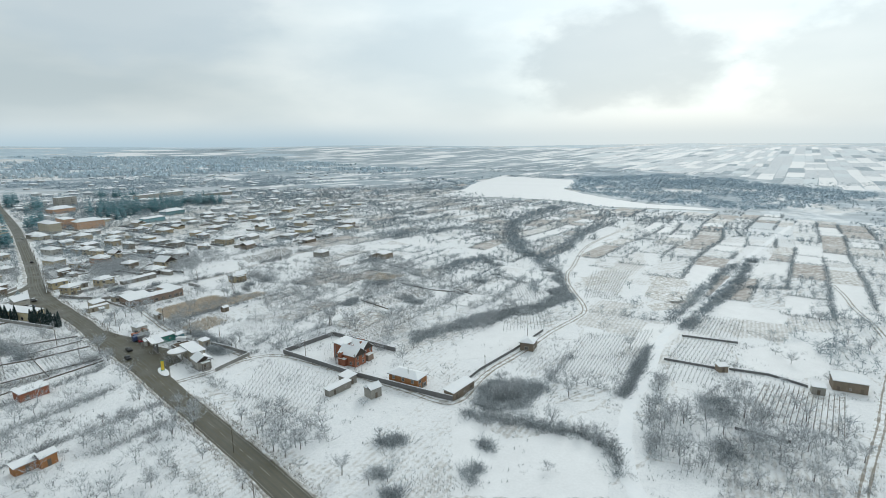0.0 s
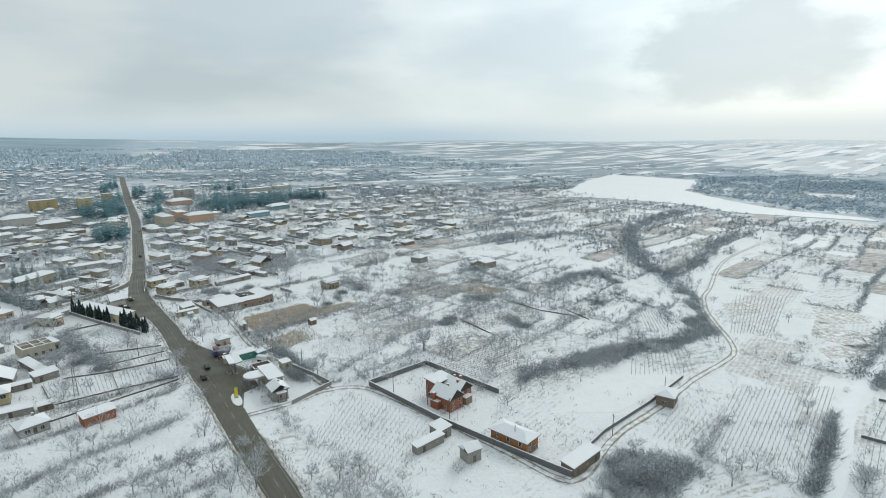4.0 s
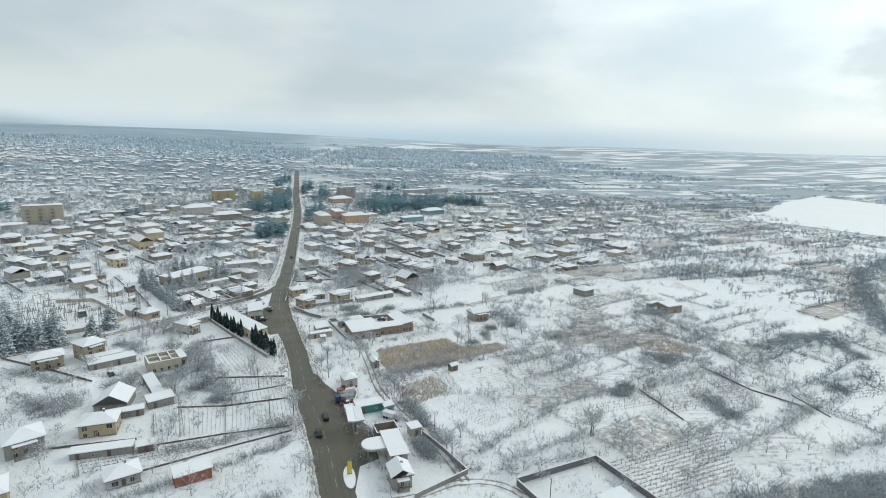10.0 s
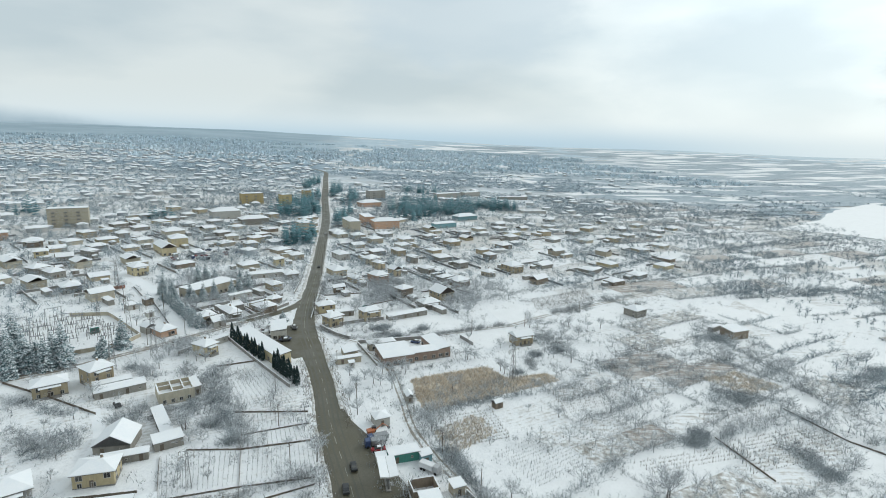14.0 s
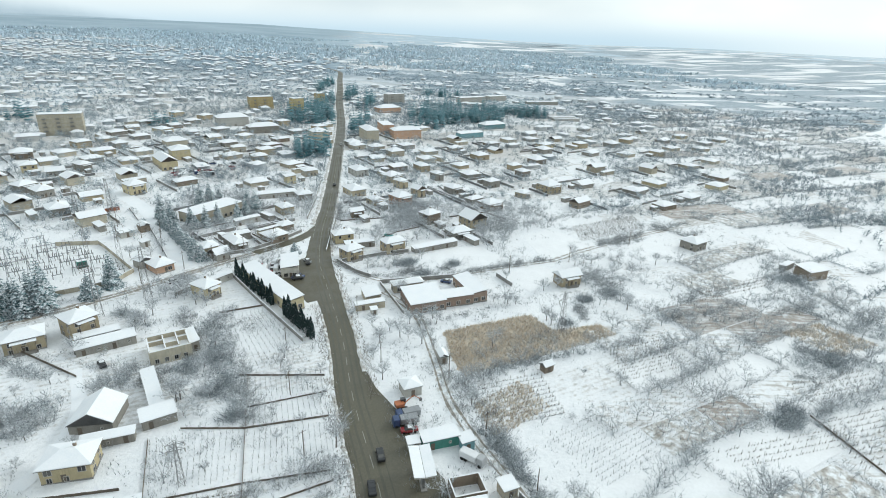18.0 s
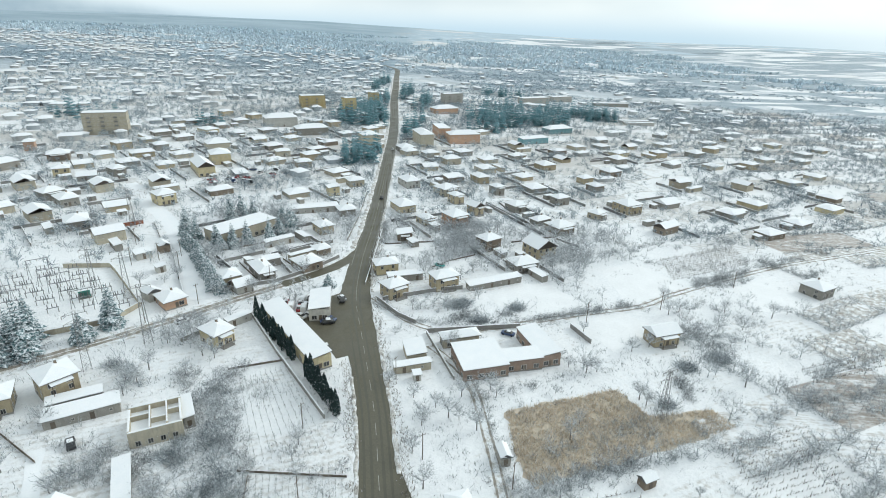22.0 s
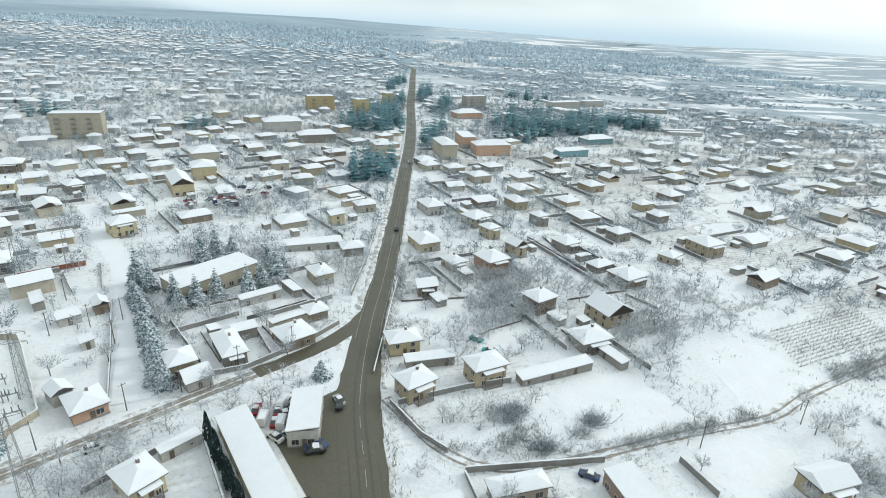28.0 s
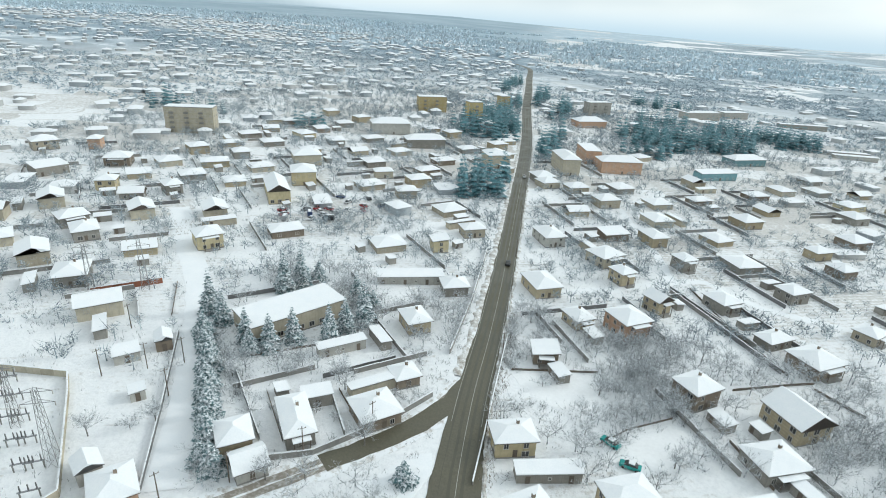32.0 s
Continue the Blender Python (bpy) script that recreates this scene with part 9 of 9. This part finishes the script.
def car(x, y, rz, col, kind="car", snow=True, lift=0.1):
    ob = empty("van" if kind == "van" else "car", x, y, gz(x, y) + lift, rz)
    on = "under a layer of snow" if snow else "on the wet road"
    tagged(ob, f"{'silver-grey' if col == 'silver' else col} {'delivery van' if kind == 'van' else 'saloon car'} {on}", kind)
    if kind == "van":
        part("body", loft("body", [(-2.4, 0.85, 0.3, 1.9), (-2.3, 0.95, 0.28, 2.2), (1.1, 0.95, 0.28, 2.2), (1.8, 0.93, 0.28, 1.3), (2.45, 0.88, 0.3, 1.1)], paint(col)), None, ob)
        part("windscreen", loft("windscreen", [(1.12, 0.86, 1.35, 2.1), (1.62, 0.82, 1.3, 1.55)], M_GLASS), None, ob)
        top, ends = 2.2, (-2.25, 1.0)
    else:
        part("body", loft("body", [(-2.15, 0.75, 0.32, 0.82), (-2.05, 0.84, 0.28, 0.95), (1.9, 0.84, 0.28, 0.88), (2.15, 0.74, 0.34, 0.72)], paint(col)), None, ob)
        part("cabin", loft("cabin", [(-1.5, 0.74, 0.85, 0.98), (-0.9, 0.68, 0.85, 1.42), (0.45, 0.68, 0.85, 1.42), (1.2, 0.74, 0.82, 0.94)], M_GLASS), None, ob)
        part("roof", loft("roof", [(-0.85, 0.64, 1.4, 1.46), (0.4, 0.64, 1.4, 1.46)], paint(col)), None, ob)
        top, ends = 1.46, (-0.85, 0.4)
    if snow:
        part("snow_cover", loft("snow_cover", [(ends[0], 0.62, top, top + 0.13), (ends[1], 0.62, top, top + 0.13)], M_ROOFSNOW), None, ob)
    for sx in (-0.8, 0.8):
        for sy in (-1.35, 1.35):
            w = new("wheel", WHEEL)
            w.parent = ob
            w.matrix_basis = pose(sx, sy, 0.32)
    return ob


def truck(x, y, rz, col, load):
    ob = empty("truck", x, y, gz(x, y) + 0.05, rz)
    tagged(ob, f"{col} lorry with {'a white tank' if load == 'tank' else 'a grey tipper body'}, parked in snow", "truck")
    part("cab", loft("cab", [(1.6, 1.1, 0.5, 2.5), (3.0, 1.1, 0.5, 2.4), (3.2, 1.05, 0.5, 1.5)], paint(col)), None, ob)
    part("chassis", box_mesh("chassis", 0.9, 6.0, 0.5, 0.8, M_STEEL), None, ob)
    part("load", loft("load", [(-3.1, 0.9, 0.95, 2.2), (-3.0, 1.1, 0.85, 2.35), (1.3, 1.1, 0.85, 2.35), (1.4, 0.9, 0.95, 2.2)], paint("white") if load == "tank" else M_METAL), None, ob)
    for sx in (-0.95, 0.95):
        for sy in (-2.2, -1.3, 2.4):
            w = new("wheel", WHEEL)
            w.parent = ob
            w.matrix_basis = pose(sx, sy, 0.45) @ Matrix.Scale(1.4, 4)


def digger(x, y, rz):
    ob = empty("excavator", x, y, gz(x, y), rz)
    tagged(ob, "orange tracked excavator parked in the snow beside lorries", "excavator")
    for s in (-1, 1):
        t = part("track", loft("track", [(-1.4, 0.25, 0.15, 0.6), (-1.1, 0.25, 0.0, 0.75), (1.1, 0.25, 0.0, 0.75), (1.4, 0.25, 0.15, 0.6)], M_TYRE), None, ob)
        t.matrix_basis = pose(s * 0.95, 0, 0)
    part("body", loft("body", [(-1.6, 1.0, 0.85, 1.7), (0.6, 1.1, 0.85, 1.8)], paint("orange")), None, ob)
    c = part("cab", loft("cab", [(0.0, 0.45, 0.9, 2.5), (1.3, 0.45, 0.9, 2.3)], M_GLASS), None, ob)
    c.matrix_basis = pose(-0.55, 0, 0)
    for nm, a, b, w in (("boom", (0.3, 0.8, 1.4), (0.3, 3.2, 3.2), 0.2), ("arm", (0.3, 3.2, 3.2), (0.3, 5.0, 1.8), 0.15)):
        v, f = [], []
        limb(v, f, a, b, w, w * 0.8, 4)
        part(nm, mesh_of(nm, v, np.array(f), [paint("orange")]), None, ob)
    q = part("bucket", loft("bucket", [(-0.3, 0.45, 0.0, 0.5), (0.35, 0.45, 0.1, 0.7)], M_STEEL), None, ob)
    q.matrix_basis = pose(0.3, 5.1, 1.2)


for x, y, rz, col, kind, snow in [
        (-62.6, 141.8, 20, "red", "car", True), (-60.6, 141.2, 25, "dark", "car", True), (-60.2, 138.0, 10, "white", "van", True), (-57.7, 137.5, -8, "red", "car", True), (-56.3, 142.5, 0, "white", "van", True),
        (-57.5, 134.6, 60, "silver", "car", True), (-54.0, 134.3, 85, "white", "van", True), (-51.0, 131.8, 100, "blue", "car", True), (-50.6, 133.4, 70, "blue", "car", False), (-50.2, 147.8, 40, "silver", "car", True), (-47.6, 108.8, 95, "white", "car", True),
        (-47.8, 116.2, 30, "silver", "car", True), (-49.7, 146.5, 8, "dark", "car", False), (-12.9, 40.3, 12, "dark", "car", False), (-14.0, 30.5, 10, "dark", "car", False), (-6.6, 49.0, 100, "red", "car", True), (-93.7, 124.5, -48, "white", "car", True),
        (-56.5, 262, 6, "dark", "car", False), (-69, 380, 6, "white", "car", False), (-8.0, 122.0, 20, "white", "van", True), (5.5, 134.0, 70, "blue", "car", True), (-91, 72, 40, "dark", "car", True), (-19.5, 181.5, 60, "teal", "car", True), (-15.5, 176.0, 80, "teal", "car", True)]:
    car(x, y, rz, col, kind, snow, 0.14 if not snow else 0.07)
LOT = [(-142, 280), (-139, 277), (-136, 274), (-145, 276), (-141, 272), (-137, 281), (-133, 278), (-130, 284), (-126, 292), (-122, 299), (-134, 293), (-128, 302), (-140, 298), (-150, 267), (-147, 263), (-143, 260), (-153, 271), (-138, 268), (-145, 284), (-132, 271), (-119, 296), (-124, 287)]
for k, (x, y) in enumerate(LOT):
    car(x, y, k * 53 % 180, ("red", "white", "silver", "dark", "blue", "red", "silver", "white")[k % 8], "van" if k % 5 == 4 else "car", k % 3 != 0)
for x, y, rz, col, kind in ((-67.3, 141.2, 10, "red", "car"), (-62.2, 143.3, 175, "white", "van"), (-61.8, 138.2, 12, "red", "car"), (-64.6, 138.6, 8, "white", "van"), (-60.0, 133.6, 60, "white", "car"), (-56.4, 135.2, 80, "white", "van"),
                            (-50.7, 131.4, 110, "dark", "car"), (-47.6, 117.6, 35, "dark", "car"), (-98.1, 89.3, 30, "dark", "car"), (-61.5, 145.8, 170, "silver", "car")):
    car(x, y, rz, col, kind)
truck(-7.0, 54.2, 110, "blue", "box")
truck(-7.6, 51.6, 105, "blue", "box")
truck(8.0, 39.6, -125, "silver", "tank")
digger(-8.9, 58.0, -70)


# ---- pylons, poles and the substation ----
def strut(v, f, a, b, r=0.05):
    limb(v, f, a, b, r, r, 3)


def pylon(x, y, h, rz, arms=2):
    """A lattice mast: four legs, cross bracing ring by ring, arms with insulators."""
    ob = empty("lattice_pylon", x, y, None, rz)
    tagged(ob, f"{'tall' if h > 14 else 'slim'} grey steel lattice pylon standing in the snow", "pylon")
    v, f = [], []
    b, t = h * 0.06, h * 0.02
    corner = lambda k, q: ((b + (t - b) * q) * (1, 1, -1, -1)[k], (b + (t - b) * q) * (1, -1, -1, 1)[k], h * q - 0.2)
    for k in range(4):
        v, f = [], []
        strut(v, f, corner(k, 0), corner(k, 1), 0.06)
        part("leg", mesh_of("leg", v, np.array(f), [M_LATTICE]), None, ob)
    v, f = [], []
    n = 7
    for i in range(n):
        for k in range(4):
            strut(v, f, corner(k, i / n), corner((k + 1) % 4, (i + 1) / n), 0.028)
            strut(v, f, corner((k + 1) % 4, i / n), corner(k, (i + 1) / n), 0.028)
    part("bracing", mesh_of("bracing", v, np.array(f), [M_LATTICE]), None, ob)
    for i in range(arms):
        z = h * (0.95 - 0.14 * i)
        v, f = [], []
        L = h * 0.16
        strut(v, f, (-L, 0, z), (L, 0, z), 0.07)
        strut(v, f, (-L, 0, z), (0, 0, z + 0.9), 0.05)
        strut(v, f, (L, 0, z), (0, 0, z + 0.9), 0.05)
        a = part("arm", mesh_of("arm", v, np.array(f), [M_LATTICE]), None, ob)
        for s in (-1, 1):
            v, f = [], []
            limb(v, f, (s * L, 0, z), (s * L, 0, z - 0.8), 0.1, 0.1, 5)
            part("insulator", mesh_of("insulator", v, np.array(f), [M_FRAME]), None, a)


for x, y, h, rz in ((-96.5, 111.5, 19, 40), (-105.5, 98.5, 17, 40), (-118, 137, 17, 30), (-53.4, 31, 11, 20), (42.5, 99.5, 15, 30), (-152, 196, 17, 40), (-163, 188, 15, 40), (-133, 142, 14, 30)):
    pylon(x, y, h, rz)


def gantry(x, y, rz, w, h):
    ob = empty("substation_gantry", x, y, None, rz)
    tagged(ob, "grey steel substation gantry with insulators over snowy ground", "gantry", "gantries of the substation")
    for s in (-1, 1):
        v, f = [], []
        limb(v, f, (s * w / 2 - 0.5, 0, -0.2), (s * w / 2, 0, h), 0.1, 0.08, 4)
        limb(v, f, (s * w / 2 + 0.5, 0, -0.2), (s * w / 2, 0, h), 0.1, 0.08, 4)
        part("post", mesh_of("post", v, np.array(f), [M_METAL]), None, ob)
    v, f = [], []
    limb(v, f, (-w / 2 - 0.3, 0, h), (w / 2 + 0.3, 0, h), 0.14, 0.14, 4)
    part("beam", mesh_of("beam", v, np.array(f), [M_METAL]), None, ob)
    for k in (-0.3, 0, 0.3):
        v, f = [], []
        limb(v, f, (k * w, 0, h), (k * w, 0, h - 1.0), 0.1, 0.07, 5)
        part("insulator", mesh_of("insulator", v, np.array(f), [M_FRAME]), None, ob)
    return ob


def switchgear(x, y, rz):
    ob = empty("switchgear", x, y, None, rz)
    tagged(ob, "row of grey insulators on a steel stand, substation equipment", "switchgear", "switchgear of the substation")
    part("beam", box_mesh("beam", 3.4, 0.25, 1.6, 1.8, M_METAL), None, ob)
    for s in (-1.4, 1.4):
        q = part("leg", box_mesh("leg", 0.2, 0.2, -0.2, 1.6, M_CONCRETE), None, ob)
        q.matrix_basis = pose(s, 0, 0)
    for s in (-1.2, 0, 1.2):
        v, f = [], []
        limb(v, f, (s, 0, 1.8), (s, 0, 3.1), 0.14, 0.1, 6)
        part("insulator", mesh_of("insulator", v, np.array(f), [M_STEEL]), None, ob)


r_sub = random.Random(2)
SUBSTATION = [(-142, 103), (-117, 122), (-114, 131), (-133, 149), (-152, 151), (-170, 135), (-165, 118)]
for i in range(6):
    for j in range(5):
        bx, by = -164 + i * 9.2 + j * 2.6, 116 + i * 3.2 + j * 7.2
        if not inside(bx, by, SUBSTATION):
            continue
        if (i + j) % 2 == 0:
            gantry(bx, by, 40, 6.0, r_sub.uniform(5.5, 7.0))
        switchgear(bx + 3, by - 2, 40)
        switchgear(bx - 2, by + 3, 40)


def transformer(x, y, rz):
    ob = empty("transformer", x, y, None, rz)
    tagged(ob, "dark green power transformer with cooling fins, snow on top", "transformer")
    part("tank", box_mesh("tank", 3.2, 1.8, 0.3, 2.6, M_GREEN), None, ob)
    part("base", box_mesh("base", 3.8, 2.4, -0.2, 0.3, M_CONCRETE), None, ob)
    for k in range(6):
        q = part("fin", box_mesh("fin", 0.12, 0.6, 0.5, 2.3, M_STEEL), None, ob)
        q.matrix_basis = pose(-1.3 + k * 0.52, -1.22, 0)
    part("snow_cover", box_mesh("snow_cover", 3.1, 1.7, 2.6, 2.72, M_ROOFSNOW), None, ob)


transformer(-131, 134.5, 40)


def pole(x, y, h, rz):
    ob = empty("utility_pole", x, y, None, rz)
    tagged(ob, "grey timber utility pole with a crossarm beside the street", "utility pole", "utility poles")
    v, f = [], []
    limb(v, f, (0, 0, -0.3), (0, 0, h), 0.13, 0.09, 6)
    part("post", mesh_of("post", v, np.array(f), [M_WOOD]), None, ob)
    v, f = [], []
    limb(v, f, (-0.8, 0, h - 0.5), (0.8, 0, h - 0.5), 0.06, 0.06, 4)
    a = part("crossarm", mesh_of("crossarm", v, np.array(f), [M_WOOD]), None, ob)
    for s in (-0.7, 0, 0.7):
        v, f = [], []
        limb(v, f, (s, 0, h - 0.45), (s, 0, h - 0.2), 0.06, 0.05, 5)
        part("insulator", mesh_of("insulator", v, np.array(f), [M_FRAME]), None, a)


POLES = [(-104, 122.5), (-94.5, 136.5), (-86.5, 144.6), (-77.5, 155.2), (-68, 167), (-131, 160), (-124, 166), (-118, 171), (-140, 178), (5.5, -62), (-1, -32), (4, -90), (-15.5, 78), (-25.5, 106), (-45.2, 175), (-47.5, 205), (-51.5, 240), (-55, 270), (-59.5, 310), (-64, 350),
         (21, 30), (12, 48), (4, 72), (47, -4), (58, -28), (69, -50), (100, -55), (135, -40), (32, 147), (60, 160), (95, 184), (-113, 160), (-38, 62), (-30, 40), (-44, 84)]
for k, (x, y) in enumerate(POLES):
    pole(x, y, 7.2, 40 + k % 3 * 20)
